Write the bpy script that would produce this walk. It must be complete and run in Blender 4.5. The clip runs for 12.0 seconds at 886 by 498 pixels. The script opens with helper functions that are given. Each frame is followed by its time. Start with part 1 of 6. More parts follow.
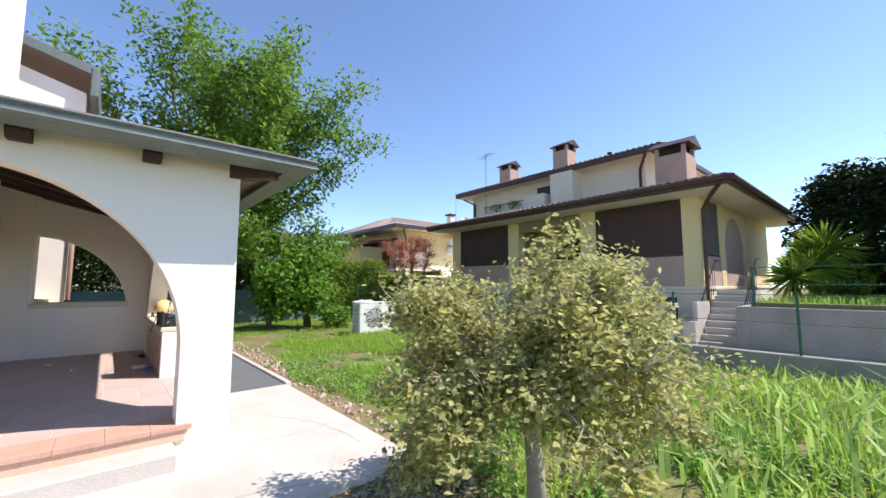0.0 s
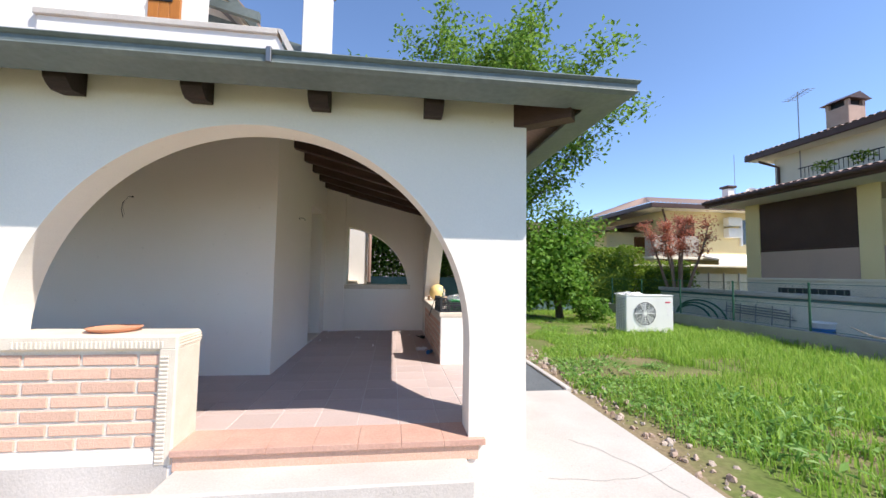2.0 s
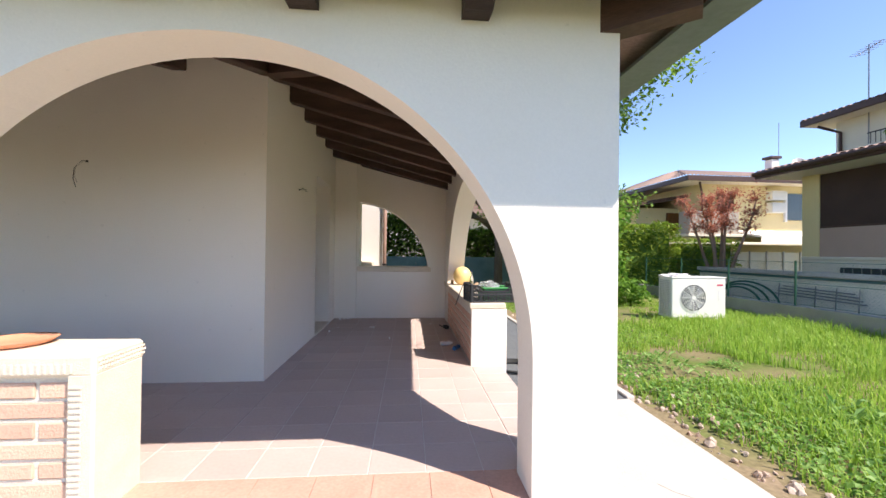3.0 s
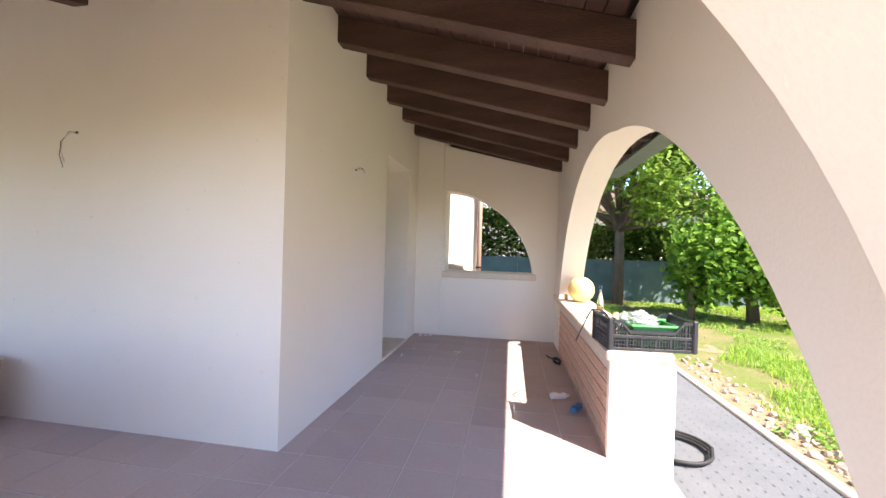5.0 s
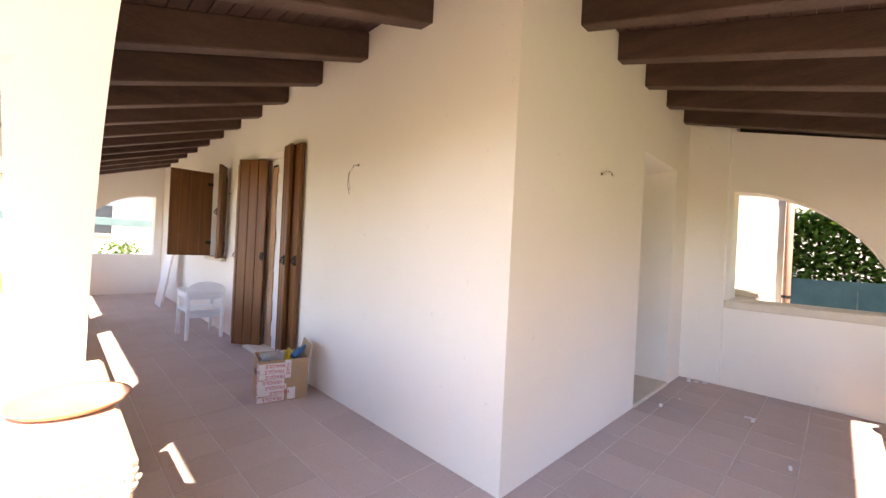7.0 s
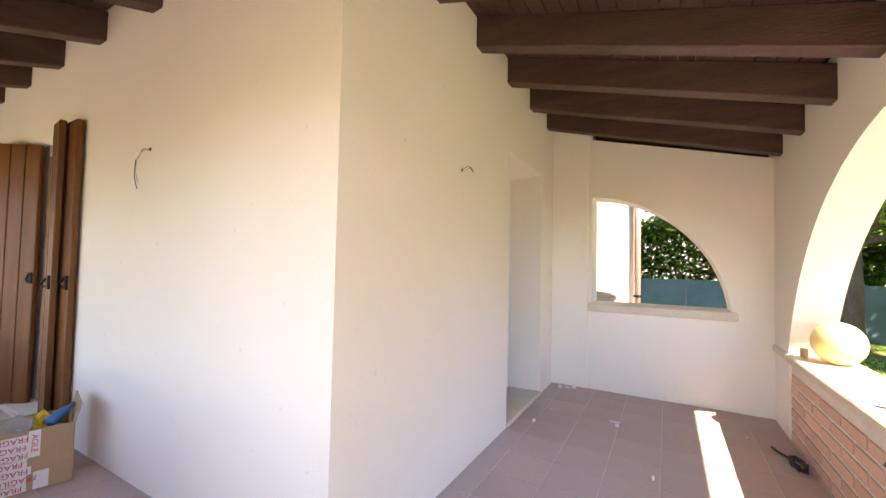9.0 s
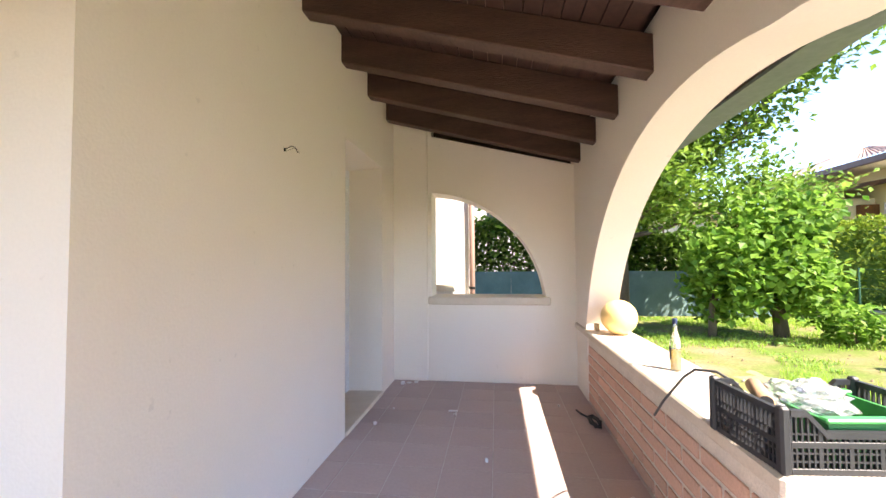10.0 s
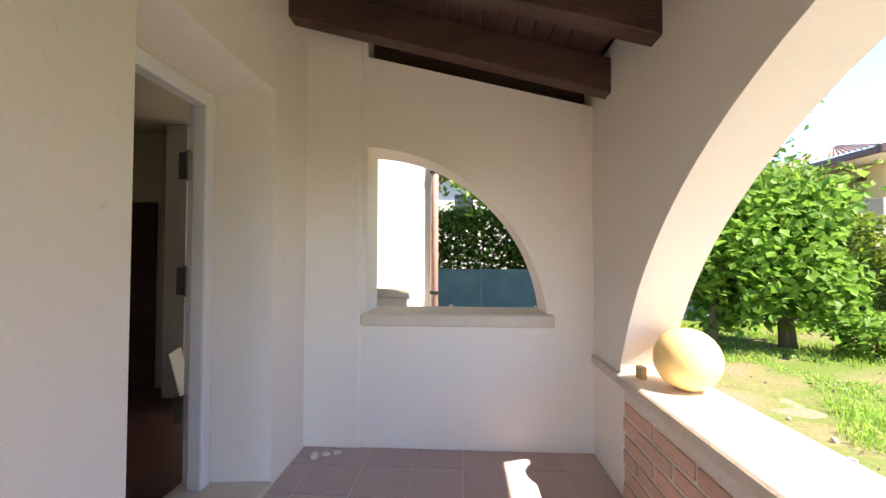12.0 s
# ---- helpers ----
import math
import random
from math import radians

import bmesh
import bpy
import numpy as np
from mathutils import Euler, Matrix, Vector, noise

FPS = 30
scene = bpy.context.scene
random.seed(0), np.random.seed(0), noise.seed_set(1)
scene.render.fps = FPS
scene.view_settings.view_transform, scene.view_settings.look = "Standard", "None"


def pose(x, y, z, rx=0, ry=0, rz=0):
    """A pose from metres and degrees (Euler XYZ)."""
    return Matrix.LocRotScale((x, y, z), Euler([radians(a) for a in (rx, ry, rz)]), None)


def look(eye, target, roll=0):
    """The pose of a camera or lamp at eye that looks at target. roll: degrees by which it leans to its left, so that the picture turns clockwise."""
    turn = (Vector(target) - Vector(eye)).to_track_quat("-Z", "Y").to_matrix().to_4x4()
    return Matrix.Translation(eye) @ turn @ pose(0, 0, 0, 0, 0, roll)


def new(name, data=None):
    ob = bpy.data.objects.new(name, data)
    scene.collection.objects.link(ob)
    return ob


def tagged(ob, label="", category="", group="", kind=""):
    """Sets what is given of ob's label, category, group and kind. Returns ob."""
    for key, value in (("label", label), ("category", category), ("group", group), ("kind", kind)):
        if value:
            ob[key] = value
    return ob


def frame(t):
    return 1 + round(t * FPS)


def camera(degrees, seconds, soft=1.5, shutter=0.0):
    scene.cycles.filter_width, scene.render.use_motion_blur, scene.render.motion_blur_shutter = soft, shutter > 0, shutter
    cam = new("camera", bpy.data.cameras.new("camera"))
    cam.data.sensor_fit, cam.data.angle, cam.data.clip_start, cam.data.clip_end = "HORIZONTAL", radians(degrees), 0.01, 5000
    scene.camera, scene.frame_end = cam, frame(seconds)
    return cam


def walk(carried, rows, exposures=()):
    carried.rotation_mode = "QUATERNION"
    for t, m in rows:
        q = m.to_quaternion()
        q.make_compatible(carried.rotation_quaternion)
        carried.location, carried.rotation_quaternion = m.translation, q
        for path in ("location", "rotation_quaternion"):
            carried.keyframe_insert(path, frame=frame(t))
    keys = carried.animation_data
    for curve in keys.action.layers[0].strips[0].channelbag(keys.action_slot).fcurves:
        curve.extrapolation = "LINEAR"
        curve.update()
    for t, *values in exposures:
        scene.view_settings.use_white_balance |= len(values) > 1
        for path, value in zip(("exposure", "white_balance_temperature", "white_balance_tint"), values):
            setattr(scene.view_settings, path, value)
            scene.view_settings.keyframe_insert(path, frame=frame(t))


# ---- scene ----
cam = camera(97.1, 12.0)
PATH = [
    (0, (-0.038, 0.139, 1.172), (1.257, 1.653, 1.355), -0.0),
    (0.5, (-0.016, 0.346, 1.152), (0.971, 2.076, 1.34), 0.3),
    (1, (0.041, 0.697, 1.135), (0.708, 2.572, 1.33), 0.6),
    (1.5, (-0.017, 1.08, 1.102), (0.392, 3.029, 1.282), 0.8),
    (2, (-0.068, 1.495, 1.11), (0.185, 3.475, 1.235), 0.9),
    (2.5, (-0.102, 1.953, 1.13), (0.092, 3.943, 1.186), 1.0),
    (2.7, (-0.11, 2.13, 1.135), (0.076, 4.121, 1.171), 0.9),
    (4.3, (-0.037, 3.680, 1.200), (-0.026, 5.680, 1.188), 0.3),
    (4.5, (-0.048, 3.768, 1.222), (-0.114, 5.766, 1.207), 0.9),
    (5, (-0.055, 3.900, 1.207), (-0.397, 5.870, 1.196), 1.7),
    (5.5, (-0.165, 3.932, 1.150), (-0.828, 5.819, 1.146), 2.6),
    (6, (-0.218, 4.019, 1.114), (-1.211, 5.755, 1.118), 2.2),
    (6.5, (-0.166, 4.168, 1.241), (-1.471, 5.683, 1.226), 2.9),
    (6.7, (-0.164, 4.227, 1.25), (-1.576, 5.643, 1.236), 2.9),
    (8.3, (-0.327, 4.724, 1.3), (-1.736, 6.143, 1.34), 2.4),
    (8.5, (-0.298, 4.786, 1.293), (-1.601, 6.302, 1.343), 2.1),
    (9, (-0.265, 4.882, 1.256), (-1.258, 6.616, 1.329), 1.2),
    (9.5, (-0.268, 4.941, 1.241), (-0.904, 6.836, 1.314), 0.4),
    (10, (-0.262, 5.094, 1.231), (-0.531, 7.075, 1.302), -0.4),
    (10.5, (-0.245, 5.386, 1.258), (-0.214, 7.385, 1.312), -0.7),
    (11, (-0.249, 5.799, 1.259), (-0.069, 7.791, 1.312), -0.8),
    (11.5, (-0.249, 6.235, 1.248), (-0.116, 8.23, 1.303), -0.5),
    (12, (-0.302, 6.628, 1.236), (-0.406, 8.625, 1.284), 0.2),
]
U = 0.84  # metres in one unit of the plan; the place below is drawn in plan units and scaled once at the end
EXPOSURES = [(0, 1.2, 6700, 14), (1.5, 1.1, 6300, 12), (2.5, 1.25, 6800, 14), (4.5, 2.1, 7000, 19), (5.5, 2.7, 7200, 21), (6.5, 2.8, 8100, 24), (8.5, 3.0, 7900, 19), (9.5, 2.95, 7900, 20), (10.5, 2.45, 6800, 17), (12, 2.5, 7100, 18)]
walk(cam, [(t, look(eye, target, roll)) for t, eye, target, roll in PATH], EXPOSURES)

# ---------------------------------------------------------------- light
SUN = Vector((0.66, -0.50, 1.0)).normalized()
world = bpy.data.worlds.new("sky")
scene.world = world
scene.cycles.max_bounces, scene.cycles.diffuse_bounces = 16, 12
world.use_nodes = True
wn = world.node_tree
sky = wn.nodes.new("ShaderNodeTexSky")
sky.sky_type, sky.sun_disc = "NISHITA", False
sky.sun_elevation = math.asin(SUN.z)
sky.sun_rotation = math.atan2(SUN.x, SUN.y)
sky.air_density, sky.dust_density, sky.ozone_density, sky.altitude = 1.0, 0.05, 4.0, 2000.0
wn.links.new(sky.outputs[0], wn.nodes["Background"].inputs[0])
wn.nodes["Background"].inputs[1].default_value = 0.122
sun = new("sun", bpy.data.lights.new("sun", "SUN"))
sun.data.energy, sun.data.angle, sun.data.color = 3.2, radians(0.5), (1.0, 0.95, 0.87)
sun.matrix_world = look(SUN * 60, (0, 0, 0))


# ---------------------------------------------------------------- materials
def material(name, base, rough=0.7, metal=0.0, second=None, scale=4.0, fine=60.0, bump=0.15, spread=0.5, per_object=0.0,
             stretch=(1, 1, 1), grain=0.10, transmit=0.0, spec=0.35, specks=0.0):
    """Two-scale procedural surface: broad stains between base and second, fine grain, and relief."""
    m = bpy.data.materials.new(name)
    m.use_nodes = True
    nt, b = m.node_tree, m.node_tree.nodes["Principled BSDF"]
    co = nt.nodes.new("ShaderNodeTexCoord")
    mp = nt.nodes.new("ShaderNodeMapping")
    mp.inputs["Scale"].default_value = stretch
    nt.links.new(co.outputs["Object"], mp.inputs["Vector"])
    n1, n2 = nt.nodes.new("ShaderNodeTexNoise"), nt.nodes.new("ShaderNodeTexNoise")
    n1.inputs["Scale"].default_value, n1.inputs["Detail"].default_value = scale, 6
    n2.inputs["Scale"].default_value, n2.inputs["Detail"].default_value = fine, 4
    for n in (n1, n2):
        nt.links.new(mp.outputs[0], n.inputs["Vector"])
    ramp = nt.nodes.new("ShaderNodeValToRGB")
    ramp.color_ramp.elements[0].position, ramp.color_ramp.elements[1].position = 0.5 - spread / 2, 0.5 + spread / 2
    ramp.color_ramp.elements[0].color = (*base, 1)
    ramp.color_ramp.elements[1].color = (*(second or [c * 0.85 for c in base]), 1)
    nt.links.new(n1.outputs["Fac"], ramp.inputs["Fac"])
    hsv = nt.nodes.new("ShaderNodeHueSaturation")
    nt.links.new(ramp.outputs[0], hsv.inputs["Color"])
    rng = nt.nodes.new("ShaderNodeMapRange")
    rng.inputs["To Min"].default_value, rng.inputs["To Max"].default_value = 1 - grain * 2, 1 + grain * 2
    nt.links.new(n2.outputs["Fac"], rng.inputs["Value"])
    value = rng.outputs[0]
    if per_object:
        info = nt.nodes.new("ShaderNodeObjectInfo")
        vary = nt.nodes.new("ShaderNodeMapRange")
        vary.inputs["To Min"].default_value, vary.inputs["To Max"].default_value = 1 - per_object, 1 + per_object
        nt.links.new(info.outputs["Random"], vary.inputs["Value"])
        mul = nt.nodes.new("ShaderNodeMath")
        mul.operation = "MULTIPLY"
        nt.links.new(value, mul.inputs[0])
        nt.links.new(vary.outputs[0], mul.inputs[1])
        value = mul.outputs[0]
    if specks:
        n3, cut = nt.nodes.new("ShaderNodeTexNoise"), nt.nodes.new("ShaderNodeMapRange")
        n3.inputs["Scale"].default_value, n3.inputs["Detail"].default_value = 17, 3
        nt.links.new(co.outputs["Object"], n3.inputs["Vector"])
        cut.inputs["From Min"].default_value, cut.inputs["From Max"].default_value = 0.70, 0.76
        cut.inputs["To Min"].default_value, cut.inputs["To Max"].default_value = 1.0, 1.0 - specks
        nt.links.new(n3.outputs["Fac"], cut.inputs["Value"])
        spot = nt.nodes.new("ShaderNodeMath")
        spot.operation = "MULTIPLY"
        nt.links.new(value, spot.inputs[0])
        nt.links.new(cut.outputs[0], spot.inputs[1])
        value = spot.outputs[0]
    nt.links.new(value, hsv.inputs["Value"])
    nt.links.new(hsv.outputs[0], b.inputs["Base Color"])
    b.inputs["Roughness"].default_value, b.inputs["Metallic"].default_value = rough, metal
    b.inputs["Specular IOR Level"].default_value = spec
    b.inputs["Transmission Weight"].default_value = transmit
    if bump:
        bp = nt.nodes.new("ShaderNodeBump")
        bp.inputs["Strength"].default_value, bp.inputs["Distance"].default_value = bump, 0.01
        nt.links.new(n2.outputs["Fac"], bp.inputs["Height"])
        nt.links.new(bp.outputs[0], b.inputs["Normal"])
    return m


def leafy(name, dark, light, through_light=0.35):
    """Leaf surface, varied leaf by leaf, that lets some light through."""
    m = bpy.data.materials.new(name)
    m.use_nodes = True
    nt, b = m.node_tree, m.node_tree.nodes["Principled BSDF"]
    geo, ramp = nt.nodes.new("ShaderNodeNewGeometry"), nt.nodes.new("ShaderNodeValToRGB")
    ramp.color_ramp.elements[0].color, ramp.color_ramp.elements[1].color = (*dark, 1), (*light, 1)
    nt.links.new(geo.outputs["Random Per Island"], ramp.inputs["Fac"])
    nt.links.new(ramp.outputs[0], b.inputs["Base Color"])
    b.inputs["Roughness"].default_value, b.inputs["Specular IOR Level"].default_value = 0.5, 0.3
    tr, mix = nt.nodes.new("ShaderNodeBsdfTranslucent"), nt.nodes.new("ShaderNodeMixShader")
    nt.links.new(ramp.outputs[0], tr.inputs["Color"])
    mix.inputs[0].default_value = through_light
    nt.links.new(b.outputs[0], mix.inputs[1])
    nt.links.new(tr.outputs[0], mix.inputs[2])
    nt.links.new(mix.outputs[0], nt.nodes["Material Output"].inputs["Surface"])
    return m


def ground_material(name, col, second, scale, fine):
    """Rough ground with patches of a second colour."""
    m = material(name, col, 0.95, second=second, scale=scale, fine=fine, bump=0.6, grain=0.22, spread=0.3, spec=0.1)
    return m


PLASTER = material("warm white plaster", (0.88, 0.82, 0.745), 0.9, second=(0.85, 0.785, 0.70), scale=1.3, fine=90, bump=0.13, grain=0.02, spec=0.2, specks=0.09)
WHITE = material("white render", (0.83, 0.79, 0.75), 0.9, second=(0.78, 0.74, 0.70), scale=1.5, fine=80, bump=0.2, grain=0.03)
STONE = material("pale cast stone", (0.74, 0.65, 0.54), 0.75, second=(0.66, 0.57, 0.46), scale=9, fine=120, bump=0.3, grain=0.06)
BEAM = material("dark stained beam", (0.055, 0.029, 0.021), 0.6, second=(0.10, 0.056, 0.042), scale=2, fine=26, bump=0.35, grain=0.2, stretch=(1, 1, 6))
# much darker than BEAM, used on the beam ends beneath the eaves
TAIL = material("near-black brown beam end", (0.020, 0.013, 0.011), 0.75, second=(0.045, 0.028, 0.022), scale=4, fine=30, bump=0.4, grain=0.25, stretch=(1, 6, 1))
BOARD = material("dark stained ceiling board", (0.050, 0.026, 0.020), 0.65, second=(0.08, 0.044, 0.033), scale=3, fine=30, bump=0.3, grain=0.2)
SHUTTER = material("varnished brown shutter wood", (0.21, 0.083, 0.026), 0.42, second=(0.13, 0.048, 0.016), scale=3, fine=40, bump=0.15, grain=0.15, stretch=(6, 6, 0.5))
TILE = material("dusty terracotta floor tile", (0.50, 0.375, 0.335), 0.65, second=(0.55, 0.455, 0.425), scale=2.2, fine=50, bump=0.12, grain=0.05, per_object=0.05, specks=-0.12)
GROUT = material("grey grout", (0.68, 0.62, 0.58), 0.95, scale=8, fine=80)
NOSING = material("terracotta step edge", (0.58, 0.36, 0.28), 0.7, second=(0.52, 0.30, 0.23), scale=5, fine=60, bump=0.25, grain=0.1)
BRICK = material("pale red brick", (0.72, 0.46, 0.345), 0.9, second=(0.66, 0.42, 0.31), scale=6, fine=90, bump=0.4, grain=0.1, per_object=0.10)
MORTAR = material("sandy mortar", (0.80, 0.72, 0.62), 0.95, scale=10, fine=110, bump=0.4, grain=0.1)
CONCRETE = material("pale worn concrete", (0.57, 0.525, 0.48), 0.9, second=(0.47, 0.425, 0.385), scale=1.6, fine=70, bump=0.3, grain=0.08, spread=0.35, specks=0.2)
GREYCON = material("grey concrete", (0.36, 0.34, 0.31), 0.92, second=(0.26, 0.25, 0.22), scale=2.0, fine=60, bump=0.4, grain=0.12)
MAT_GREY = material("grey ribbed walkway", (0.15, 0.16, 0.168), 0.8, second=(0.12, 0.13, 0.138), scale=4, fine=120, bump=0.3)
GUTTER = material("grey-green painted sheet metal", (0.115, 0.140, 0.135), 0.45, second=(0.165, 0.19, 0.18), scale=3, fine=24, bump=0.08, grain=0.12, spec=0.5)
ROOFTILE = material("weathered roof tile", (0.36, 0.24, 0.19), 0.9, second=(0.27, 0.20, 0.17), scale=3, fine=50, bump=0.4, grain=0.15, per_object=0.2)
GRASS = ground_material("grassy ground", (0.11, 0.16, 0.035), (0.25, 0.185, 0.115), 0.9, 22)
SOIL = ground_material("dry soil", (0.28, 0.21, 0.14), (0.20, 0.165, 0.09), 1.2, 30)
BARK = material("bark", (0.11, 0.085, 0.06), 0.95, second=(0.18, 0.14, 0.10), scale=8, fine=40, bump=0.7, grain=0.2, stretch=(1, 1, 0.3))
METAL = material("dull steel", (0.30, 0.29, 0.28), 0.4, metal=0.9, scale=8, fine=60, bump=0.05)


# ---------------------------------------------------------------- tools
def part(name, bm, mat, parent=None, label="", smooth=False):
    """Links a bmesh as one mesh object under a thing or a part."""
    me = bpy.data.meshes.new(name)
    bmesh.ops.recalc_face_normals(bm, faces=bm.faces)
    for f in bm.faces:
        f.smooth = smooth
    bm.to_mesh(me)
    bm.free()
    me.materials.append(mat)
    ob = new(name, me)
    ob.parent = parent
    if label:
        ob["label"] = label
    return ob


def raw(name, verts, faces, mat, parent=None, label="", smooth=False):
    me = bpy.data.meshes.new(name)
    me.from_pydata(verts, [], faces)
    me.materials.append(mat)
    if smooth:
        me.polygons.foreach_set("use_smooth", [True] * len(me.polygons))
    ob = new(name, me)
    ob.parent = parent
    if label:
        ob["label"] = label
    return ob


def thing(name, label, category, at=(0, 0, 0), turn=0, group="", kind=""):
    ob = new(name)
    ob.empty_display_size = 0.1
    ob.matrix_basis = pose(*at, 0, 0, turn)
    return tagged(ob, label, category, group, kind)


def structure(ob, label, category):
    return tagged(ob, label, category, kind="structure")


def box(x0, x1, y0, y1, z0, z1, bev=0.0, bm=None, m=None, seg=1):
    """A box between the given limits, with bevelled edges; joined to bm where given."""
    b = bmesh.new()
    bmesh.ops.create_cube(b, size=1, matrix=Matrix.LocRotScale(((x0 + x1) / 2, (y0 + y1) / 2, (z0 + z1) / 2), None, (abs(x1 - x0), abs(y1 - y0), abs(z1 - z0))))
    if bev:
        bmesh.ops.bevel(b, geom=b.edges, offset=bev, segments=seg, affect="EDGES", profile=0.5)
    if m is not None:
        b.transform(m)
    return join(bm, b)


def join(bm, b):
    if bm is None:
        return b
    me = bpy.data.meshes.new("tmp")
    b.to_mesh(me)
    b.free()
    bm.from_mesh(me)
    bpy.data.meshes.remove(me)
    return bm


def tube(points, radius, sides=8, bm=None, taper=None):
    """A round rod along points; taper: the radius at each point."""
    b = bmesh.new()
    pts = [Vector(p) for p in points]
    rings = []
    for i, p in enumerate(pts):
        d = (pts[min(i + 1, len(pts) - 1)] - pts[max(i - 1, 0)]).normalized()
        u = d.cross(Vector((0, 0, 1)) if abs(d.z) < 0.9 else Vector((1, 0, 0))).normalized()
        v = d.cross(u)
        r = taper[i] if taper else radius
        rings.append([b.verts.new(p + r * (math.cos(a) * u + math.sin(a) * v)) for a in [k * math.tau / sides for k in range(sides)]])
    for a, c in zip(rings, rings[1:]):
        for k in range(sides):
            b.faces.new((a[k], a[(k + 1) % sides], c[(k + 1) % sides], c[k]))
    b.faces.new(rings[0])
    b.faces.new(rings[-1][::-1])
    return join(bm, b)


def lathe(profile, sides=24, bm=None, at=(0, 0, 0)):
    """A turned body from (radius, height) pairs."""
    b = bmesh.new()
    rings = [[b.verts.new((at[0] + r * math.cos(k * math.tau / sides), at[1] + r * math.sin(k * math.tau / sides), at[2] + z)) for k in range(sides)] for r, z in profile]
    for a, c in zip(rings, rings[1:]):
        for k in range(sides):
            b.faces.new((a[k], a[(k + 1) % sides], c[(k + 1) % sides], c[k]))
    b.faces.new(rings[0][::-1])
    b.faces.new(rings[-1])
    return join(bm, b)


def prism(outline, axis, c0, c1, bm=None):
    """An outline of (u, v) pushed along an axis. axis 'y': u is x, v is z; 'x': u is y, v is z; 'z': u is x, v is y."""
    def at(u, v, c):
        return {"y": (u, c, v), "x": (c, u, v), "z": (u, v, c)}[axis]
    b = bmesh.new()
    a = [b.verts.new(at(u, v, c0)) for u, v in outline]
    c = [b.verts.new(at(u, v, c1)) for u, v in outline]
    n = len(outline)
    for i in range(n):
        b.faces.new((a[i], a[(i + 1) % n], c[(i + 1) % n], c[i]))
    b.faces.new(a)
    b.faces.new(c[::-1])
    return join(bm, b)


def wall_run(axis, c0, c1, spans, bm=None):
    """A wall along axis 'x' or 'y' of thickness c0..c1, from spans (u0, u1, low, high): low and high are heights or functions of u."""
    bm = bm or bmesh.new()
    for u0, u1, low, high in spans:
        curved = callable(low) or callable(high)
        n = 56 if curved else 1
        us = [u0 + (u1 - u0) * (0.5 - 0.5 * math.cos(math.pi * i / n)) for i in range(n + 1)] if curved else [u0, u1]
        lo = [low(u) if callable(low) else low for u in us]
        hi = [high(u) if callable(high) else high for u in us]
        grid = []
        for u, a, b in zip(us, lo, hi):
            grid.append([bm.verts.new((u, c, z) if axis == "x" else (c, u, z)) for c, z in ((c0, a), (c1, a), (c1, b), (c0, b))])
        for a, b in zip(grid, grid[1:]):
            for k in range(4):
                bm.faces.new((a[k], a[(k + 1) % 4], b[(k + 1) % 4], b[k]))
        bm.faces.new(grid[0])
        bm.faces.new(grid[-1][::-1])
    return bm


def circle_top(centre, z, r):
    return lambda u: z + math.sqrt(max(r * r - (u - centre) ** 2, 0.0))


# ---------------------------------------------------------------- ground
GROUND = -0.31
XO, XI = 1.04, 0.634          # side wall of the porch, outer and inner face
YO, YI = 4.98, 5.27           # front wall of the porch
HX, HY = -1.60, 7.09          # house corner
YE, XW = 10.94, -12.45        # end walls of the porch

rng = random.Random(5)
gv, gf, N = [], [], 90
xs = [-400, -120, -50, -25] + [-14 + 0.5 * i for i in range(70)] + [23, 30, 45, 80, 150, 400]
ys = [-400, -120, -40, -15, -8] + [-4 + 0.5 * i for i in range(60)] + [27, 32, 40, 60, 120, 400]
for y in ys:
    for x in xs:
        near = -14 < x < 23 and -5 < y < 27
        dip = 0.05 * noise.noise((x * 0.6, y * 0.6, 3)) + 0.03 * noise.noise((x * 1.9, y * 1.9, 7))
        inside = x < 2.7 and 3.0 < y < 16
        gv.append((x, y, GROUND - 0.07 + (dip if near and not inside else 0)))
for j in range(len(ys) - 1):
    for i in range(len(xs) - 1):
        a = j * len(xs) + i
        gf.append((a, a + 1, a + 1 + len(xs), a + len(xs)))
structure(raw("ground", gv, gf, GRASS, smooth=True), "patchy green lawn with bare earth", "ground")

bm = prism([(-16, 3.42), (2.42, 3.42), (2.42, 7.2), (-16, 7.2)], "z", GROUND - 0.2, GROUND)
structure(part("pavement", bm, CONCRETE), "pale worn concrete paving round the porch", "paving")
rk_ = random.Random(31)
for n, (x, y, a, ln) in enumerate(((1.25, 6.9, -1.2, 1.7), (1.7, 5.6, -1.0, 1.6), (1.2, 4.9, -0.6, 1.3), (0.6, 3.7, 0.3, 1.6), (2.0, 4.3, -2.2, 0.8))):
    pts = [Vector((x, y, GROUND))]
    for _ in range(14):
        a += rk_.uniform(-0.35, 0.35)
        pts.append(pts[-1] + Vector((math.cos(a), math.sin(a), 0)) * ln / 14)
    cv = [(p.x + s * 0.0035, p.y + s * 0.0035, GROUND + 0.0015) for p in pts for s in (-1, 1)]
    raw("crack", cv, [(2 * i, 2 * i + 1, 2 * i + 3, 2 * i + 2) for i in range(14)], GREYCON, bpy.data.objects["pavement"])
structure(part("walkway", prism([(XO, 7.21), (2.40, 7.21), (2.40, 19.0), (XO, 19.0)], "z", GROUND - 0.2, GROUND - 0.004), MAT_GREY), "grey ribbed walkway beside the house", "walkway")
sv, sf = [], []
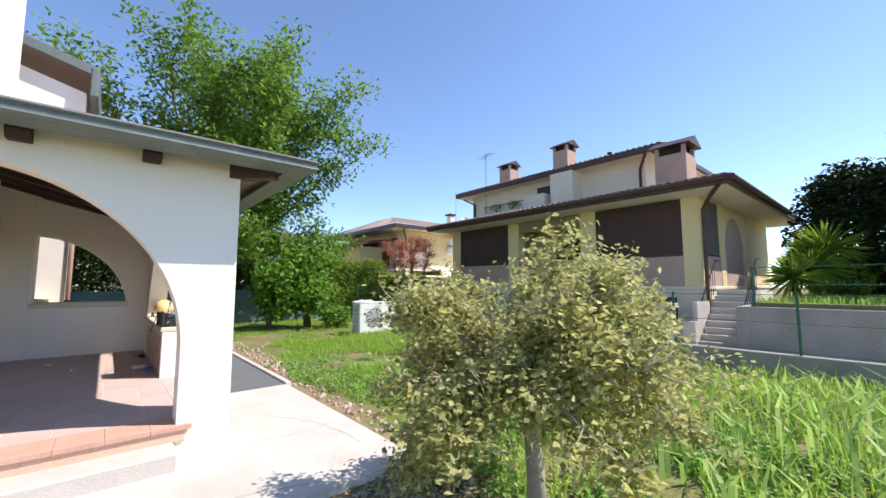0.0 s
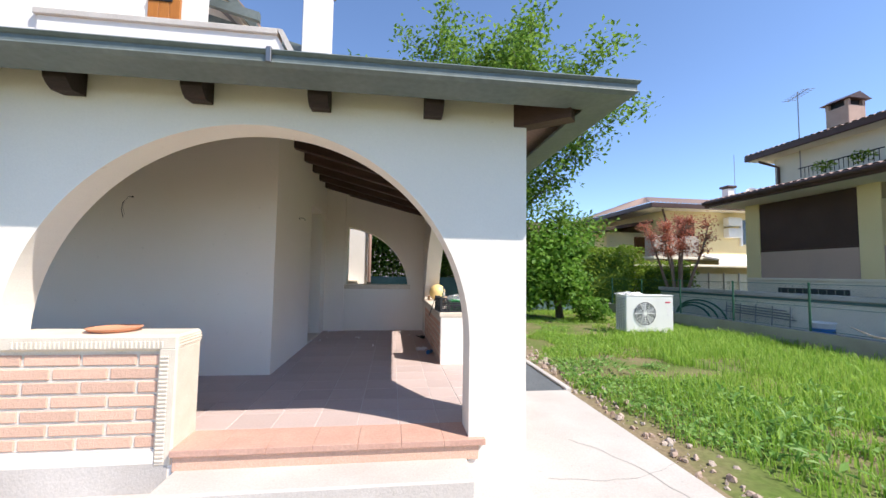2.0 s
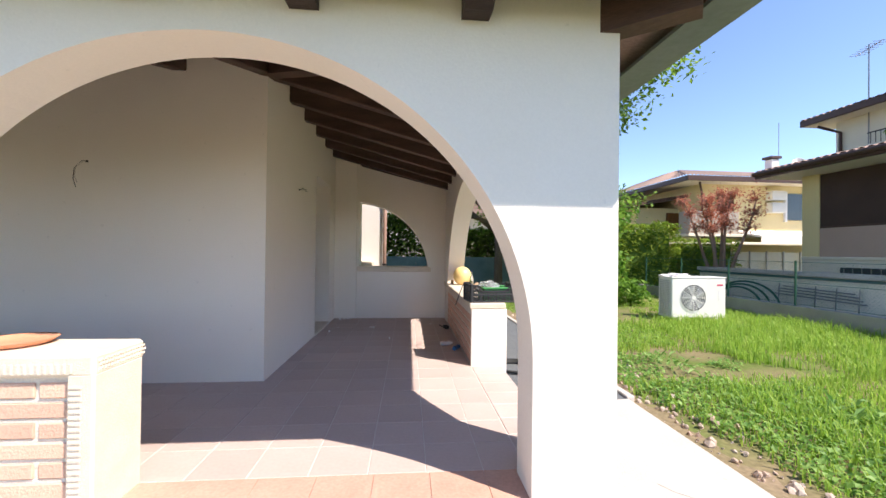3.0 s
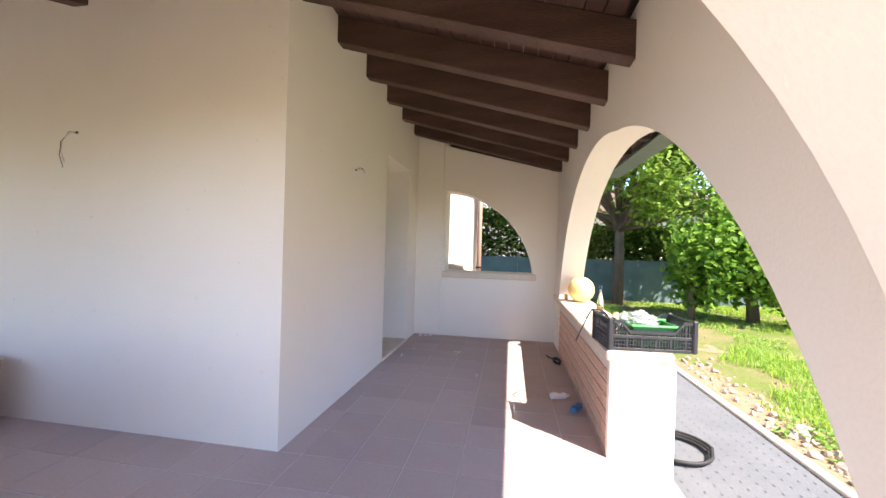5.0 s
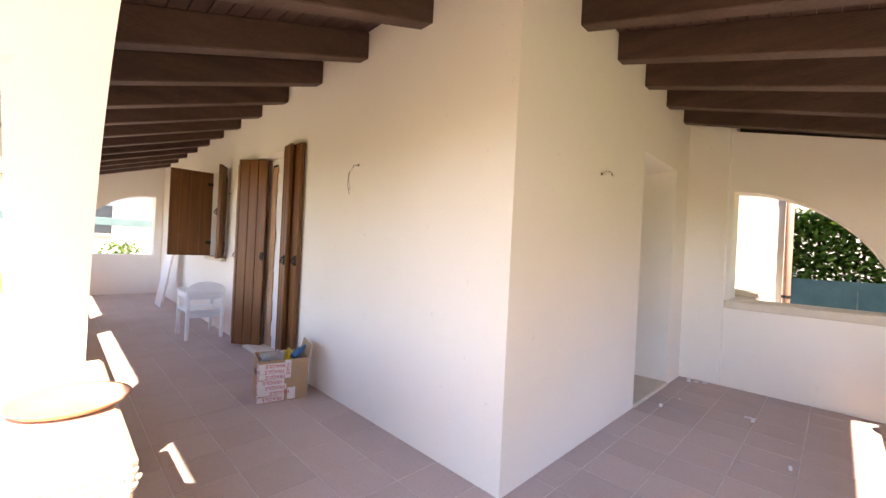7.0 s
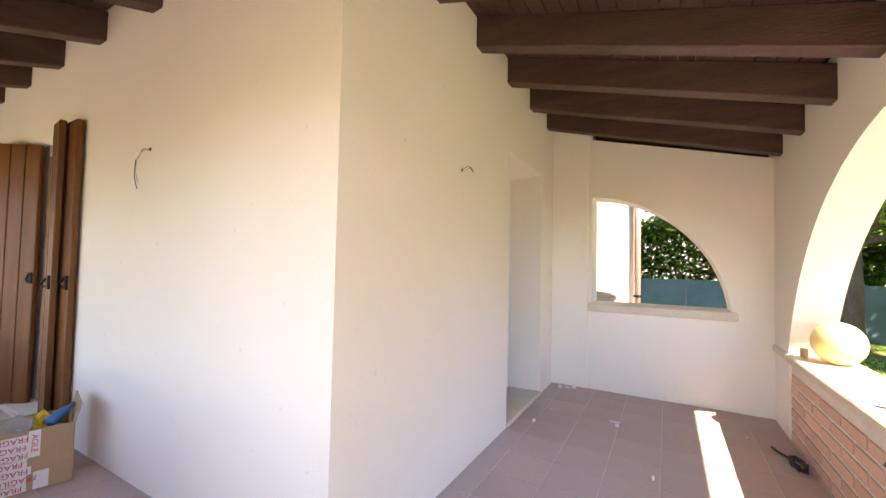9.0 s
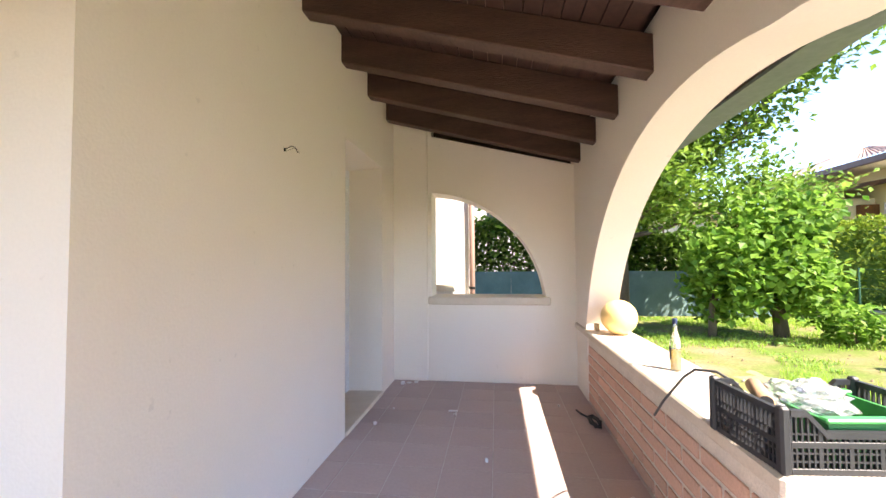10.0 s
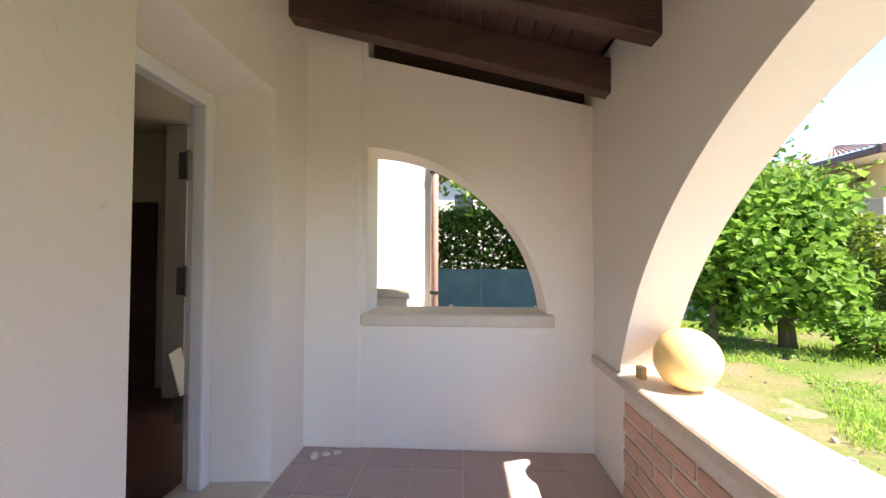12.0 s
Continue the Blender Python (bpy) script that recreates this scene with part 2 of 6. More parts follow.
for i in range(11):
    for j in range(46):
        a, b = XO + 0.12 + i * 0.115, 7.27 + j * 0.105
        n = len(sv)
        sv += [(a, b, GROUND - 0.0005), (a + 0.009, b, GROUND - 0.0005), (a + 0.009, b + 0.030, GROUND - 0.0005), (a, b + 0.030, GROUND - 0.0005)]
        sf.append((n, n + 1, n + 2, n + 3))
tagged(raw("walkway_slots", sv, sf, material("dark slot", (0.10, 0.11, 0.12), 0.9, scale=5, fine=40), bpy.data.objects["walkway"]), kind="stuff")
structure(part("kerb", box(2.405, 2.50, 7.21, 19.0, GROUND - 0.2, GROUND + 0.03, 0.01), CONCRETE), "pale concrete edging of the walkway", "kerb")

# ---------------------------------------------------------------- porch shell
structure(part("floor_slab", prism([(XW, YO + 0.02), (XI + 0.1, YO + 0.02), (XI + 0.1, YE + 0.1), (HX - 0.6, YE + 0.1), (HX - 0.6, HY + 0.3), (XW, HY + 0.3)], "z", -0.31, -0.0035), GROUT), "porch floor bed with grey joints", "floor")

TOPF = 2.92
AC, AR, AZ = -1.165, 1.725, 0.75
arch = circle_top(AC, AZ, AR)
pitch = 4.40
spans = [(AC + AR, XO, GROUND, TOPF), (AC - AR, AC + AR, arch, TOPF), (AC - AR, -1.66, GROUND, -0.02)]
edge = AC - AR
for k in (1, 2):
    c = AC - pitch * k
    spans += [(c + AR, edge, GROUND, TOPF), (c - AR, c + AR, circle_top(c, AZ, AR), TOPF), (c - AR, c + AR, GROUND, 0.70)]
    edge = c - AR
spans += [(XW - 0.4, edge, GROUND, TOPF)]
structure(part("wall_south", wall_run("x", YO, YI, spans), PLASTER), "warm white plaster porch wall with round arches", "wall")

SC, SR, SZ = 8.17, 2.415, -0.05
YF, YN = 10.43, 5.46
TOPS = 2.92
XA = 0.935
near_arc, far_arc = circle_top(7.93, -0.45, 2.76), circle_top(SC, SZ, SR)  # the arch is struck from two centres
spans = [(YN, YF, lambda u: near_arc(u) if u < 7.5 else far_arc(u), TOPS), (YF, YE + 0.40, GROUND, TOPS)]
bm = wall_run("y", XI, XA, spans)
wall_run("y", XI, XO, [(YI, YN, GROUND, TOPS)], bm)
structure(part("wall_east", bm, PLASTER), "warm white plaster porch wall with a wide arch", "wall")

# end wall with a quarter-round opening
endarch = circle_top(-1.2, 0.86, 1.494)
slope = lambda x: 2.64 + 0.246 * (0.66 - x)
spans = [(HX - 0.5, -1.12, GROUND, 3.42), (-1.12, 0.279, endarch, slope), (0.279, XI, GROUND, slope), (-1.12, 0.279, GROUND, 0.95)]
structure(part("wall_north", wall_run("x", YE, YE + 0.38, spans), PLASTER), "warm white plaster end wall with a quarter-round opening", "wall")
# added panel: BEAM's dark colour stands for the shaded gap under the roof
structure(part("wall_north_gap_panel", prism([(HX - 0.1, 2.9), (XA, 2.6), (XA, 2.95), (HX - 0.1, 3.6)], "y", YE + 0.2, YE + 0.39), BEAM), "added dark panel closing the shaded gap over the end wall", "wall")
pil = box(HX - 0.02, -1.165, 10.905, YE + 0.1, 0, 3.42, 0.012)
structure(part("wall_pilaster", pil, PLASTER), "warm white plaster pilaster", "wall")
westarch = circle_top(6.85, 0.98, 1.46)
spans = [(YI, 5.45, GROUND, 2.95), (5.45, 6.93, westarch, 3.52), (5.45, 6.93, GROUND, 0.97), (6.93, HY, GROUND, 3.52)]
structure(part("wall_west", wall_run("y", XW - 0.4, XW, spans), PLASTER), "warm white plaster end wall with an arched opening", "wall")

# house walls: front with a french window and a window, side with a deep door recess
FD0, FD1, FDZ = -6.0, -4.75, 2.60
FW0, FW1, FWZ0, FWZ1 = -8.02, -7.16, 1.17, 2.62
spans = [(FD1, HX, GROUND, 3.52), (FD0, FD1, FDZ, 3.52), (FW1, FD0, GROUND, 3.52), (FW0, FW1, GROUND, FWZ0), (FW0, FW1, FWZ1, 3.52), (XW - 0.4, FW0, GROUND, 3.52)]
structure(part("wall_house_south", wall_run("x", HY, HY + 0.35, spans), PLASTER), "warm white plastered house wall", "wall")
DN, DF, DZ = 9.29, 10.39, 2.565
spans = [(HY + 0.35, DN, GROUND, 3.52), (DN, DF, DZ, 3.52), (DF, YE + 0.38, GROUND, 3.52)]
structure(part("wall_house_east", wall_run("y", HX - 0.55, HX, spans), PLASTER), "warm white plastered house wall with a deep door recess", "wall")

# roof boards under the tiles, in two slopes that meet over the corner
def front_z(y):
    return 2.835 + (y - YI) * (3.41 - 2.835) / (HY - YI)


def side_z(x):
    return 2.835 + (XI - x) * (3.42 - 2.835) / (XI - HX)


bm = bmesh.new()
w = 0.115
y = 4.55
while y < HY - 0.01:
    t = (HY - y) / (HY - YI)
    x1 = HX + (XI - HX) * t
    t2 = (HY - min(y + w, HY)) / (HY - YI)
    x2 = HX + (XI - HX) * t2
    a, b = front_z(y + 0.004), front_z(min(y + w - 0.004, HY))
    if y < YI:
        x1, x2 = XO + 0.55, XO + 0.55
        a, b = 2.745 + (y - 4.47) * 0.3, 2.745 + (y + w - 4.47) * 0.3
    vs = [bm.verts.new(p) for p in ((XW, y + 0.004, a), (x1, y + 0.004, a), (x2, y + w - 0.004, b), (XW, y + w - 0.004, b), (XW, y + 0.004, a + 0.03), (x1, y + 0.004, a + 0.03), (x2, y + w - 0.004, b + 0.03), (XW, y + w - 0.004, b + 0.03))]
    for q in ((0, 1, 2, 3), (7, 6, 5, 4), (0, 4, 5, 1), (1, 5, 6, 2), (2, 6, 7, 3), (3, 7, 4, 0)):
        bm.faces.new([vs[i] for i in q])
    y += w
x = XI + 0.5
while x > HX:
    t = (XI - x) / (XI - HX)
    y1 = YI + (HY - YI) * t
    t2 = (XI - max(x - w, HX)) / (XI - HX)
    y2 = YI + (HY - YI) * t2
    a, b = side_z(min(x, XI) - 0.004), side_z(max(min(x, XI) - w + 0.004, HX))
    if x > XI:
        y1 = y2 = YI
        a, b = 2.745 + (1.69 - x) * 0.25, 2.745 + (1.69 - x + w) * 0.25
    vs = [bm.verts.new(p) for p in ((x - 0.004, y1, a), (x - 0.004, YE + 0.5, a), (x - w + 0.004, YE + 0.5, b), (x - w + 0.004, y2, b), (x - 0.004, y1, a + 0.03), (x - 0.004, YE + 0.5, a + 0.03), (x - w + 0.004, YE + 0.5, b + 0.03), (x - w + 0.004, y2, b + 0.03))]
    for q in ((0, 1, 2, 3), (7, 6, 5, 4), (0, 4, 5, 1), (1, 5, 6, 2), (2, 6, 7, 3), (3, 7, 4, 0)):
        bm.faces.new([vs[i] for i in q])
    x -= w
structure(part("ceiling", bm, BOARD), "dark stained board ceiling over the porch", "ceiling")

# roof skin over the boards
EX, EY, EZ = 1.69, 4.47, 2.76
roof = thing("roof", "low tiled porch roof above the gutter", "roof", kind="structure")
bm = bmesh.new()
vs = [bm.verts.new(p) for p in ((XW - 0.6, EY, EZ), (EX, EY, EZ), (EX, YE + 0.7, EZ), (HX, YE + 0.7, 3.62), (HX, HY, 3.62), (XW - 0.6, HY, 3.62))]
bm.faces.new((vs[0], vs[1], vs[4], vs[5]))
bm.faces.new((vs[1], vs[2], vs[3], vs[4]))
r = bmesh.ops.extrude_face_region(bm, geom=list(bm.faces))
bmesh.ops.translate(bm, verts=[g for g in r["geom"] if isinstance(g, bmesh.types.BMVert)], vec=(0, 0, 0.06))
part("roof_deck", bm, ROOFTILE, roof)


BH = 0.235  # depth of the beams


def rafter(name, x0, x1, run, z0, z1, h, axis, tail=0.0):
    """A beam across the porch: axis 'y' runs in y at x0..x1, axis 'x' runs in x at y x0..x1. run: its two ends, z0, z1: underside there."""
    c = 0.035
    u0, u1 = run
    outline = [(u0, z0 + c), (u0 + (c if u1 > u0 else -c), z0 + 0.005), (u1, z1), (u1, z1 + h), (u0, z0 + h)]
    bm = prism(outline, "x" if axis == "y" else "y", x0, x1)
    bmesh.ops.bevel(bm, geom=[e for e in bm.edges if e.calc_length() > 0.6], offset=0.008, segments=1, affect="EDGES")
    return part(name, bm, BEAM)


for k in range(0, 15):
    xt = 0.295 - 0.90 * k
    xr = -2.405 - 0.852 * (k - 3)
    yin = HY if xr < HX else HY + (YI - HY) * (xr - HX) / (XI - HX)
    yin = min(yin + 0.08, HY + 0.02)
    if k:
        tagged(rafter("roof_beam", xr - 0.14, xr, (YI - 0.05, yin), front_z(YI - 0.05) - BH, front_z(yin) - BH, BH, "y"), "dark stained timber beam across the porch", "beam", "porch beams")
    tail = [(YO + 0.05, 2.615), (4.86, 2.60), (4.82, 2.625), (4.785, 2.665), (4.77, 2.80), (YO + 0.05, 2.88)]
    bm = prism(tail, "x", xt - 0.15, xt)
    bmesh.ops.bevel(bm, geom=[e for e in bm.edges if abs(e.verts[0].co.x - e.verts[1].co.x) > 0.1], offset=0.006, segments=1, affect="EDGES")
    tagged(part("rafter_tail", bm, TAIL), "dark stained shaped beam end under the eaves", "beam end", "beam ends under the eaves")
for k in range(0, 7):
    y0 = 10.46 - 0.685 * k
    tagged(part("rafter_tail", box(XA - 0.05, 1.36, y0, y0 + 0.14, 2.64, 2.83, 0.008), TAIL), "dark stained shaped beam end under the eaves", "beam end", "beam ends under the eaves")
for k in range(0, 8):
    y0 = 10.56 - 0.683 * k
    if y0 < 5.5:
        break
    xin = HX if y0 > HY else HX + (XI - HX) * (HY - y0) / (HY - YI)
    tagged(rafter("roof_beam", y0, y0 + 0.125, (XI + 0.05, xin - 0.03), side_z(XI + 0.05) - BH, side_z(xin - 0.03) - BH, BH, "x"), "dark stained timber beam across the porch", "beam", "porch beams")
hip_dir = Vector((HX - EX, HY - 4.55, 0)).normalized()
side = Vector((-hip_dir.y, hip_dir.x, 0)) * 0.07
bm = bmesh.new()
ends = []
for p, zb in ((Vector((HX - 0.05, HY + 0.04, 0)), 3.17), (Vector((XI, YI, 0)), 2.58), (Vector((1.36, 4.76, 0)), 2.60)):
    ends.append([bm.verts.new((p.x + s.x, p.y + s.y, z)) for s, z in ((side, zb), (-side, zb), (-side, zb + 0.2), (side, zb + 0.2))])
for a, b in zip(ends, ends[1:]):
    for k in range(4):
        bm.faces.new((a[k], a[(k + 1) % 4], b[(k + 1) % 4], b[k]))
bm.faces.new(ends[0])
bm.faces.new(ends[-1][::-1])
tagged(part("hip_beam", bm, BEAM), "dark stained diagonal corner beam of the porch roof", "beam")

# gutter of folded sheet
def gutter_profile():
    return [(0.0, 0.0), (-0.012, -0.012), (0.0, -0.028), (0.012, -0.035), (0.012, -0.075), (0.0, -0.09), (0.03, -0.112), (0.30, -0.125), (0.30, -0.10), (0.07, -0.08), (0.07, -0.01), (0.05, 0.0)]


gut = thing("gutter", "grey-green sheet metal gutter along the porch eaves", "gutter")
prof = gutter_profile()
for name, ends in (("front_channel", ((XW - 0.6, None), (None, None))), ("side_channel", ((None, None), (None, YE + 0.7)))):
    bm = bmesh.new()
    rings = []
    for ex, ey in ends:
        rings.append([bm.verts.new((EX + 0.04 - d if ex is None else ex, EY - 0.04 + d if ey is None else ey, 2.80 + z)) for d, z in prof])
    a, b = rings
    for k in range(len(a)):
        bm.faces.new((a[k], a[(k + 1) % len(a)], b[(k + 1) % len(a)], b[k]))
    bm.faces.new(a)
    bm.faces.new(b[::-1])
    part(name, bm, GUTTER, gut)
for x in (-0.95, -3.4, -6.2):
    part("seam_strip", box(x, x + 0.035, EY - 0.055, EY - 0.028, 2.705, 2.812, 0.004), METAL, gut)

PIPE = material("grey-green painted pipe", (0.33, 0.38, 0.375), 0.5, second=(0.26, 0.30, 0.30), scale=4, fine=40, bump=0.06, grain=0.08, spec=0.5)
COPPER = material("dull copper sheet", (0.55, 0.33, 0.25), 0.45, metal=0.4, second=(0.46, 0.27, 0.21), scale=5, fine=40, bump=0.05)
rp = thing("rainwater_pipe", "grey-green rainwater pipe with a copper bend outside the pier", "downpipe", (-3.10, 4.87, GROUND))
part("pipe", lathe([(0.055, 0.0), (0.055, 2.49), (0.05, 2.49)], 20), PIPE, rp, smooth=True)
part("sleeve", lathe([(0.056, 1.55), (0.0605, 1.555), (0.0605, 2.02), (0.056, 2.025)], 20), PIPE, rp, smooth=True)
for z in (0.7, 2.28):
    br = part("bracket", lathe([(0.056, z), (0.064, z), (0.064, z + 0.035), (0.056, z + 0.035)], 20), METAL, rp, "dull steel pipe bracket")
    part("bracket_arm", box(-0.012, 0.012, 0.05, 0.112, z + 0.006, z + 0.03, 0.002), METAL, br)
part("bend", tube([(0, 0, 2.44), (0, 0, 2.55), (0, -0.025, 2.63), (0, -0.08, 2.70), (0, -0.17, 2.77), (0, -0.26, 2.84), (0, -0.30, 2.90), (0, -0.31, 2.985)], 0.052, 16), COPPER, rp, "dull copper bend", smooth=True)

# ---------------------------------------------------------------- low walls and steps
def brick_panel(host, axis, c, u0, u1, z0, z1, out, course=0.0995, length=0.382, depth=0.02):
    """Bricks, each its own piece, laid on the face c of a wall, standing out by depth in the direction out."""
    made = {}
    n = int((z1 - z0) / course)
    r = random.Random(int(abs(u0) * 100))
    for row in range(n):
        u = u0 - (length / 2 if row % 2 else 0)
        z = z0 + row * course
        while u < u1 - 0.02:
            a, b = max(u, u0), min(u + length - 0.02, u1)
            if b - a > 0.04:
                key = (round(b - a, 3), r.randrange(3))
                if key not in made:
                    d = depth + 0.0015 * key[1]
                    h = course - 0.021
                    bm = box(0, b - a, 0, d, 0, h, 0.006) if axis == "x" else box(0, d, 0, b - a, 0, h, 0.006)
                    if out < 0:
                        bm.transform(Matrix.Translation((0, -d, 0) if axis == "x" else (-d, 0, 0)))
                    me = bpy.data.meshes.new("brick")
                    bm.to_mesh(me)
                    bm.free()
                    me.materials.append(BRICK)
                    made[key] = me
                ob = new("brick", made[key])
                ob.parent = host
                ob.location = (a, c, z) if axis == "x" else (c, a, z)
            u += length


LE = -1.66
lw = structure(part("low_wall", box(AC - AR - 0.05, LE - 0.06, YO + 0.03, YI, GROUND, 0.72), MORTAR), "low porch wall faced with pale red brick", "wall")
bm = box(AC - AR - 0.02, LE, YO - 0.01, YI + 0.07, 0.715, 0.83, 0.016)
box(LE - 0.13, LE, YO - 0.01, YI + 0.06, -0.12, 0.735, 0.012, bm)
for k in range(26):
    z = -0.09 + k * 0.03
    box(LE - 0.115, LE - 0.055, YO - 0.016, YO, z, z + 0.016, 0.003, bm)
for k in range(34):
    x = LE - 0.10 - k * 0.03
    box(x - 0.016, x, YO - 0.016, YO, 0.735, 0.785, 0.003, bm)
part("cap", bm, STONE, lw, "pale cast stone surround with fluted edge")
rl = bmesh.new()
for k in range(17):
    y = YO + 0.025 + k * 0.0205
    for dz, w in ((0.792, 0.007), (0.770, 0.0095), (0.748, 0.007)):
        bmesh.ops.create_icosphere(rl, subdivisions=1, radius=1, matrix=Matrix.LocRotScale((LE, y + (0.008 if dz == 0.770 else 0.0), dz), Euler((0.6 if k % 2 else -0.6, 0, 0)), (0.005, w, 0.011)))
part("carved_band", rl, STONE, lw, "carved leaf band on the stone cap", smooth=True)
part("plinth", box(AC - AR - 0.02, LE - 0.03, YO - 0.004, YO + 0.12, GROUND, -0.10), CONCRETE, lw)

CZ = 0.75  # top of the side coping
ew = structure(part("low_wall_east", box(XI + 0.02, XA, 7.55, YE - 0.002, -0.02, 0.682), MORTAR), "low porch wall faced with brick inside", "wall")
bm = box(XI - 0.024, 1.05, 7.515, YF + 0.02, CZ - 0.073, CZ, 0.012)
box(XI - 0.024, XI + 0.05, YF + 0.021, YE - 0.001, CZ - 0.073, CZ, 0.012, bm)
part("cap", bm, STONE, ew, "pale cast stone coping")
part("end_face", box(XI, 1.065, 7.52, 7.58, GROUND, CZ - 0.072, 0.006), PLASTER, ew)

st = structure(part("step", box(-1.64, 0.545, 4.62, YO + 0.1, GROUND - 0.05, -0.15, 0.014), CONCRETE), "worn concrete lower step", "step")

structure(part("step_riser", box(-1.65, 0.64, 4.955, YO + 0.2, -0.16, -0.045, 0.006), BRICK), "broken terracotta riser", "step")
structure(part("sill_end", box(-1.16, 0.335, YE - 0.045, YE + 0.44, 0.945, 1.045, 0.014), STONE), "pale cast stone window sill", "sill")


# ---------------------------------------------------------------- house: door, windows, shutters
DARKROOM = material("dim plastered room wall", (0.66, 0.60, 0.48), 0.9, scale=1.5, fine=60, bump=0.1, grain=0.03)
ROOMFLOOR = material("dark red polished floor", (0.10, 0.045, 0.035), 0.35, second=(0.14, 0.07, 0.055), scale=2, fine=40, bump=0.05)
WHITEPAINT = material("white gloss paint", (0.80, 0.80, 0.80), 0.4, second=(0.75, 0.75, 0.75), scale=5, fine=60, bump=0.05, grain=0.02)
BLACKIRON = material("black iron", (0.03, 0.03, 0.03), 0.5, metal=0.6, scale=8, fine=60)
CARD = material("brown cardboard", (0.46, 0.31, 0.19), 0.85, second=(0.41, 0.27, 0.16), scale=3, fine=70, bump=0.1, grain=0.06)
PAPER = material("white paper tape", (0.82, 0.79, 0.78), 0.6, scale=6, fine=60, bump=0.05, grain=0.02)
RED = material("red print", (0.62, 0.05, 0.10), 0.6, scale=6, fine=60, bump=0)
BLACKPRINT = material("black print", (0.05, 0.05, 0.05), 0.7, scale=6, fine=60, bump=0)
TERRA = material("terracotta dish", (0.62, 0.27, 0.15), 0.8, second=(0.68, 0.34, 0.21), scale=6, fine=80, bump=0.15)
BLACKPLASTIC = material("black crate plastic", (0.020, 0.022, 0.025), 0.5, second=(0.035, 0.036, 0.04), scale=5, fine=60, bump=0.08, spec=0.5)
GREENPLASTIC = material("green plastic", (0.05, 0.30, 0.09), 0.35, second=(0.04, 0.25, 0.07), scale=3, fine=40, bump=0.03, spec=0.5)
BLUEPLASTIC = material("blue plastic", (0.03, 0.16, 0.40), 0.35, scale=3, fine=40, bump=0.03, spec=0.5)
YELLOWPLASTIC = material("yellow plastic", (0.65, 0.45, 0.03), 0.4, scale=3, fine=40, bump=0.03)
AMBER = material("amber globe plastic", (0.90, 0.62, 0.24), 0.38, second=(0.90, 0.66, 0.29), scale=2, fine=40, bump=0.02, grain=0.02, spec=0.5)
BAGFILM = material("crumpled clear film", (0.80, 0.81, 0.83), 0.22, second=(0.72, 0.74, 0.76), scale=8, fine=40, bump=0.4, transmit=0.72, spec=0.5)
RUBBER = material("black rubber", (0.03, 0.03, 0.03), 0.6, scale=6, fine=50)
GLASS = material("clear bottle glass", (0.93, 0.95, 0.92), 0.05, bump=0, transmit=0.9, spec=0.5)
LIQUID = material("pale yellow liquid", (0.75, 0.55, 0.16), 0.1, bump=0, transmit=0.5)
RUBBLE = material("broken masonry", (0.60, 0.52, 0.44), 0.95, second=(0.46, 0.31, 0.23), scale=4, fine=40, bump=0.5, grain=0.15, per_object=0.15)

# a plain dim room behind the door
room = bmesh.new()
for lim in ((-7.6, -2.2, HY + 0.4, HY + 0.45, -0.1, 2.9), (-7.6, -7.55, HY + 0.4, 13.5, -0.1, 2.9), (-7.6, -2.2, 13.45, 13.5, -0.1, 2.9), (-5.2, -3.3, 12.2, 12.35, -0.1, 2.9)):
    box(*lim, 0, room)
structure(part("wall_room", room, DARKROOM), "dim inner room wall behind the open door", "wall")
structure(part("floor_room", box(-7.6, HX - 0.5, HY + 0.4, 13.5, -0.15, -0.01), ROOMFLOOR), "dark red inner floor", "floor")
structure(part("ceiling_room", box(-7.6, -2.16, HY + 0.4, 13.5, 2.9, 3.0), DARKROOM), "dim inner ceiling", "ceiling")
structure(part("pillar_room", box(-3.55, -3.30, 11.9, 12.2, -0.02, 2.895, 0.01), WHITE), "pale inner pillar seen through the door", "pillar")
panel = thing("loose_board", "thin pale board leaning against the inner pillar", "board", (-3.18, 11.82, -0.01))
part("board", box(-0.01, 0.01, -0.2, 0.2, 0, 0.55, 0.004, m=pose(0, 0, 0, 0, -14, 20)), DARKROOM, panel)
inner = thing("inner_door", "dark inner doorway deep in the room", "door", (-4.3, 12.19, 0), kind="structure")
part("door_leaf", box(-0.45, 0.45, -0.05, 0, 0, 2.1, 0.01), BEAM, inner)

door = thing("door_1", "white door frame with steel hinges in the recess, no leaf", "door", kind="structure")
JX0, JX1, JT = -2.06, -1.965, 2.52  # back, front and top of the frame
JN, JF = DN + 0.06, DF - 0.055         # its outer edges along the wall
part("jamb", box(JX0, JX1, JF - 0.095, JF, 0.036, JT, 0.012, seg=2), WHITEPAINT, door)
part("stop", box(JX0 - 0.06, JX0 - 0.001, JF - 0.045, JF, 0.036, JT - 0.05, 0.004), WHITEPAINT, door)
part("jamb", box(JX0, JX1, JN, JN + 0.095, 0.036, JT, 0.012, seg=2), WHITEPAINT, door)
part("head", box(JX0, JX1, JN + 0.096, JF - 0.096, JT - 0.095, JT, 0.012, seg=2), WHITEPAINT, door)
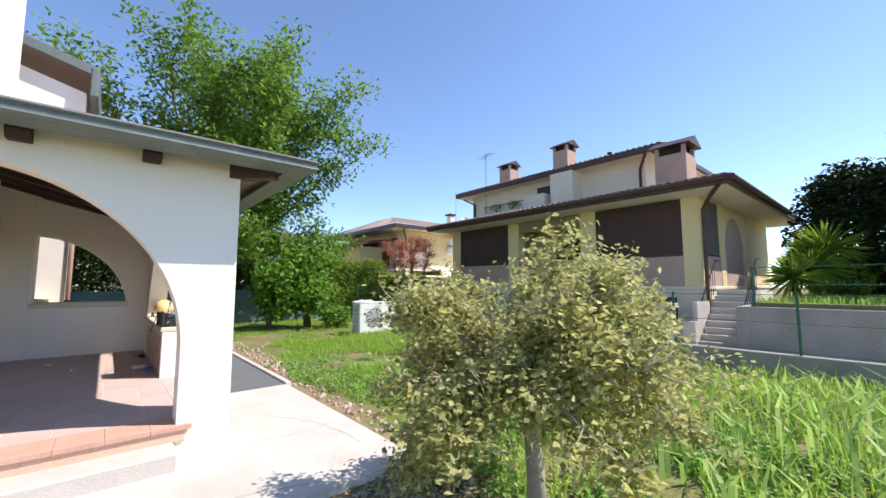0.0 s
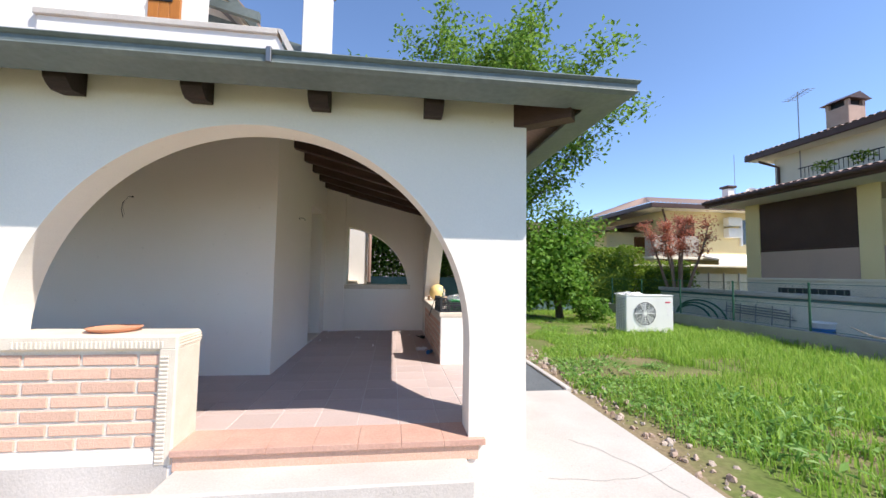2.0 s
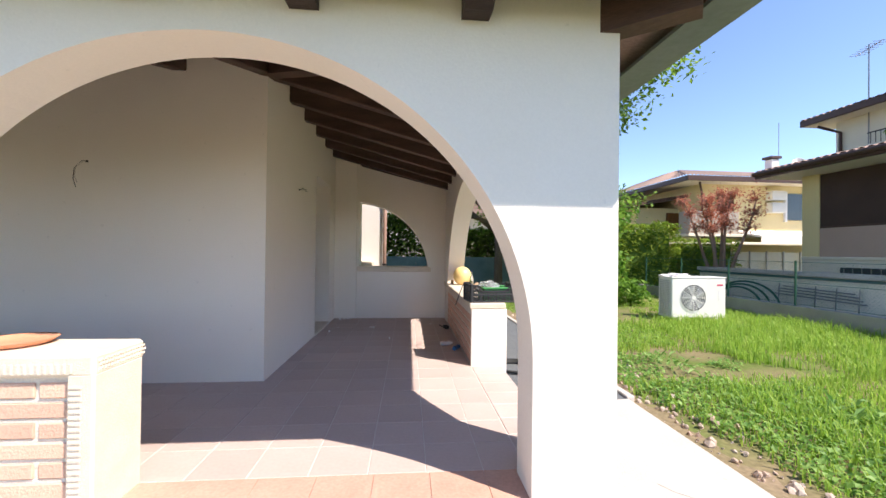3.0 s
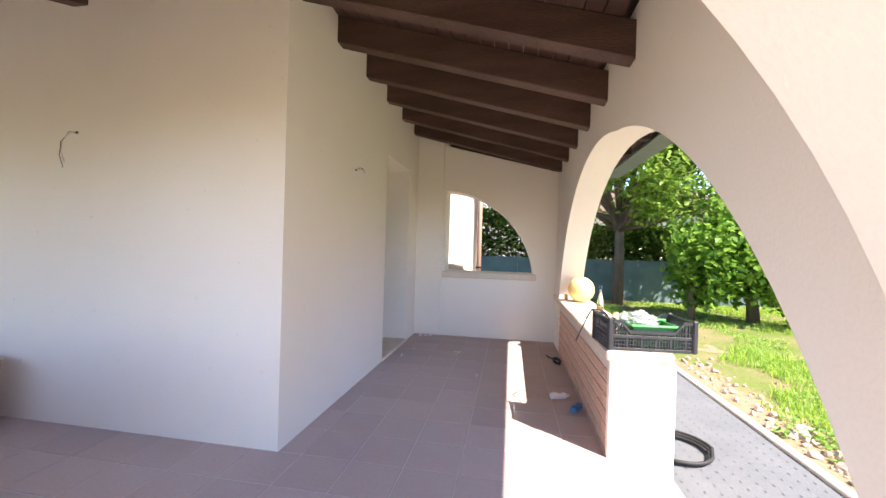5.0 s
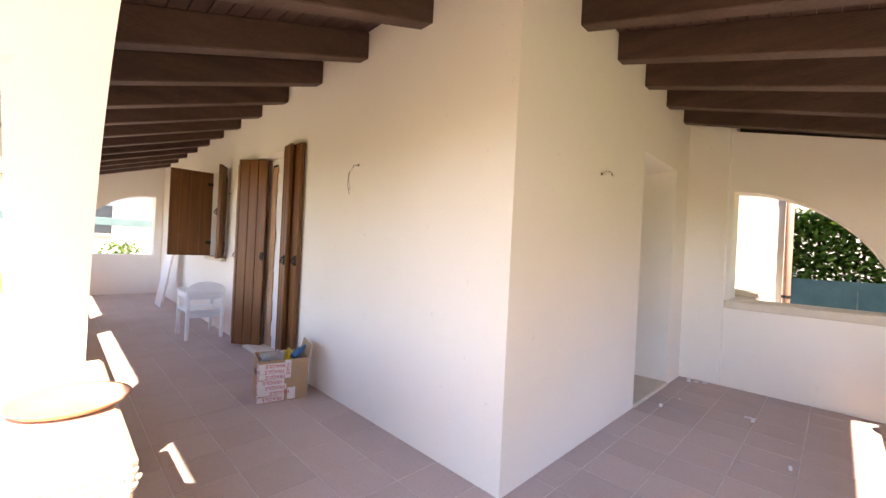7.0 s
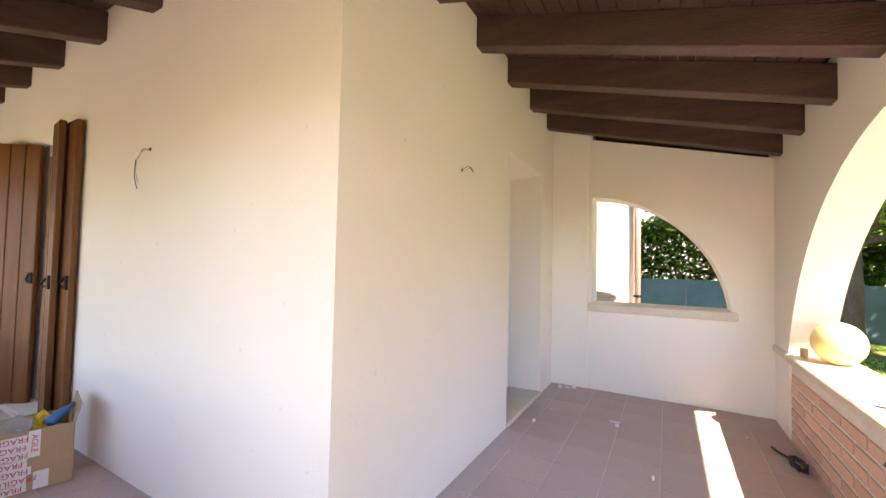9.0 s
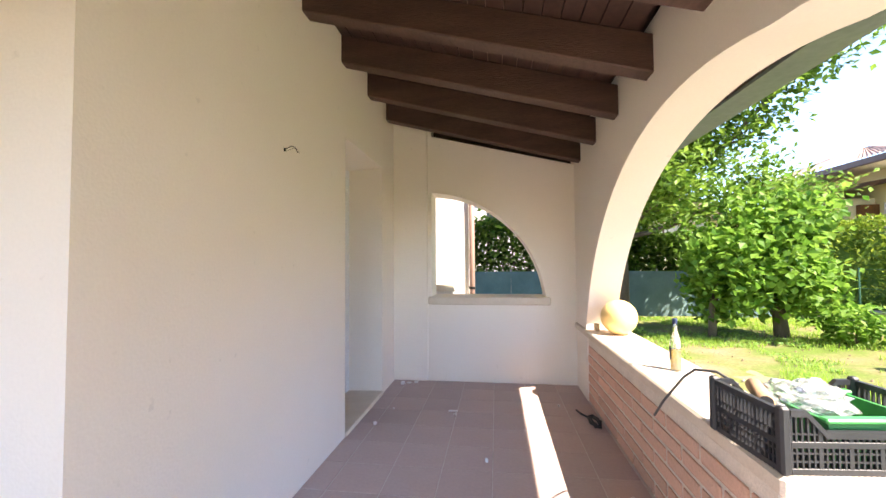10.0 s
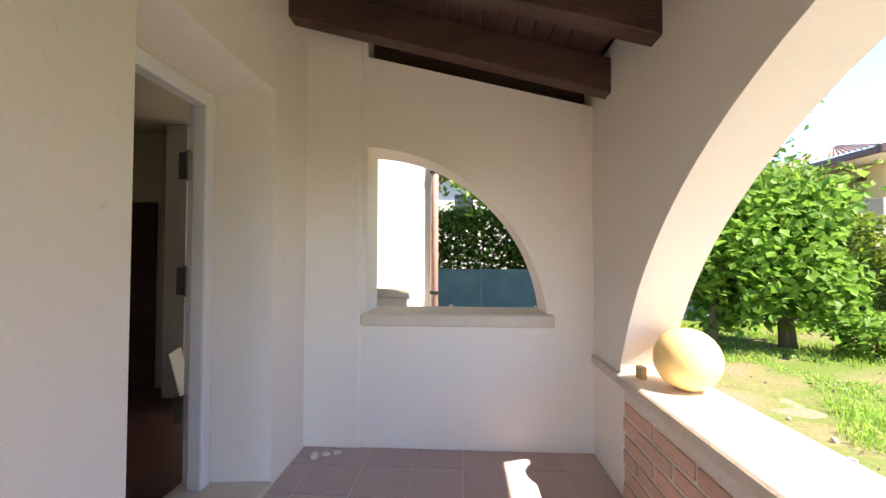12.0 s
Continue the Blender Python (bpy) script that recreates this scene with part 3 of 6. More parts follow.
for name, outline, axis, c0, c1 in (("reveal_far", [(HX - 0.004, DF + 0.01), (HX - 0.004, DF - 0.003), (JX0, JF + 0.001), (JX0, DF + 0.01)], "z", 0.0, DZ),
                                    ("reveal_near", [(HX - 0.004, DN - 0.01), (HX - 0.004, DN + 0.003), (JX0, JN - 0.001), (JX0, DN - 0.01)], "z", 0.0, DZ),
                                    ("reveal_head", [(HX - 0.004, DZ + 0.01), (HX - 0.004, DZ - 0.003), (JX0, JT + 0.001), (JX0, DZ + 0.01)], "y", DN, DF)):
    structure(part(name, prism(outline, axis, c0, c1), PLASTER), "plastered splayed reveal of the door recess", "wall")
for z in (0.45, 1.24, 1.96):
    hinge = part("hinge", box(JX0 - 0.075, JX0 + 0.01, JF - 0.11, JF - 0.097, z, z + 0.17, 0.004), METAL, door, "dull steel hinge")
    part("pin", tube([(JX0 - 0.004, JF - 0.112, z - 0.01), (JX0 - 0.004, JF - 0.112, z + 0.18)], 0.013), METAL, hinge)
structure(part("threshold", box(-2.12, HX + 0.015, DN + 0.004, DF - 0.004, -0.02, 0.035, 0.008), STONE), "pale stone door sill", "sill")


def shutter(name, label, w, h, at, turn, group):
    t = thing(name, label, "shutter", at, turn, group)
    n = max(2, round(w / 0.15))
    for i in range(n):
        part("board", box(i * w / n + 0.0015, (i + 1) * w / n - 0.0015, -0.022, 0.022, 0, h, 0.006), SHUTTER, t)
    part("edge_strip", box(-0.03, 0.0, -0.026, 0.026, 0, h, 0.006), SHUTTER, t)
    for z in (h * 0.14, h * 0.84):
        part("hinge", box(-0.034, 0.05, 0.022, 0.03, z, z + 0.05, 0.002), BLACKIRON, t, "black iron hinge")
    latch = part("latch", box(w - 0.05, w - 0.01, -0.04, -0.022, h * 0.46, h * 0.46 + 0.11, 0.004), BLACKIRON, t, "black iron latch")
    part("handle", tube([(w - 0.03, -0.045, h * 0.46 + 0.02), (w - 0.03, -0.07, h * 0.46 + 0.04), (w - 0.03, -0.045, h * 0.46 + 0.09)], 0.008), BLACKIRON, latch)
    return t


SH = 2.53
# folding leaves round the french window: flat on the wall beside it, and inside its reveal
shutter("folding_shutter", "brown varnished boarded shutter folded flat against the wall", 0.33, SH, (-4.72, HY - 0.04, 0.06), 0, "shutters of the french window")
shutter("folding_shutter", "brown varnished boarded shutter folded over its pair", 0.20, SH, (-4.74, HY - 0.075, 0.06), -8, "shutters of the french window")
shutter("folding_shutter", "brown varnished boarded shutter folded flat against the wall", 0.42, SH, (-6.45, HY - 0.045, 0.05), -14, "shutters of the french window")
shutter("folding_shutter", "brown varnished boarded shutter turned into the window reveal", 0.40, SH, (-6.02, HY - 0.155, 0.05), 36, "shutters of the french window")
WSH = 1.45
shutter("window_shutter", "brown varnished window shutter standing open", 0.60, WSH, (FW0 - 0.01, HY - 0.03, 1.17), -90, "shutters of the window")
shutter("window_shutter", "brown varnished window shutter folded against the wall", 0.28, WSH, (FW1 + 0.02, HY - 0.05, 1.17), -30, "shutters of the window")

fw = thing("window_1", "white framed french window in unfinished masonry reveal", "window", kind="structure")
for x, wd in ((-5.58, 0.36), (FD1 - 0.07, 0.07), (FD0, 0.05)):
    part("frame", box(x, x + wd, HY + 0.16, HY + 0.22, 0, FDZ, 0.006), WHITEPAINT, fw)
for z in (0.0, 0.75, FDZ - 0.07):
    part("rail", box(FD0 + 0.07, FD1 - 0.07, HY + 0.165, HY + 0.215, z, z + 0.07, 0.006), WHITEPAINT, fw)
part("pane", box(FD0 + 0.05, FD1 - 0.05, HY + 0.185, HY + 0.195, 0.05, FDZ - 0.05), material("dark window glass", (0.05, 0.06, 0.07), 0.05, bump=0, spec=0.6), fw, "dark window glass")
rb = bmesh.new()
rr = random.Random(2)
for k in range(26):
    z = 0.02 + k * 0.095
    box(-5.72, -5.58 + 0.004 + rr.random() * 0.05, HY + 0.14, HY + 0.158, z, z + 0.0945, 0.004, rb)
part("reveal_plaster", box(FD0 + 0.05, -5.72 - 0.001, HY + 0.14, HY + 0.158, 0.06, FDZ), PLASTER, fw)
part("bare_masonry", rb, material("bare terracotta edge", (0.42, 0.22, 0.13), 0.95, second=(0.52, 0.32, 0.2), scale=5, fine=40, bump=0.5, grain=0.15), fw, "bare brown masonry edge of the reveal")
part("sill", box(FD0, FD1, HY - 0.06, HY + 0.16, -0.01, 0.06, 0.008), STONE, fw)
w2 = thing("window_2", "dark glazed window with a pale stone sill", "window", kind="structure")
part("sill", box(FW0 - 0.06, FW1 + 0.06, HY - 0.07, HY + 0.2, FWZ0 - 0.06, FWZ0, 0.01), STONE, w2)
for x in (FW0, FW1 - 0.07, (FW0 + FW1) / 2 - 0.035):
    part("frame", box(x, x + 0.07, HY + 0.16, HY + 0.22, FWZ0, FWZ1, 0.006), WHITEPAINT, w2)
for z in (FWZ0, FWZ1 - 0.07):
    part("rail", box(FW0 + 0.07, FW1 - 0.07, HY + 0.165, HY + 0.215, z, z + 0.07, 0.006), WHITEPAINT, w2)
part("pane", box(FW0 + 0.05, FW1 - 0.05, HY + 0.185, HY + 0.195, FWZ0 + 0.05, FWZ1 - 0.05), bpy.data.materials["dark window glass"], w2, "dark window glass")

# ---------------------------------------------------------------- upper storey, seen over the gutter
par = structure(part("balcony_parapet", prism([(-4.70, 3.5), (-1.30, 3.5), (-1.36, 3.86), (-1.74, 4.57), (-4.70, 4.57)], "y", 7.26, 7.42), WHITE), "white rendered balcony parapet with a sloping end", "parapet")
bm = box(-4.74, -1.73, 7.22, 7.46, 4.57, 4.66, 0.012)
part("coping", bm, CONCRETE, par)
bm = prism([(-1.74, 4.655), (-1.66, 4.645), (-1.22, 3.84), (-1.30, 3.80)], "y", 7.22, 7.46)
part("coping", bm, CONCRETE, par)
structure(part("wall_upper_south", prism([(-10.5, 3.62), (-1.5, 3.62), (-1.2, 3.43), (-0.55, 3.4), (-0.55, 5.0), (-2.5, 5.55), (-6.0, 8.6), (-10.5, 8.6)], "y", 9.95, 10.3), WHITE), "white rendered upper house wall", "wall")
structure(part("wall_upper_west", box(-10.5, -4.72, 7.30, 9.95, 3.4, 8.0), WHITE), "white rendered upper house wall", "wall")
bs = thing("upper_shutter", "orange varnished boarded shutter above the balcony", "shutter")
for k in range(3):
    part("board", box(-3.98 + k * 0.16, -3.825 + k * 0.16, 8.20, 8.245, 4.4, 7.0, 0.006), material("orange varnished wood", (0.45, 0.17, 0.03), 0.4, second=(0.36, 0.12, 0.02), scale=3, fine=30, stretch=(6, 6, 0.5)) if k == 0 else bpy.data.materials["orange varnished wood"], bs)
part("strap", box(-3.99, -3.62, 8.185, 8.2, 5.52, 5.57, 0.004), BLACKIRON, bs, "black iron strap hinge")
structure(part("wall_upper_inner", box(-4.72, -3.2, 8.25, 8.45, 3.4, 7.4), WHITE), "white rendered wall behind the balcony", "wall")
rk = thing("roof_upper", "tiled house roof with dark metal edge", "roof", kind="structure")


def rake(x0, z0, x1, z1, y0, y1, h):
    return prism([(x0, z0), (x1, z1), (x1, z1 - h), (x0, z0 - h)], "y", y0, y1)


part("fascia", rake(-4.6, 6.55, -0.43, 5.46, 9.70, 9.80, 0.17), GUTTER, rk)
part("fascia", rake(-4.6, 8.05, -2.75, 6.02, 9.30, 9.42, 0.2), GUTTER, rk)
part("slope", rake(-4.6, 6.57, -0.40, 5.48, 9.78, 18.0, 0.12), ROOFTILE, rk)
part("slope", rake(-6.6, 10.2, -2.72, 6.05, 9.40, 18.0, 0.14), ROOFTILE, rk)
part("gutter_end", box(-0.50, -0.38, 9.68, 18.0, 4.88, 5.44, 0.02), GUTTER, rk)
part("soffit", rake(-4.6, 7.85, -2.75, 5.85, 9.42, 10.2, 0.1), STONE, rk)
part("fascia", rake(-4.35, 6.45, -2.6, 6.02, 9.0, 9.1, 0.16), GUTTER, rk)
ch = thing("chimney", "white rendered chimney with a dark cap", "chimney")
part("shaft", box(-1.80, -1.33, 8.85, 9.25, 3.62, 6.56, 0.012), WHITE, ch)
part("cap", box(-1.84, -1.29, 8.81, 9.29, 6.56, 6.62, 0.012), GREYCON, ch)
part("cap", box(-1.82, -1.31, 8.83, 9.27, 6.66, 6.72, 0.012), GREYCON, ch)
part("collar", box(-1.79, -1.34, 8.86, 9.24, 6.62, 6.66), BLACKIRON, ch)

# ---------------------------------------------------------------- beyond the end wall
structure(part("wall_house_far", box(HX - 0.5, -0.80, 13.1, 13.5, GROUND, 4.2), WHITE), "sunlit white wall beyond the end opening", "wall")
structure(part("wall_far_sill", box(-1.60, -1.02, 12.7, 13.1, 0.98, 1.10, 0.01), STONE), "pale stone ledge beyond the end opening", "sill")
structure(part("wall_far_low", box(-1.60, -1.06, 12.75, 13.1, GROUND, 0.975), WHITE), "white low wall beyond the end opening", "wall")
dp = thing("downpipe", "pinkish brown metal rainwater pipe on the far wall", "downpipe")
part("pipe", tube([(-0.74, 13.06, GROUND), (-0.74, 13.06, 4.2)], 0.05, 10), material("brown pipe paint", (0.42, 0.27, 0.22), 0.5, scale=5, fine=40), dp, smooth=True)
for z in (1.0, 2.6):
    part("bracket", lathe([(0.055, z), (0.062, z), (0.062, z + 0.04), (0.055, z + 0.04)], 12, at=(-0.74, 13.06, 0)), BLACKIRON, dp)

# ---------------------------------------------------------------- things on the porch
# cardboard box with printed tape
bx = thing("cardboard_box", "open brown cardboard box with red and white fragile tape", "box", (-3.985, 6.74, 0.0), -13)
W, D, H = 0.36, 0.44, 0.385
for name, lim in (("side", (-W / 2, W / 2, -D / 2, -D / 2 + 0.008, 0, H)), ("side", (-W / 2, W / 2, D / 2 - 0.008, D / 2, 0, H)), ("side", (-W / 2, -W / 2 + 0.008, -D / 2 + 0.008, D / 2 - 0.008, 0, H)), ("side", (W / 2 - 0.008, W / 2, -D / 2 + 0.008, D / 2 - 0.008, 0, H)), ("bottom", (-W / 2 + 0.008, W / 2 - 0.008, -D / 2 + 0.008, D / 2 - 0.008, 0.002, 0.012))):
    part(name, box(*lim, 0.002), CARD, bx)
part("flap", box(-W / 2, W / 2, 0, 0.007, 0, 0.12, 0.002, m=pose(0, D / 2 - 0.004, H, -14, 0, 0)), CARD, bx)


def letters(text, size, mat, parent, m):
    cu = bpy.data.curves.new("print", "FONT")
    cu.body, cu.size, cu.extrude, cu.align_x, cu.align_y = text, size, 0.0012, "CENTER", "CENTER"
    tmp = bpy.data.objects.new("print", cu)
    scene.collection.objects.link(tmp)
    bpy.context.view_layer.update()
    me = bpy.data.meshes.new_from_object(tmp)
    bpy.data.objects.remove(tmp)
    bpy.data.curves.remove(cu)
    me.materials.clear()
    me.materials.append(mat)
    me.transform(m)
    ob = new("print", me)
    ob.parent = parent
    return ob


rr = random.Random(8)
fx = W / 2 + 0.0025
TURNED = pose(0, 0, 0, 90, 0, 0) @ pose(0, 0, 0, 0, 0, 180)
for k in range(7):
    z = 0.036 + k * 0.05
    reach = 0.0 + 0.035 * rr.random()
    strip = part("tape", box(fx - 0.002, fx, -D / 2 - 0.002, reach, z - 0.0245, z + 0.0245, 0, m=pose(0, 0, 0, rr.uniform(-2.5, 1.5), 0, 0)), PAPER, bx, "white tape with red print")
    shift = rr.uniform(-0.02, 0.05)
    letters("FRAGILE", 0.046, RED, strip, pose(fx, -0.085 + shift, z, 0, 0, 90) @ TURNED)
    wrap = part("tape", box(W / 2 - 0.06 - 0.03 * rr.random(), W / 2, -D / 2 - 0.0025, -D / 2 - 0.0005, z - 0.0245, z + 0.0245), PAPER, bx, "white tape with red print")
    letters("FR", 0.046, RED, wrap, pose(W / 2 - 0.032, -D / 2 - 0.0025, z) @ TURNED)
strip = part("tape", box(fx - 0.001, fx + 0.0015, 0.005, 0.06, H - 0.17, H - 0.005), PAPER, bx, "white tape with red print")
letters("AGILE", 0.042, RED, strip, pose(fx + 0.002, 0.033, H - 0.085, 0, 0, 90) @ pose(0, 0, 0, 90, 0, 0) @ pose(0, 0, 0, 0, 0, -90))
part("label", box(fx - 0.002, fx + 0.0005, 0.035, 0.105, 0.012, 0.12), PAPER, bx)
part("printed_bar", box(-0.10, 0.12, -D / 2 - 0.0012, -D / 2 + 0.002, 0.22, 0.27), BLACKPRINT, bx)


def crumple(seed, size, n=3, rough=0.35):
    """A crumpled bag: a ball folded by noise."""
    b = bmesh.new()
    bmesh.ops.create_icosphere(b, subdivisions=n, radius=1)
    for v in b.verts:
        p = v.co.copy()
        k = 1 + rough * noise.noise(p * 1.7 + Vector((seed, 0, 0))) + rough * 0.7 * noise.noise(p * 4.3 + Vector((0, seed, 0))) + 0.12 * noise.noise(p * 9 + Vector((0, 0, seed)))
        v.co = Vector((p.x * size[0], p.y * size[1], p.z * size[2])) * k
    return b


bag = thing("plastic_bag", "crumpled clear plastic bag in the cardboard box", "bag", (-3.98, 6.66, 0.34))
part("film", crumple(3, (0.11, 0.12, 0.10)), BAGFILM, bag)
yb = thing("yellow_wrapper", "yellow plastic wrapper in the cardboard box", "wrapper", (-3.97, 6.80, 0.37))
part("film", crumple(5, (0.08, 0.06, 0.07), 2), YELLOWPLASTIC, yb)
bb = thing("blue_bottle", "blue plastic bottle in the cardboard box", "bottle", (-3.92, 6.88, 0.38), 30)
part("body", tube([(0, -0.08, 0), (0, 0.03, 0.04), (0, 0.06, 0.05), (0, 0.10, 0.065)], 0.04, 10, taper=[0.035, 0.035, 0.02, 0.018]), BLUEPLASTIC, bb, smooth=True)

# small white wooden armchair
cw = thing("child_chair", "small white painted wooden armchair beside the wall", "chair", (-7.0, 6.74, 0), 0, "")
SW, SD = 0.62, 0.49
for x in (-SW / 2, SW / 2 - 0.045):
    part("leg", box(x, x + 0.045, -SD / 2, -SD / 2 + 0.045, 0, 0.60, 0.006), WHITEPAINT, cw)
    part("leg", box(x, x + 0.045, SD / 2 - 0.045, SD / 2, 0, 0.56, 0.006), WHITEPAINT, cw)
    part("armrest", box(x - 0.01, x + 0.055, -SD / 2 - 0.01, SD / 2 - 0.02, 0.565, 0.60, 0.01), WHITEPAINT, cw)
    part("side_rail", box(x + 0.01, x + 0.035, -SD / 2 + 0.045, SD / 2 - 0.045, 0.27, 0.33, 0.005), WHITEPAINT, cw)
part("seat", box(-SW / 2 + 0.03, SW / 2 - 0.03, -SD / 2 + 0.01, SD / 2 - 0.02, 0.33, 0.36, 0.008), WHITEPAINT, cw)
bmv = prism([(-SD / 2, 0.50), (SD / 2, 0.50), (SD / 2, 0.62)] + [(SD / 2 * math.cos(a), 0.62 + 0.10 * math.sin(a)) for a in [math.pi * i / 10 for i in range(1, 10)]] + [(-SD / 2, 0.62)], "x", SW / 2 - 0.04, SW / 2 - 0.01)
part("backrest", bmv, WHITEPAINT, cw)
part("back_rail", box(-SW / 2 + 0.01, -SW / 2 + 0.035, -SD / 2 + 0.045, SD / 2 - 0.045, 0.50, 0.56, 0.006), WHITEPAINT, cw)
part("front_rail", box(-SW / 2 + 0.045, SW / 2 - 0.045, -SD / 2 + 0.01, -SD / 2 + 0.035, 0.50, 0.565, 0.006), WHITEPAINT, cw)

for c in cw.children:
    c.data.transform(Matrix.Diagonal((1, 1, 1.17, 1)))
lp = thing("white_door_leaf", "white painted door leaf leaning against the house wall", "door", (-10.2, 6.72, 0))
part("leaf", box(-0.32, 0.32, -0.018, 0.018, 0.0, 2.05, 0.006, m=pose(0, 0, 0.004, -8.6, 0, 0)), WHITEPAINT, lp)

# terracotta dish on the low wall
ds = thing("plant_saucer", "round terracotta plant saucer on the low wall", "saucer", (-2.24, 5.20, 0.832))
part("dish", lathe([(0.14, 0.0), (0.16, 0.008), (0.180, 0.026), (0.185, 0.028), (0.172, 0.026), (0.15, 0.014), (0.0001, 0.011)], 40), TERRA, ds, smooth=True)

# globe on the coping, with its small wooden stop
gl = thing("lamp_globe", "amber plastic lamp globe lying on the coping", "globe", (0.88, 10.14, CZ))
gb = bmesh.new()
bmesh.ops.create_uvsphere(gb, u_segments=48, v_segments=32, radius=0.17, matrix=Matrix.Translation((0, 0, 0.168)))
part("shell", gb, AMBER, gl, smooth=True)
wb = thing("wooden_block", "small pale wooden block beside the globe", "block", (0.715, 10.33, CZ), 12)
part("block", box(-0.02, 0.02, -0.03, 0.03, 0, 0.075, 0.005), material("pale pine", (0.55, 0.40, 0.22), 0.7, scale=4, fine=50), wb)

bt = thing("bottle", "clear glass bottle half full of pale yellow liquid", "bottle", (0.845, 8.83, CZ))
bo = part("glass", lathe([(0.0295, 0.000), (0.0328, 0.006), (0.0328, 0.180), (0.0279, 0.212), (0.0164, 0.249), (0.0123, 0.276), (0.0123, 0.302), (0.0148, 0.304), (0.0148, 0.315), (0.0098, 0.315)], 24), GLASS, bt, smooth=True)
bo.visible_shadow = True
part("liquid", lathe([(0.0246, 0.008), (0.0289, 0.013), (0.0289, 0.143), (0.0001, 0.135)], 24), LIQUID, bt, smooth=True)
part("cap", lathe([(0.0152, 0.305), (0.0152, 0.337), (0.0115, 0.341)], 16), material("dark blue cap", (0.03, 0.05, 0.12), 0.4, bump=0), bt)
part("label", box(-0.0352, -0.0332, -0.012, 0.012, 0.07, 0.16, 0.0005), BLACKPRINT, bt, "narrow dark label")

# black plastic crate
ct = thing("crate", "black perforated plastic crate on the coping", "crate", (0.90, 7.74, CZ), 5)
CW, CD, CH = 0.565, 0.355, 0.215


def crate_side(length, dip, m):
    """One lattice side: rails in one part, thin upright slats as pieces; lower in the middle along the long sides."""
    b = bmesh.new()
    top = lambda u: CH - dip * (1 if abs(u) < length * 0.28 else max(0.0, 1 - (abs(u) - length * 0.28) / (length * 0.12)))
    for z in (0.012, 0.10):
        box(-length / 2, length / 2, -0.006, 0.006, z - 0.011, z + 0.011, 0.002, b)
    us = [-length / 2, -length * 0.40, -length * 0.28, length * 0.28, length * 0.40, length / 2]
    for a, c in zip(us, us[1:]):
        prism([(a, top(a) - 0.022), (c, top(c) - 0.022), (c, top(c)), (a, top(a))], "y", -0.010, 0.010, b)
    for z in (0.045, 0.072, 0.135):
        box(-length / 2, length / 2, -0.004, 0.004, z - 0.003, z + 0.003, 0, b)
    b.transform(m)
    side_ob = part("side", b, BLACKPLASTIC, ct)
    n = int(length / 0.019)
    shared = {}
    for i in range(n + 1):
        u = -length / 2 + length * i / n
        key = (round(top(u), 3), i % 5 == 0)
        wd = 0.007 if key[1] else 0.003
        if key not in shared:
            sb = box(-wd, wd, -0.005, 0.005, 0.0, top(u) - 0.01)
            sb.transform(m.to_3x3().to_4x4())
            me = bpy.data.meshes.new("slat")
            sb.to_mesh(me)
            sb.free()
            me.materials.append(BLACKPLASTIC)
            shared[key] = me
        sl = new("slat", shared[key])
        sl.parent = side_ob
        sl.location = m @ Vector((u, 0, 0))


for y in (-CD / 2, CD / 2):
    crate_side(CW - 0.04, 0.07, pose(0, y, 0))
for x in (-CW / 2, CW / 2):
    crate_side(CD - 0.04, 0.0, pose(x, 0, 0, 0, 0, 90))
for x in (-CW / 2, CW / 2):
    for y in (-CD / 2, CD / 2):
        part("corner_post", box(x - 0.017, x + 0.017, y - 0.017, y + 0.017, 0, CH + 0.012, 0.008), BLACKPLASTIC, ct)
bmv = bmesh.new()
for i in range(15):
    box(-CW / 2 + 0.02 + i * 0.032, -CW / 2 + 0.032 + i * 0.032, -CD / 2 + 0.01, CD / 2 - 0.01, 0.003, 0.012, 0, bmv)
part("bottom", bmv, BLACKPLASTIC, ct)
gt = thing("green_tray", "green plastic tray inside the crate", "tray", (0.95, 7.74, CZ + 0.014), 6)
bmv = box(-0.17, 0.17, -0.15, 0.15, 0, 0.155)
bmesh.ops.delete(bmv, geom=[f for f in bmv.faces if f.normal.z > 0.9], context="FACES")
bmesh.ops.solidify(bmv, geom=list(bmv.faces), thickness=0.012)
part("body", bmv, GREENPLASTIC, gt)
for lim in ((-0.19, 0.19, -0.17, -0.13), (-0.19, 0.19, 0.13, 0.17)):
    part("rim", box(*lim, 0.150, 0.168, 0.006), GREENPLASTIC, gt)
pb = thing("plastic_bag", "crumpled clear plastic bag in the crate", "bag", (0.87, 7.80, CZ + 0.167))
part("film", crumple(11, (0.15, 0.11, 0.075), 4, 0.4), BAGFILM, pb)
pt = thing("paper_tube", "brown cardboard tube in the crate", "tube", (0.735, 7.82, CZ + 0.157), 70)
part("tube", tube([(-0.10, 0, 0.02), (0.10, 0, 0.03)], 0.03, 14), CARD, pt, smooth=True)
# the tube is solid; a black end disc gives its shaded inside
part("hole", tube([(-0.102, 0, 0.02), (-0.09, 0, 0.02)], 0.024, 14), BLACKPRINT, pt)
cb = thing("cable", "dark cable hanging over the coping from the crate", "cable")
part("sheath", tube([(0.70, 7.90, 0.94), (0.67, 8.00, 0.965), (0.62, 8.09, 0.95), (0.61, 8.18, 0.89), (0.595, 8.27, 0.80), (0.575, 8.35, 0.71), (0.55, 8.41, 0.61)], 0.0065, 8), material("grey cable", (0.10, 0.10, 0.10), 0.5, scale=4, fine=30), cb, smooth=True)

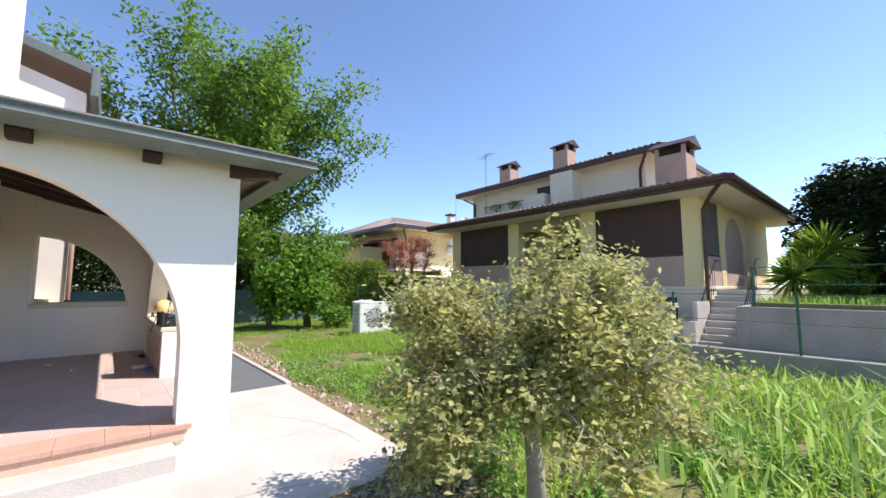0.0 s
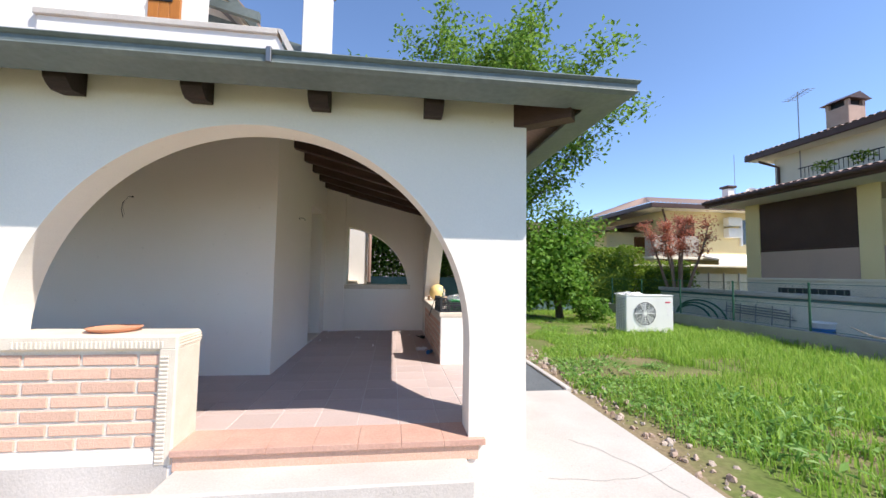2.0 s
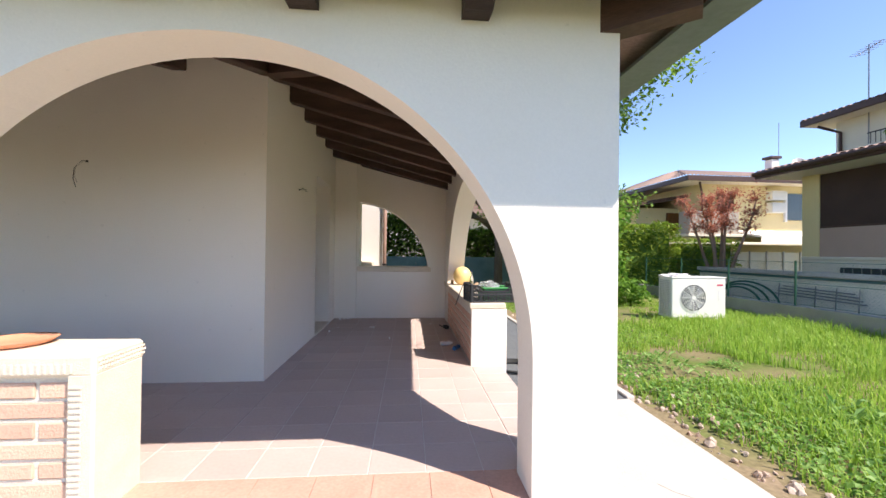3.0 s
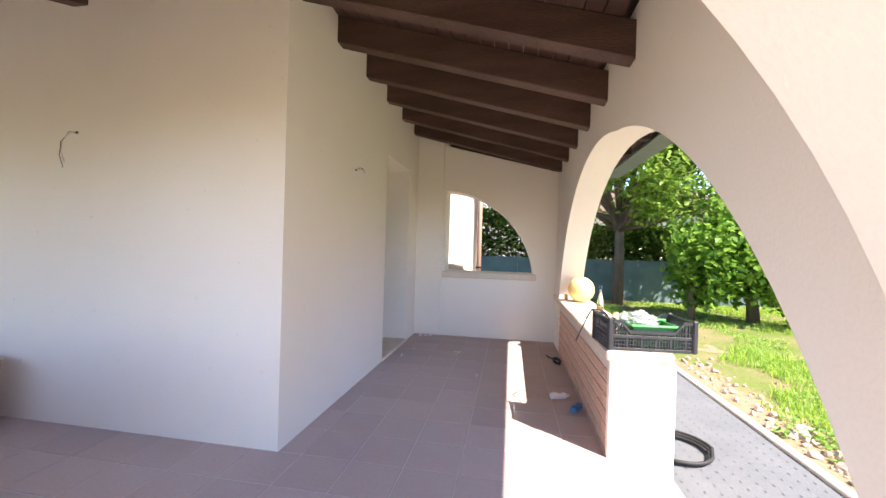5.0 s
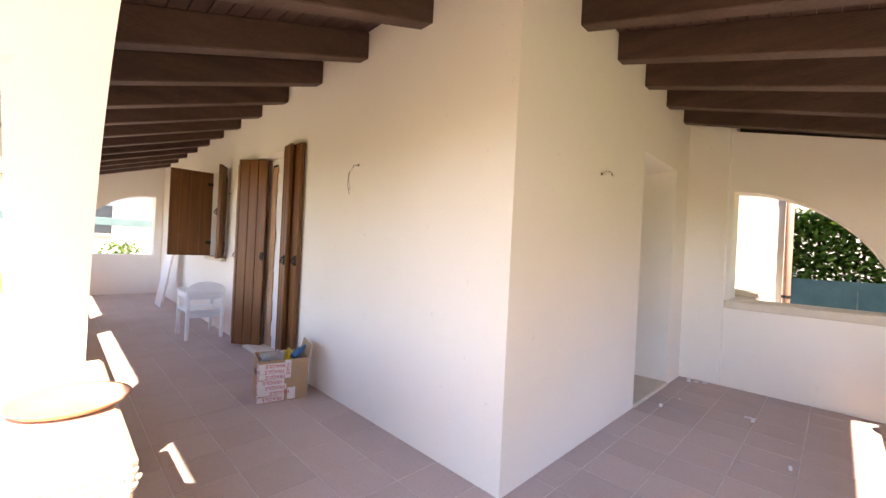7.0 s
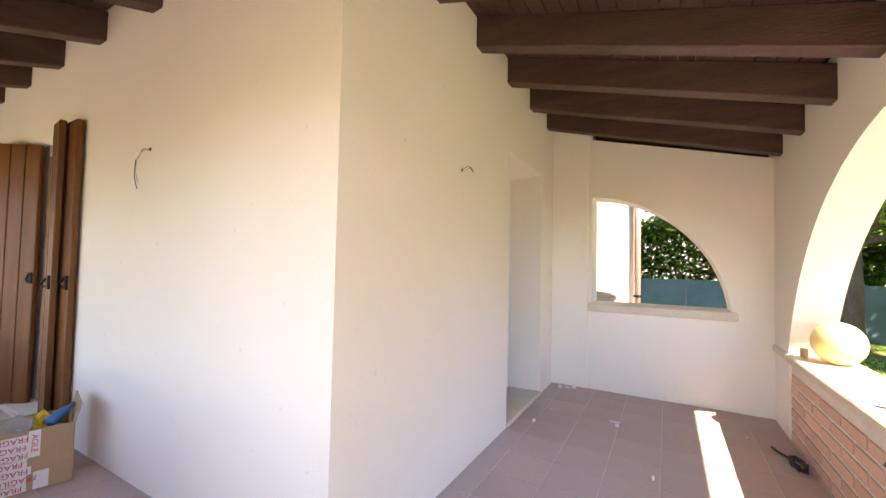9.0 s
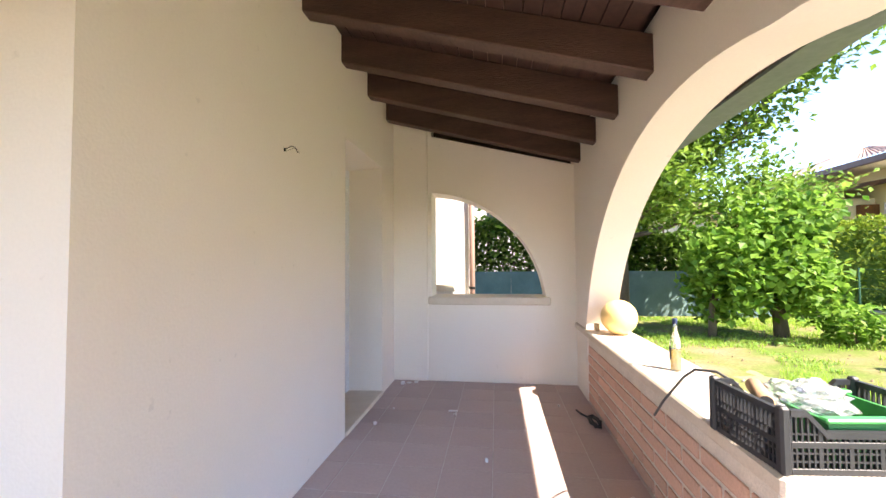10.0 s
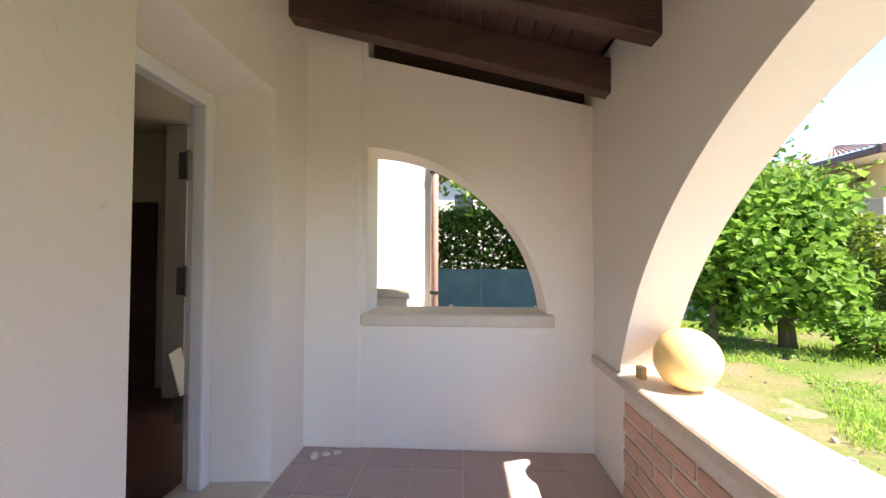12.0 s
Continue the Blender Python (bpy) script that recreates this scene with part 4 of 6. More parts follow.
# litter on the floor
for i, (x, y, turn, mat, lab) in enumerate(((0.44, 8.55, 20, PAPER, "crushed white plastic bottle on the floor"), (0.56, 8.30, 60, BLUEPLASTIC, "crushed blue plastic bottle on the floor"))):
    lb = thing("crushed_bottle", lab, "bottle", (x, y, 0.035), turn)
    part("body", tube([(-0.09, 0, 0), (-0.06, 0.004, 0.004), (0, 0, -0.004), (0.05, 0, 0), (0.08, 0, 0), (0.10, 0, 0)], 0.035, 10, taper=[0.028, 0.033, 0.027, 0.033, 0.015, 0.013]), mat, lb)
tw = thing("cable_bundle", "tangled black cable on the floor by the low wall", "cable")
rr = random.Random(4)
pts = [(0.55 + 0.04 * math.sin(i * 0.9) + rr.uniform(-0.012, 0.012), 9.78 + 0.11 * math.cos(i * 0.9) + rr.uniform(-0.02, 0.02), 0.02 + 0.03 * rr.random()) for i in range(34)]
part("sheath", tube(pts + [(0.52, 9.93, 0.012), (0.47, 10.02, 0.012), (0.45, 10.10, 0.012)], 0.009, 6), RUBBER, tw, smooth=True)
for i, (x, y, sx, sy) in enumerate(((-0.75, 9.95, 0.09, 0.03), (-0.72, 9.86, 0.03, 0.025), (-1.45, 10.75, 0.06, 0.04), (-1.38, 10.80, 0.05, 0.05), (-1.30, 10.82, 0.05, 0.03), (-1.42, 9.55, 0.03, 0.02), (-1.35, 9.95, 0.03, 0.015), (0.30, 10.2, 0.025, 0.015), (-0.4, 9.0, 0.02, 0.02))):
    fl = thing("plaster_flake", "small flake of white plaster on the floor", "debris", (x, y, 0.002), i * 47, "plaster flakes on the floor")
    part("flake", box(-sx / 2, sx / 2, -sy / 2, sy / 2, 0, 0.012 + 0.01 * (i % 3), 0.004), PAPER, fl)
hs = thing("hose", "coil of black rubber hose on the walkway", "hose")
pts = [(1.42 + (0.26 + 0.02 * (i // 24)) * math.cos(i * math.tau / 24), 8.42 + (0.26 + 0.02 * (i // 24)) * math.sin(i * math.tau / 24), GROUND + 0.02 + 0.016 * (i // 24)) for i in range(60)]
part("coil", tube(pts, 0.016, 8), RUBBER, hs, smooth=True)

# bare wires left in the plaster
def wire(name, at, pts):
    w = thing("wall_wire", "loose electric wire ends hanging from the wall", "wire", at, group="loose wires in the walls")
    part("wire", tube(pts, 0.0026, 6), RUBBER, w)
    part("wire", tube([(p[0] + 0.012, p[1], p[2] * 0.8 - 0.01) for p in pts], 0.0022, 6), material("wire insulation", (0.5, 0.45, 0.4), 0.6, bump=0) if "wire insulation" not in bpy.data.materials else bpy.data.materials["wire insulation"], w)
    # black plug on the uncut plaster, coloured as the shaded hole
    part("wall_hole", tube([(0, 0.004, 0) if abs(pts[0][1]) <= abs(pts[1][1]) else (0.0, 0, 0), (0, -0.004, 0)], 0.012, 10), BLACKPRINT, w)


wire("w", (-3.33, HY, 2.22), [(0, 0, 0), (-0.03, -0.03, 0.0), (-0.08, -0.05, -0.08), (-0.09, -0.05, -0.18), (-0.07, -0.04, -0.27)])
wire("w", (-7.0, HY, 2.20), [(0, 0, 0), (-0.04, -0.03, 0.0), (-0.09, -0.05, -0.10), (-0.08, -0.04, -0.25)])
wire("w", (HX, 8.30, 2.17), [(0, 0, 0), (0.05, 0.0, 0.02), (0.09, -0.03, 0.0), (0.10, -0.02, -0.03)])

# ---------------------------------------------------------------- floor tiles and bricks
TP = 0.357


def tile_floor():
    made = {}
    floor = bpy.data.objects["floor_slab"]
    r = random.Random(3)
    rest = bmesh.new()
    for i in range(-34, 8):
        for j in range(-7, 13):
            x0, y0 = -1.425 + i * TP, 7.10 + j * TP
            a, b = max(x0, XW), min(x0 + TP, XI + 0.0)
            c, d = max(y0, YO + 0.33), min(y0 + TP, YE)
            inside_house = a < HX - 0.01 and d > HY + 0.01
            if inside_house:
                if c > HY - 0.02 and b <= HX + 0.02:
                    continue
                if b > HX + 0.02 and c > HY - 0.02:
                    a = max(a, HX)
                elif c < HY - 0.02:
                    d = min(d, HY) if b <= HX + 0.02 else d
            if b - a < 0.03 or d - c < 0.03:
                continue
            g = 0.0028
            key = (round(b - a, 3), round(d - c, 3))
            if x0 < -6.2:
                box(a + g, b - g, c + g, d - g, -0.012, 0.0, 0.002, rest)
                continue
            if key not in made:
                bm = box(g, b - a - g, g, d - c - g, -0.012, 0.0, 0.0025)
                me = bpy.data.meshes.new("tile")
                bm.to_mesh(me)
                bm.free()
                me.materials.append(TILE)
                made[key] = me
            ob = new("tile", made[key])
            ob.parent = floor
            ob.location = (a, c, r.uniform(-0.0008, 0.0))
    tagged(part("tile_field", rest, TILE, floor), kind="stuff")


tile_floor()
for i in range(7):
    x = -1.66 + i * 0.336
    tl = part("edge_tile", box(x + 0.001, x + 0.335, YO - 0.05, YO + 0.325, -0.044, 0.004, 0.0025), NOSING, bpy.data.objects["floor_slab"])
for j in range(7):
    y = YN + 0.02 + j * 0.29
    part("edge_tile", box(XI + 0.003, XA + 0.06, y + 0.003, y + 0.287, -0.03, 0.002, 0.006), TILE, bpy.data.objects["floor_slab"])
brick_panel(bpy.data.objects["low_wall"], "x", YO + 0.03, AC - AR, LE - 0.13, -0.09, 0.715, -1, depth=0.009)
brick_panel(bpy.data.objects["low_wall_east"], "y", XI + 0.02, 7.57, YE, 0.005, CZ - 0.073, -1, depth=0.006)


# ---------------------------------------------------------------- garden plants
def leaf_cloud(name, centres, size, mat, parent=None, seed=1, aspect=0.55, droop=0.0, spread=0.5, label="", up=0.25):
    """Many small folded leaves, one at each centre: size in plan units, droop turns the tips down."""
    r = np.random.RandomState(seed)
    c = np.asarray(centres, float)
    n = len(c)
    d = r.normal(size=(n, 3))
    d[:, 2] = d[:, 2] * 0.6 - droop
    d /= np.linalg.norm(d, axis=1, keepdims=True)
    up_v = r.normal(size=(n, 3)) * 0.6 + (0, 0, 1 + up)
    s = np.cross(d, up_v)
    s /= np.linalg.norm(s, axis=1, keepdims=True) + 1e-9
    nrm = np.cross(s, d)
    k = size * (1 - spread / 2 + spread * r.rand(n, 1))
    base, tip = c - d * k * 0.5, c + d * k * 0.5
    fold = nrm * k * 0.10
    left, right = c + s * k * aspect * 0.5 + fold - d * k * 0.05, c - s * k * aspect * 0.5 + fold - d * k * 0.05
    v = np.stack([base, left, tip, right], 1).reshape(-1, 3)
    i = np.arange(n)[:, None] * 4
    f = np.concatenate([i + (0, 1, 2), i + (0, 2, 3)])
    return raw(name, v.tolist(), f.tolist(), mat, parent, label)


def branch_points(start, direction, length, bends, r, wobble=0.25):
    pts, d, p = [Vector(start)], Vector(direction).normalized(), Vector(start)
    for _ in range(bends):
        d = (d + Vector((r.uniform(-wobble, wobble), r.uniform(-wobble, wobble), r.uniform(-wobble * 0.5, wobble)))).normalized()
        p = p + d * (length / bends)
        pts.append(p.copy())
    return pts


def tree(name, label, at, height, trunk_h, spread_r, leaf_mat, bark, leaf, count, seed, limbs=9, base_r=0.16, droop=0.1, crown_low=0.35, category="tree", flat=1.0, puff=0.42):
    r = random.Random(seed)
    t = thing(name, label, category, at)
    wood = tube([(0, 0, -0.1), (0.03, 0.02, trunk_h * 0.5), (0, 0.05, trunk_h)], 0, 10, taper=[base_r * 1.25, base_r, base_r * 0.85])
    tips = []
    for k in range(limbs):
        a = k * math.tau / limbs + r.uniform(-0.3, 0.3)
        rise = crown_low + (1.75 - crown_low) * ((k * 0.618) % 1.0)
        start = (0, 0.05, trunk_h * r.uniform(0.75, 1.0))
        ln = min(spread_r / max(math.cos(math.atan(rise)), 0.4), (height - trunk_h)) * r.uniform(0.75, 1.05)
        pts = branch_points(start, (math.cos(a), math.sin(a), rise * flat), ln, 6, r)
        tube(pts, 0, 6, wood, [base_r * 0.55 * (1 - i / 7) + 0.008 for i in range(len(pts))])
        for i in range(2, len(pts)):
            for _ in range(3):
                d2 = (pts[i] - pts[i - 1]).normalized() + Vector((r.uniform(-1, 1), r.uniform(-1, 1), r.uniform(-0.4, 0.8)))
                sub = branch_points(pts[i], d2, ln * r.uniform(0.18, 0.34), 3, r, 0.4)
                tube(sub, 0, 4, wood, [base_r * 0.16, base_r * 0.1, base_r * 0.06, 0.004])
                tips += sub[1:]
    for k in range(3):
        pts = branch_points((0, 0, trunk_h), (r.uniform(-0.5, 0.5), r.uniform(-0.5, 0.5), 1), (height - trunk_h) * 0.86, 6, r, 0.2)
        tube(pts, 0, 6, wood, [base_r * 0.6 * (1 - i / 7) + 0.008 for i in range(len(pts))])
        for i in range(2, len(pts)):
            for _ in range(4):
                d2 = Vector((r.uniform(-1, 1), r.uniform(-1, 1), r.uniform(-0.2, 0.7)))
                sub = branch_points(pts[i], d2, spread_r * r.uniform(0.2, 0.45), 3, r, 0.4)
                tube(sub, 0, 4, wood, [base_r * 0.16, base_r * 0.1, base_r * 0.06, 0.004])
                tips += sub[1:]
    part("trunk", wood, bark, t, smooth=True)
    rs = np.random.RandomState(seed)
    tip = np.array([tuple(p) for p in tips])
    c = tip[rs.randint(len(tip), size=count)] + rs.normal(size=(count, 3)) * puff * (0.55, 0.55, 0.38)
    leaf_cloud("crown", c[c[:, 2] > 0.05], leaf, leaf_mat, t, seed, droop=droop)
    return t


def blob_leaves(n, seed, centre, radii, shell=0.35, lumps=0.25):
    """Leaf places over and just under an uneven rounded surface."""
    r = np.random.RandomState(seed)
    d = r.normal(size=(n, 3))
    d /= np.linalg.norm(d, axis=1, keepdims=True)
    k = np.array([1 + lumps * noise.noise(Vector(v) * 2.2 + Vector((seed, 0, 0))) + lumps * 0.6 * noise.noise(Vector(v) * 5.5) for v in d])
    k *= 1 - shell * r.rand(n) ** 2
    return np.asarray(centre) + d * np.asarray(radii) * k[:, None]


def box_leaves(n, seed, x0, x1, y0, y1, z0, z1, rough=0.12):
    """Leaf places over the faces of a clipped hedge."""
    r = np.random.RandomState(seed)
    p = r.rand(n, 3)
    face = r.choice(5, n, p=[0.34, 0.14, 0.13, 0.13, 0.26])
    depth = np.abs(r.normal(size=n)) * rough
    p = p * (x1 - x0, y1 - y0, z1 - z0) + (x0, y0, z0)
    for k, (ax, val, sg) in enumerate(((1, y0, 1), (1, y1, -1), (0, x0, 1), (0, x1, -1), (2, z1, -1))):
        m = face == k
        p[m, ax] = val + sg * depth[m]
    bump = np.array([noise.noise(Vector(v) * 1.3) for v in p])
    p[:, 2] += 0.22 * bump
    p[:, 1] += 0.15 * bump
    return p


LEAF_TREE = leafy("fresh green tree leaf", (0.07, 0.16, 0.02), (0.27, 0.42, 0.07), 0.5)
LEAF_VINE = leafy("bright vine leaf", (0.07, 0.19, 0.02), (0.26, 0.44, 0.07), 0.5)
LEAF_HEDGE = leafy("dark hedge leaf", (0.05, 0.12, 0.02), (0.19, 0.31, 0.06), 0.45)
LEAF_LAUREL = leafy("yellow-green laurel leaf", (0.10, 0.20, 0.02), (0.36, 0.46, 0.06), 0.45)
LEAF_BUSH = leafy("dusty olive bush leaf", (0.22, 0.25, 0.08), (0.70, 0.66, 0.30), 0.5)
LEAF_RED = leafy("coppery red leaf", (0.42, 0.12, 0.07), (0.66, 0.32, 0.22), 0.45)
LEAF_GRASS = leafy("lawn grass blade", (0.20, 0.38, 0.04), (0.45, 0.62, 0.12), 0.5)
LEAF_CLOVER = leafy("weed leaf", (0.12, 0.28, 0.05), (0.34, 0.52, 0.14), 0.45)
LEAF_TALL = leafy("tall pale grass blade", (0.26, 0.44, 0.09), (0.52, 0.66, 0.22), 0.5)
LEAF_CONIFER = leafy("dark evergreen leaf", (0.012, 0.03, 0.010), (0.04, 0.075, 0.02), 0.15)
LEAF_DRY = leafy("dry grey-brown twig leaf", (0.34, 0.28, 0.18), (0.64, 0.55, 0.39), 0.3)
GLOW = GROUND - 0.07

# small bush tree beside the paving
bs2 = thing("bush_tree", "small round bush tree with olive and yellowish leaves", "bush", (2.45, 2.02, GLOW))
r = random.Random(12)
wood = tube([(0, 0, -0.1), (0.03, 0.03, 0.4), (-0.02, 0.0, 0.85), (0.0, 0.02, 1.35)], 0, 10, taper=[0.085, 0.065, 0.055, 0.035])
tips = []
for k in range(54):
    a = k * 2.4 + r.uniform(-0.3, 0.3)
    lift = r.uniform(0.1, 1.1) if k % 3 else r.uniform(1.0, 2.6)
    low = 0.075 + 0.07 * math.cos(a - 2.5)
    d, p = Vector((math.cos(a), math.sin(a), lift)).normalized(), Vector((0, 0.01, r.uniform(0.9, 1.35)))
    pts = [p.copy()]
    for i in range(8):
        d = (d + Vector((r.uniform(-0.22, 0.22), r.uniform(-0.22, 0.22), r.uniform(-0.12, 0.12) - low))).normalized()
        p = p + d * r.uniform(0.115, 0.165)
        pts.append(p.copy())
    tube(pts, 0, 5, wood, [0.019 * (1 - i / 9) + 0.003 for i in range(len(pts))])
    for i in range(2, len(pts)):
        for _ in range(3):
            d2 = (pts[i] - pts[i - 1]).normalized() * 0.5 + Vector((r.uniform(-1, 1), r.uniform(-1, 1), r.uniform(-0.8, 0.8)))
            sub = branch_points(pts[i], d2, r.uniform(0.12, 0.34), 3, r, 0.5)
            tube(sub, 0, 3, wood, [0.006, 0.005, 0.004, 0.002])
            if i > 3 or r.random() < 0.35:
                tips += sub[1:]
lean = lambda p: (p[0] - 0.16 * min(max(p[2] - 0.5, 0), 0.7), p[1] - 0.02 * min(max(p[2] - 0.5, 0), 0.7), p[2] - 0.12 * max(p[2] - 0.5, 0))
for v in wood.verts:
    v.co = lean(v.co)
tips = [p for p in map(lean, tips) if p[1] - 0.68 * p[0] < 1.2]
part("trunk", wood, material("grey dry bark", (0.30, 0.26, 0.20), 0.95, second=(0.40, 0.35, 0.27), scale=8, fine=50, bump=0.5, grain=0.15), bs2, smooth=True)
rs = np.random.RandomState(5)
tip = np.array([tuple(p) for p in tips])


def clustered(n, jitter, bare):
    """Leaf places round the twig ends, thinned out in patches."""
    c = tip[rs.randint(len(tip), size=n)] + rs.normal(size=(n, 3)) * jitter
    return c[np.array([noise.noise(Vector(v) * 2.6) > bare for v in c])]


leaf_cloud("crown", clustered(52000, (0.06, 0.06, 0.055), -0.28), 0.045, LEAF_BUSH, bs2, 6, aspect=0.68)
leaf_cloud("yellow_leaves", clustered(3600, (0.05, 0.05, 0.05), 0.0), 0.058, leafy("yellowed leaf", (0.36, 0.32, 0.06), (0.62, 0.56, 0.17), 0.4), bs2, 7, aspect=0.68)

# vine on posts, broad leaf tree behind it
vn = thing("vine_bush", "leafy green vine hanging over two short trunks", "vine", (5.7, 16.4, GLOW))
wood = tube([(-0.85, 0, -0.1), (-0.82, 0, 0.7), (-0.7, 0, 1.6), (-0.3, 0, 2.4)], 0, 9, taper=[0.10, 0.085, 0.08, 0.05])
tube([(0.75, 0.1, -0.1), (0.7, 0.1, 0.5), (0.55, 0.1, 1.4), (0.2, 0.1, 2.3)], 0, 9, wood, [0.17, 0.14, 0.11, 0.06])
part("trunk", wood, BARK, vn, smooth=True)
hub = np.concatenate([blob_leaves(110, 21, (0.1, 0, 2.15), (1.55, 1.1, 1.15), 0.5, 0.45), blob_leaves(60, 22, (-0.75, -0.2, 1.5), (0.6, 0.7, 1.05), 0.5, 0.4), blob_leaves(46, 23, (0.6, -0.3, 1.45), (0.9, 0.7, 0.8), 0.5, 0.4), blob_leaves(22, 24, (0.9, 0, 3.0), (0.9, 0.6, 0.5), 0.5, 0.5)])
rs = np.random.RandomState(26)
at = hub[rs.randint(len(hub), size=7400)]
pts = at + rs.normal(size=at.shape) * (0.17, 0.17, 0.20) - np.c_[np.zeros(len(at)), np.zeros(len(at)), 0.35 * rs.rand(len(at)) ** 2]
leaf_cloud("crown", pts[pts[:, 2] > 0.35], 0.19, LEAF_VINE, vn, 25, aspect=0.85, droop=0.8)
low = thing("low_shrub", "low leafy green shrub beside the vine", "shrub", (7.3, 15.6, GLOW))
leaf_cloud("crown", blob_leaves(700, 31, (0, 0, 0.42), (0.7, 0.55, 0.5), 0.6, 0.4), 0.15, LEAF_VINE, low, 32, aspect=0.7, droop=0.3)
part("stem", tube([(0, 0, -0.05), (0.02, 0, 0.4)], 0.03, 6), BARK, low)

tree("garden_tree", "tall broadleaf tree with fresh green crown", (3.6, 19.0, GLOW), 11.4, 3.2, 6.0, LEAF_TREE, BARK, 0.20, 62000, 41, limbs=18, base_r=0.16, droop=0.3, crown_low=0.10, puff=0.60)

# hedges and net behind the garden
hd = thing("hedge", "dark mixed hedge behind the green net", "hedge", (0, 21.0, GLOW))
leaf_cloud("leaves", np.concatenate([box_leaves(13000, 51, -8, 2.0, -0.2, 1.4, 0.0, 3.5, 0.35), box_leaves(9000, 52, 2.0, 8.6, -0.2, 1.4, 0.0, 2.85, 0.35)]), 0.22, LEAF_HEDGE, hd, 52, aspect=0.5)
rs = np.random.RandomState(59)
leaf_cloud("inner_leaves", np.concatenate([rs.rand(9000, 3) ** (1, 1, 1.3) * (9.9, 1.1, 3.3) + (-7.9, 0.1, 0.0), rs.rand(6500, 3) * (6.5, 1.1, 2.55) + (2.0, 0.1, 0.0)]), 0.25, LEAF_HEDGE, hd, 60, aspect=0.6)
leaf_cloud("bright_leaves", np.concatenate([box_leaves(3200, 53, -8, 2.0, -0.35, 1.2, 1.7, 3.7, 0.4), box_leaves(1600, 54, 2.0, 8.6, -0.35, 1.2, 1.5, 2.95, 0.4)]), 0.2, LEAF_VINE, hd, 54, aspect=0.5)
core = bmesh.new()
rr = random.Random(6)
for k in range(30):
    x = -8 + k * 0.56 + rr.uniform(-0.1, 0.1)
    tube([(x, 0.5, -0.1), (x + rr.uniform(-0.1, 0.1), 0.5, 1.5), (x + rr.uniform(-0.3, 0.3), 0.5, 3.0)], 0.035, 5, core)
part("stems", core, BARK, hd)
lh = thing("hedge", "clipped yellow-green laurel hedge", "hedge", (0, 0, GLOW))
leaf_cloud("leaves", box_leaves(5200, 55, 8.6, 12.6, 20.2, 21.8, 0.3, 3.2, 0.2), 0.17, LEAF_LAUREL, lh, 56, aspect=0.5)
part("core", box(8.9, 12.3, 20.5, 21.6, 0.2, 2.8, 0.1), LEAF_HEDGE, lh)
lh2 = thing("hedge", "clipped yellow-green laurel hedge", "hedge", (0, 0, GLOW))
leaf_cloud("leaves", box_leaves(2600, 57, 12.9, 16.0, 20.6, 21.8, 0.3, 2.5, 0.2), 0.17, LEAF_LAUREL, lh2, 58, aspect=0.5)
part("core", box(13.1, 15.8, 20.9, 21.6, 0.2, 2.2, 0.1), LEAF_HEDGE, lh2)
NET = material("green shade net", (0.085, 0.15, 0.15), 0.8, second=(0.14, 0.22, 0.215), scale=2, fine=60, bump=0.2, grain=0.15)
nt_ = structure(raw("shade_net", [(x, 20.2 + 0.06 * math.sin(x * 2.1) + 0.04 * math.sin(x * 5.3 + z), GLOW + z) for z in (0, 0.4, 0.8, 1.2, 1.52) for x in [-9 + 0.3 * i for i in range(60)]],
    [(j * 60 + i, j * 60 + i + 1, (j + 1) * 60 + i + 1, (j + 1) * 60 + i) for j in range(4) for i in range(59)], NET, smooth=True), "dark green shade net along the garden edge", "net")
for x in (-7.5, -5, -2.5, 0.2, 2.6, 5.1, 7.6):
    part("post", tube([(x, 20.27, GLOW), (x, 20.27, GLOW + 1.6)], 0.03, 8), METAL, nt_)
st1 = thing("tree_stump", "pale cut stump among the grass", "stump", (-0.75, 17.2, GLOW))
part("wood", tube([(0, 0, -0.05), (0.02, 0, 0.35), (0.08, 0, 0.55), (0.12, 0, 0.75)], 0, 8, taper=[0.16, 0.12, 0.10, 0.06]), material("pale cut wood", (0.58, 0.42, 0.27), 0.9, second=(0.45, 0.32, 0.2), scale=6, fine=40), st1)
sk = thing("white_stake", "thin white stake in the grass", "stake", (1.4, 17.6, GLOW))
part("stake", tube([(0, 0, -0.05), (0, 0, 0.7)], 0.025, 8), WHITEPAINT, sk)

# red-leaved tree in the neighbour's garden
rt = thing("red_tree", "multi-stemmed small tree with coppery red leaves", "tree", (13.0, 18.3, GLOW))
r = random.Random(77)
wood = bmesh.new()
tips = []
for k, (a, rise, ln) in enumerate(((2.9, 4.6, 4.0), (2.2, 5.6, 4.3), (0.5, 4.6, 4.4), (5.9, 4.4, 4.2), (4.0, 5.0, 4.0), (1.2, 4.2, 4.3))):
    pts = branch_points((0.12 * math.cos(a), 0.12 * math.sin(a), -0.1), (math.cos(a), math.sin(a), rise), ln, 7, r, 0.10)
    tube(pts, 0, 7, wood, [0.10 - 0.011 * i for i in range(len(pts))])
    for i in range(5, len(pts)):
        for _ in range(5):
            sub = branch_points(pts[i], (r.uniform(-1, 1), r.uniform(-1, 1), r.uniform(0.1, 1)), r.uniform(0.25, 0.55), 3, r, 0.3)
            tube(sub, 0, 4, wood, [0.025, 0.018, 0.012, 0.005])
            tips += sub[1:]
part("trunk", wood, material("pale red-brown bark", (0.24, 0.15, 0.11), 0.9, second=(0.32, 0.22, 0.17), scale=6, fine=40), rt, smooth=True)
rs = np.random.RandomState(78)
tip = np.array([tuple(p) for p in tips])
leaf_cloud("crown", tip[rs.randint(len(tip), size=4200)] + rs.normal(size=(4200, 3)) * 0.12, 0.11, LEAF_RED, rt, 79)

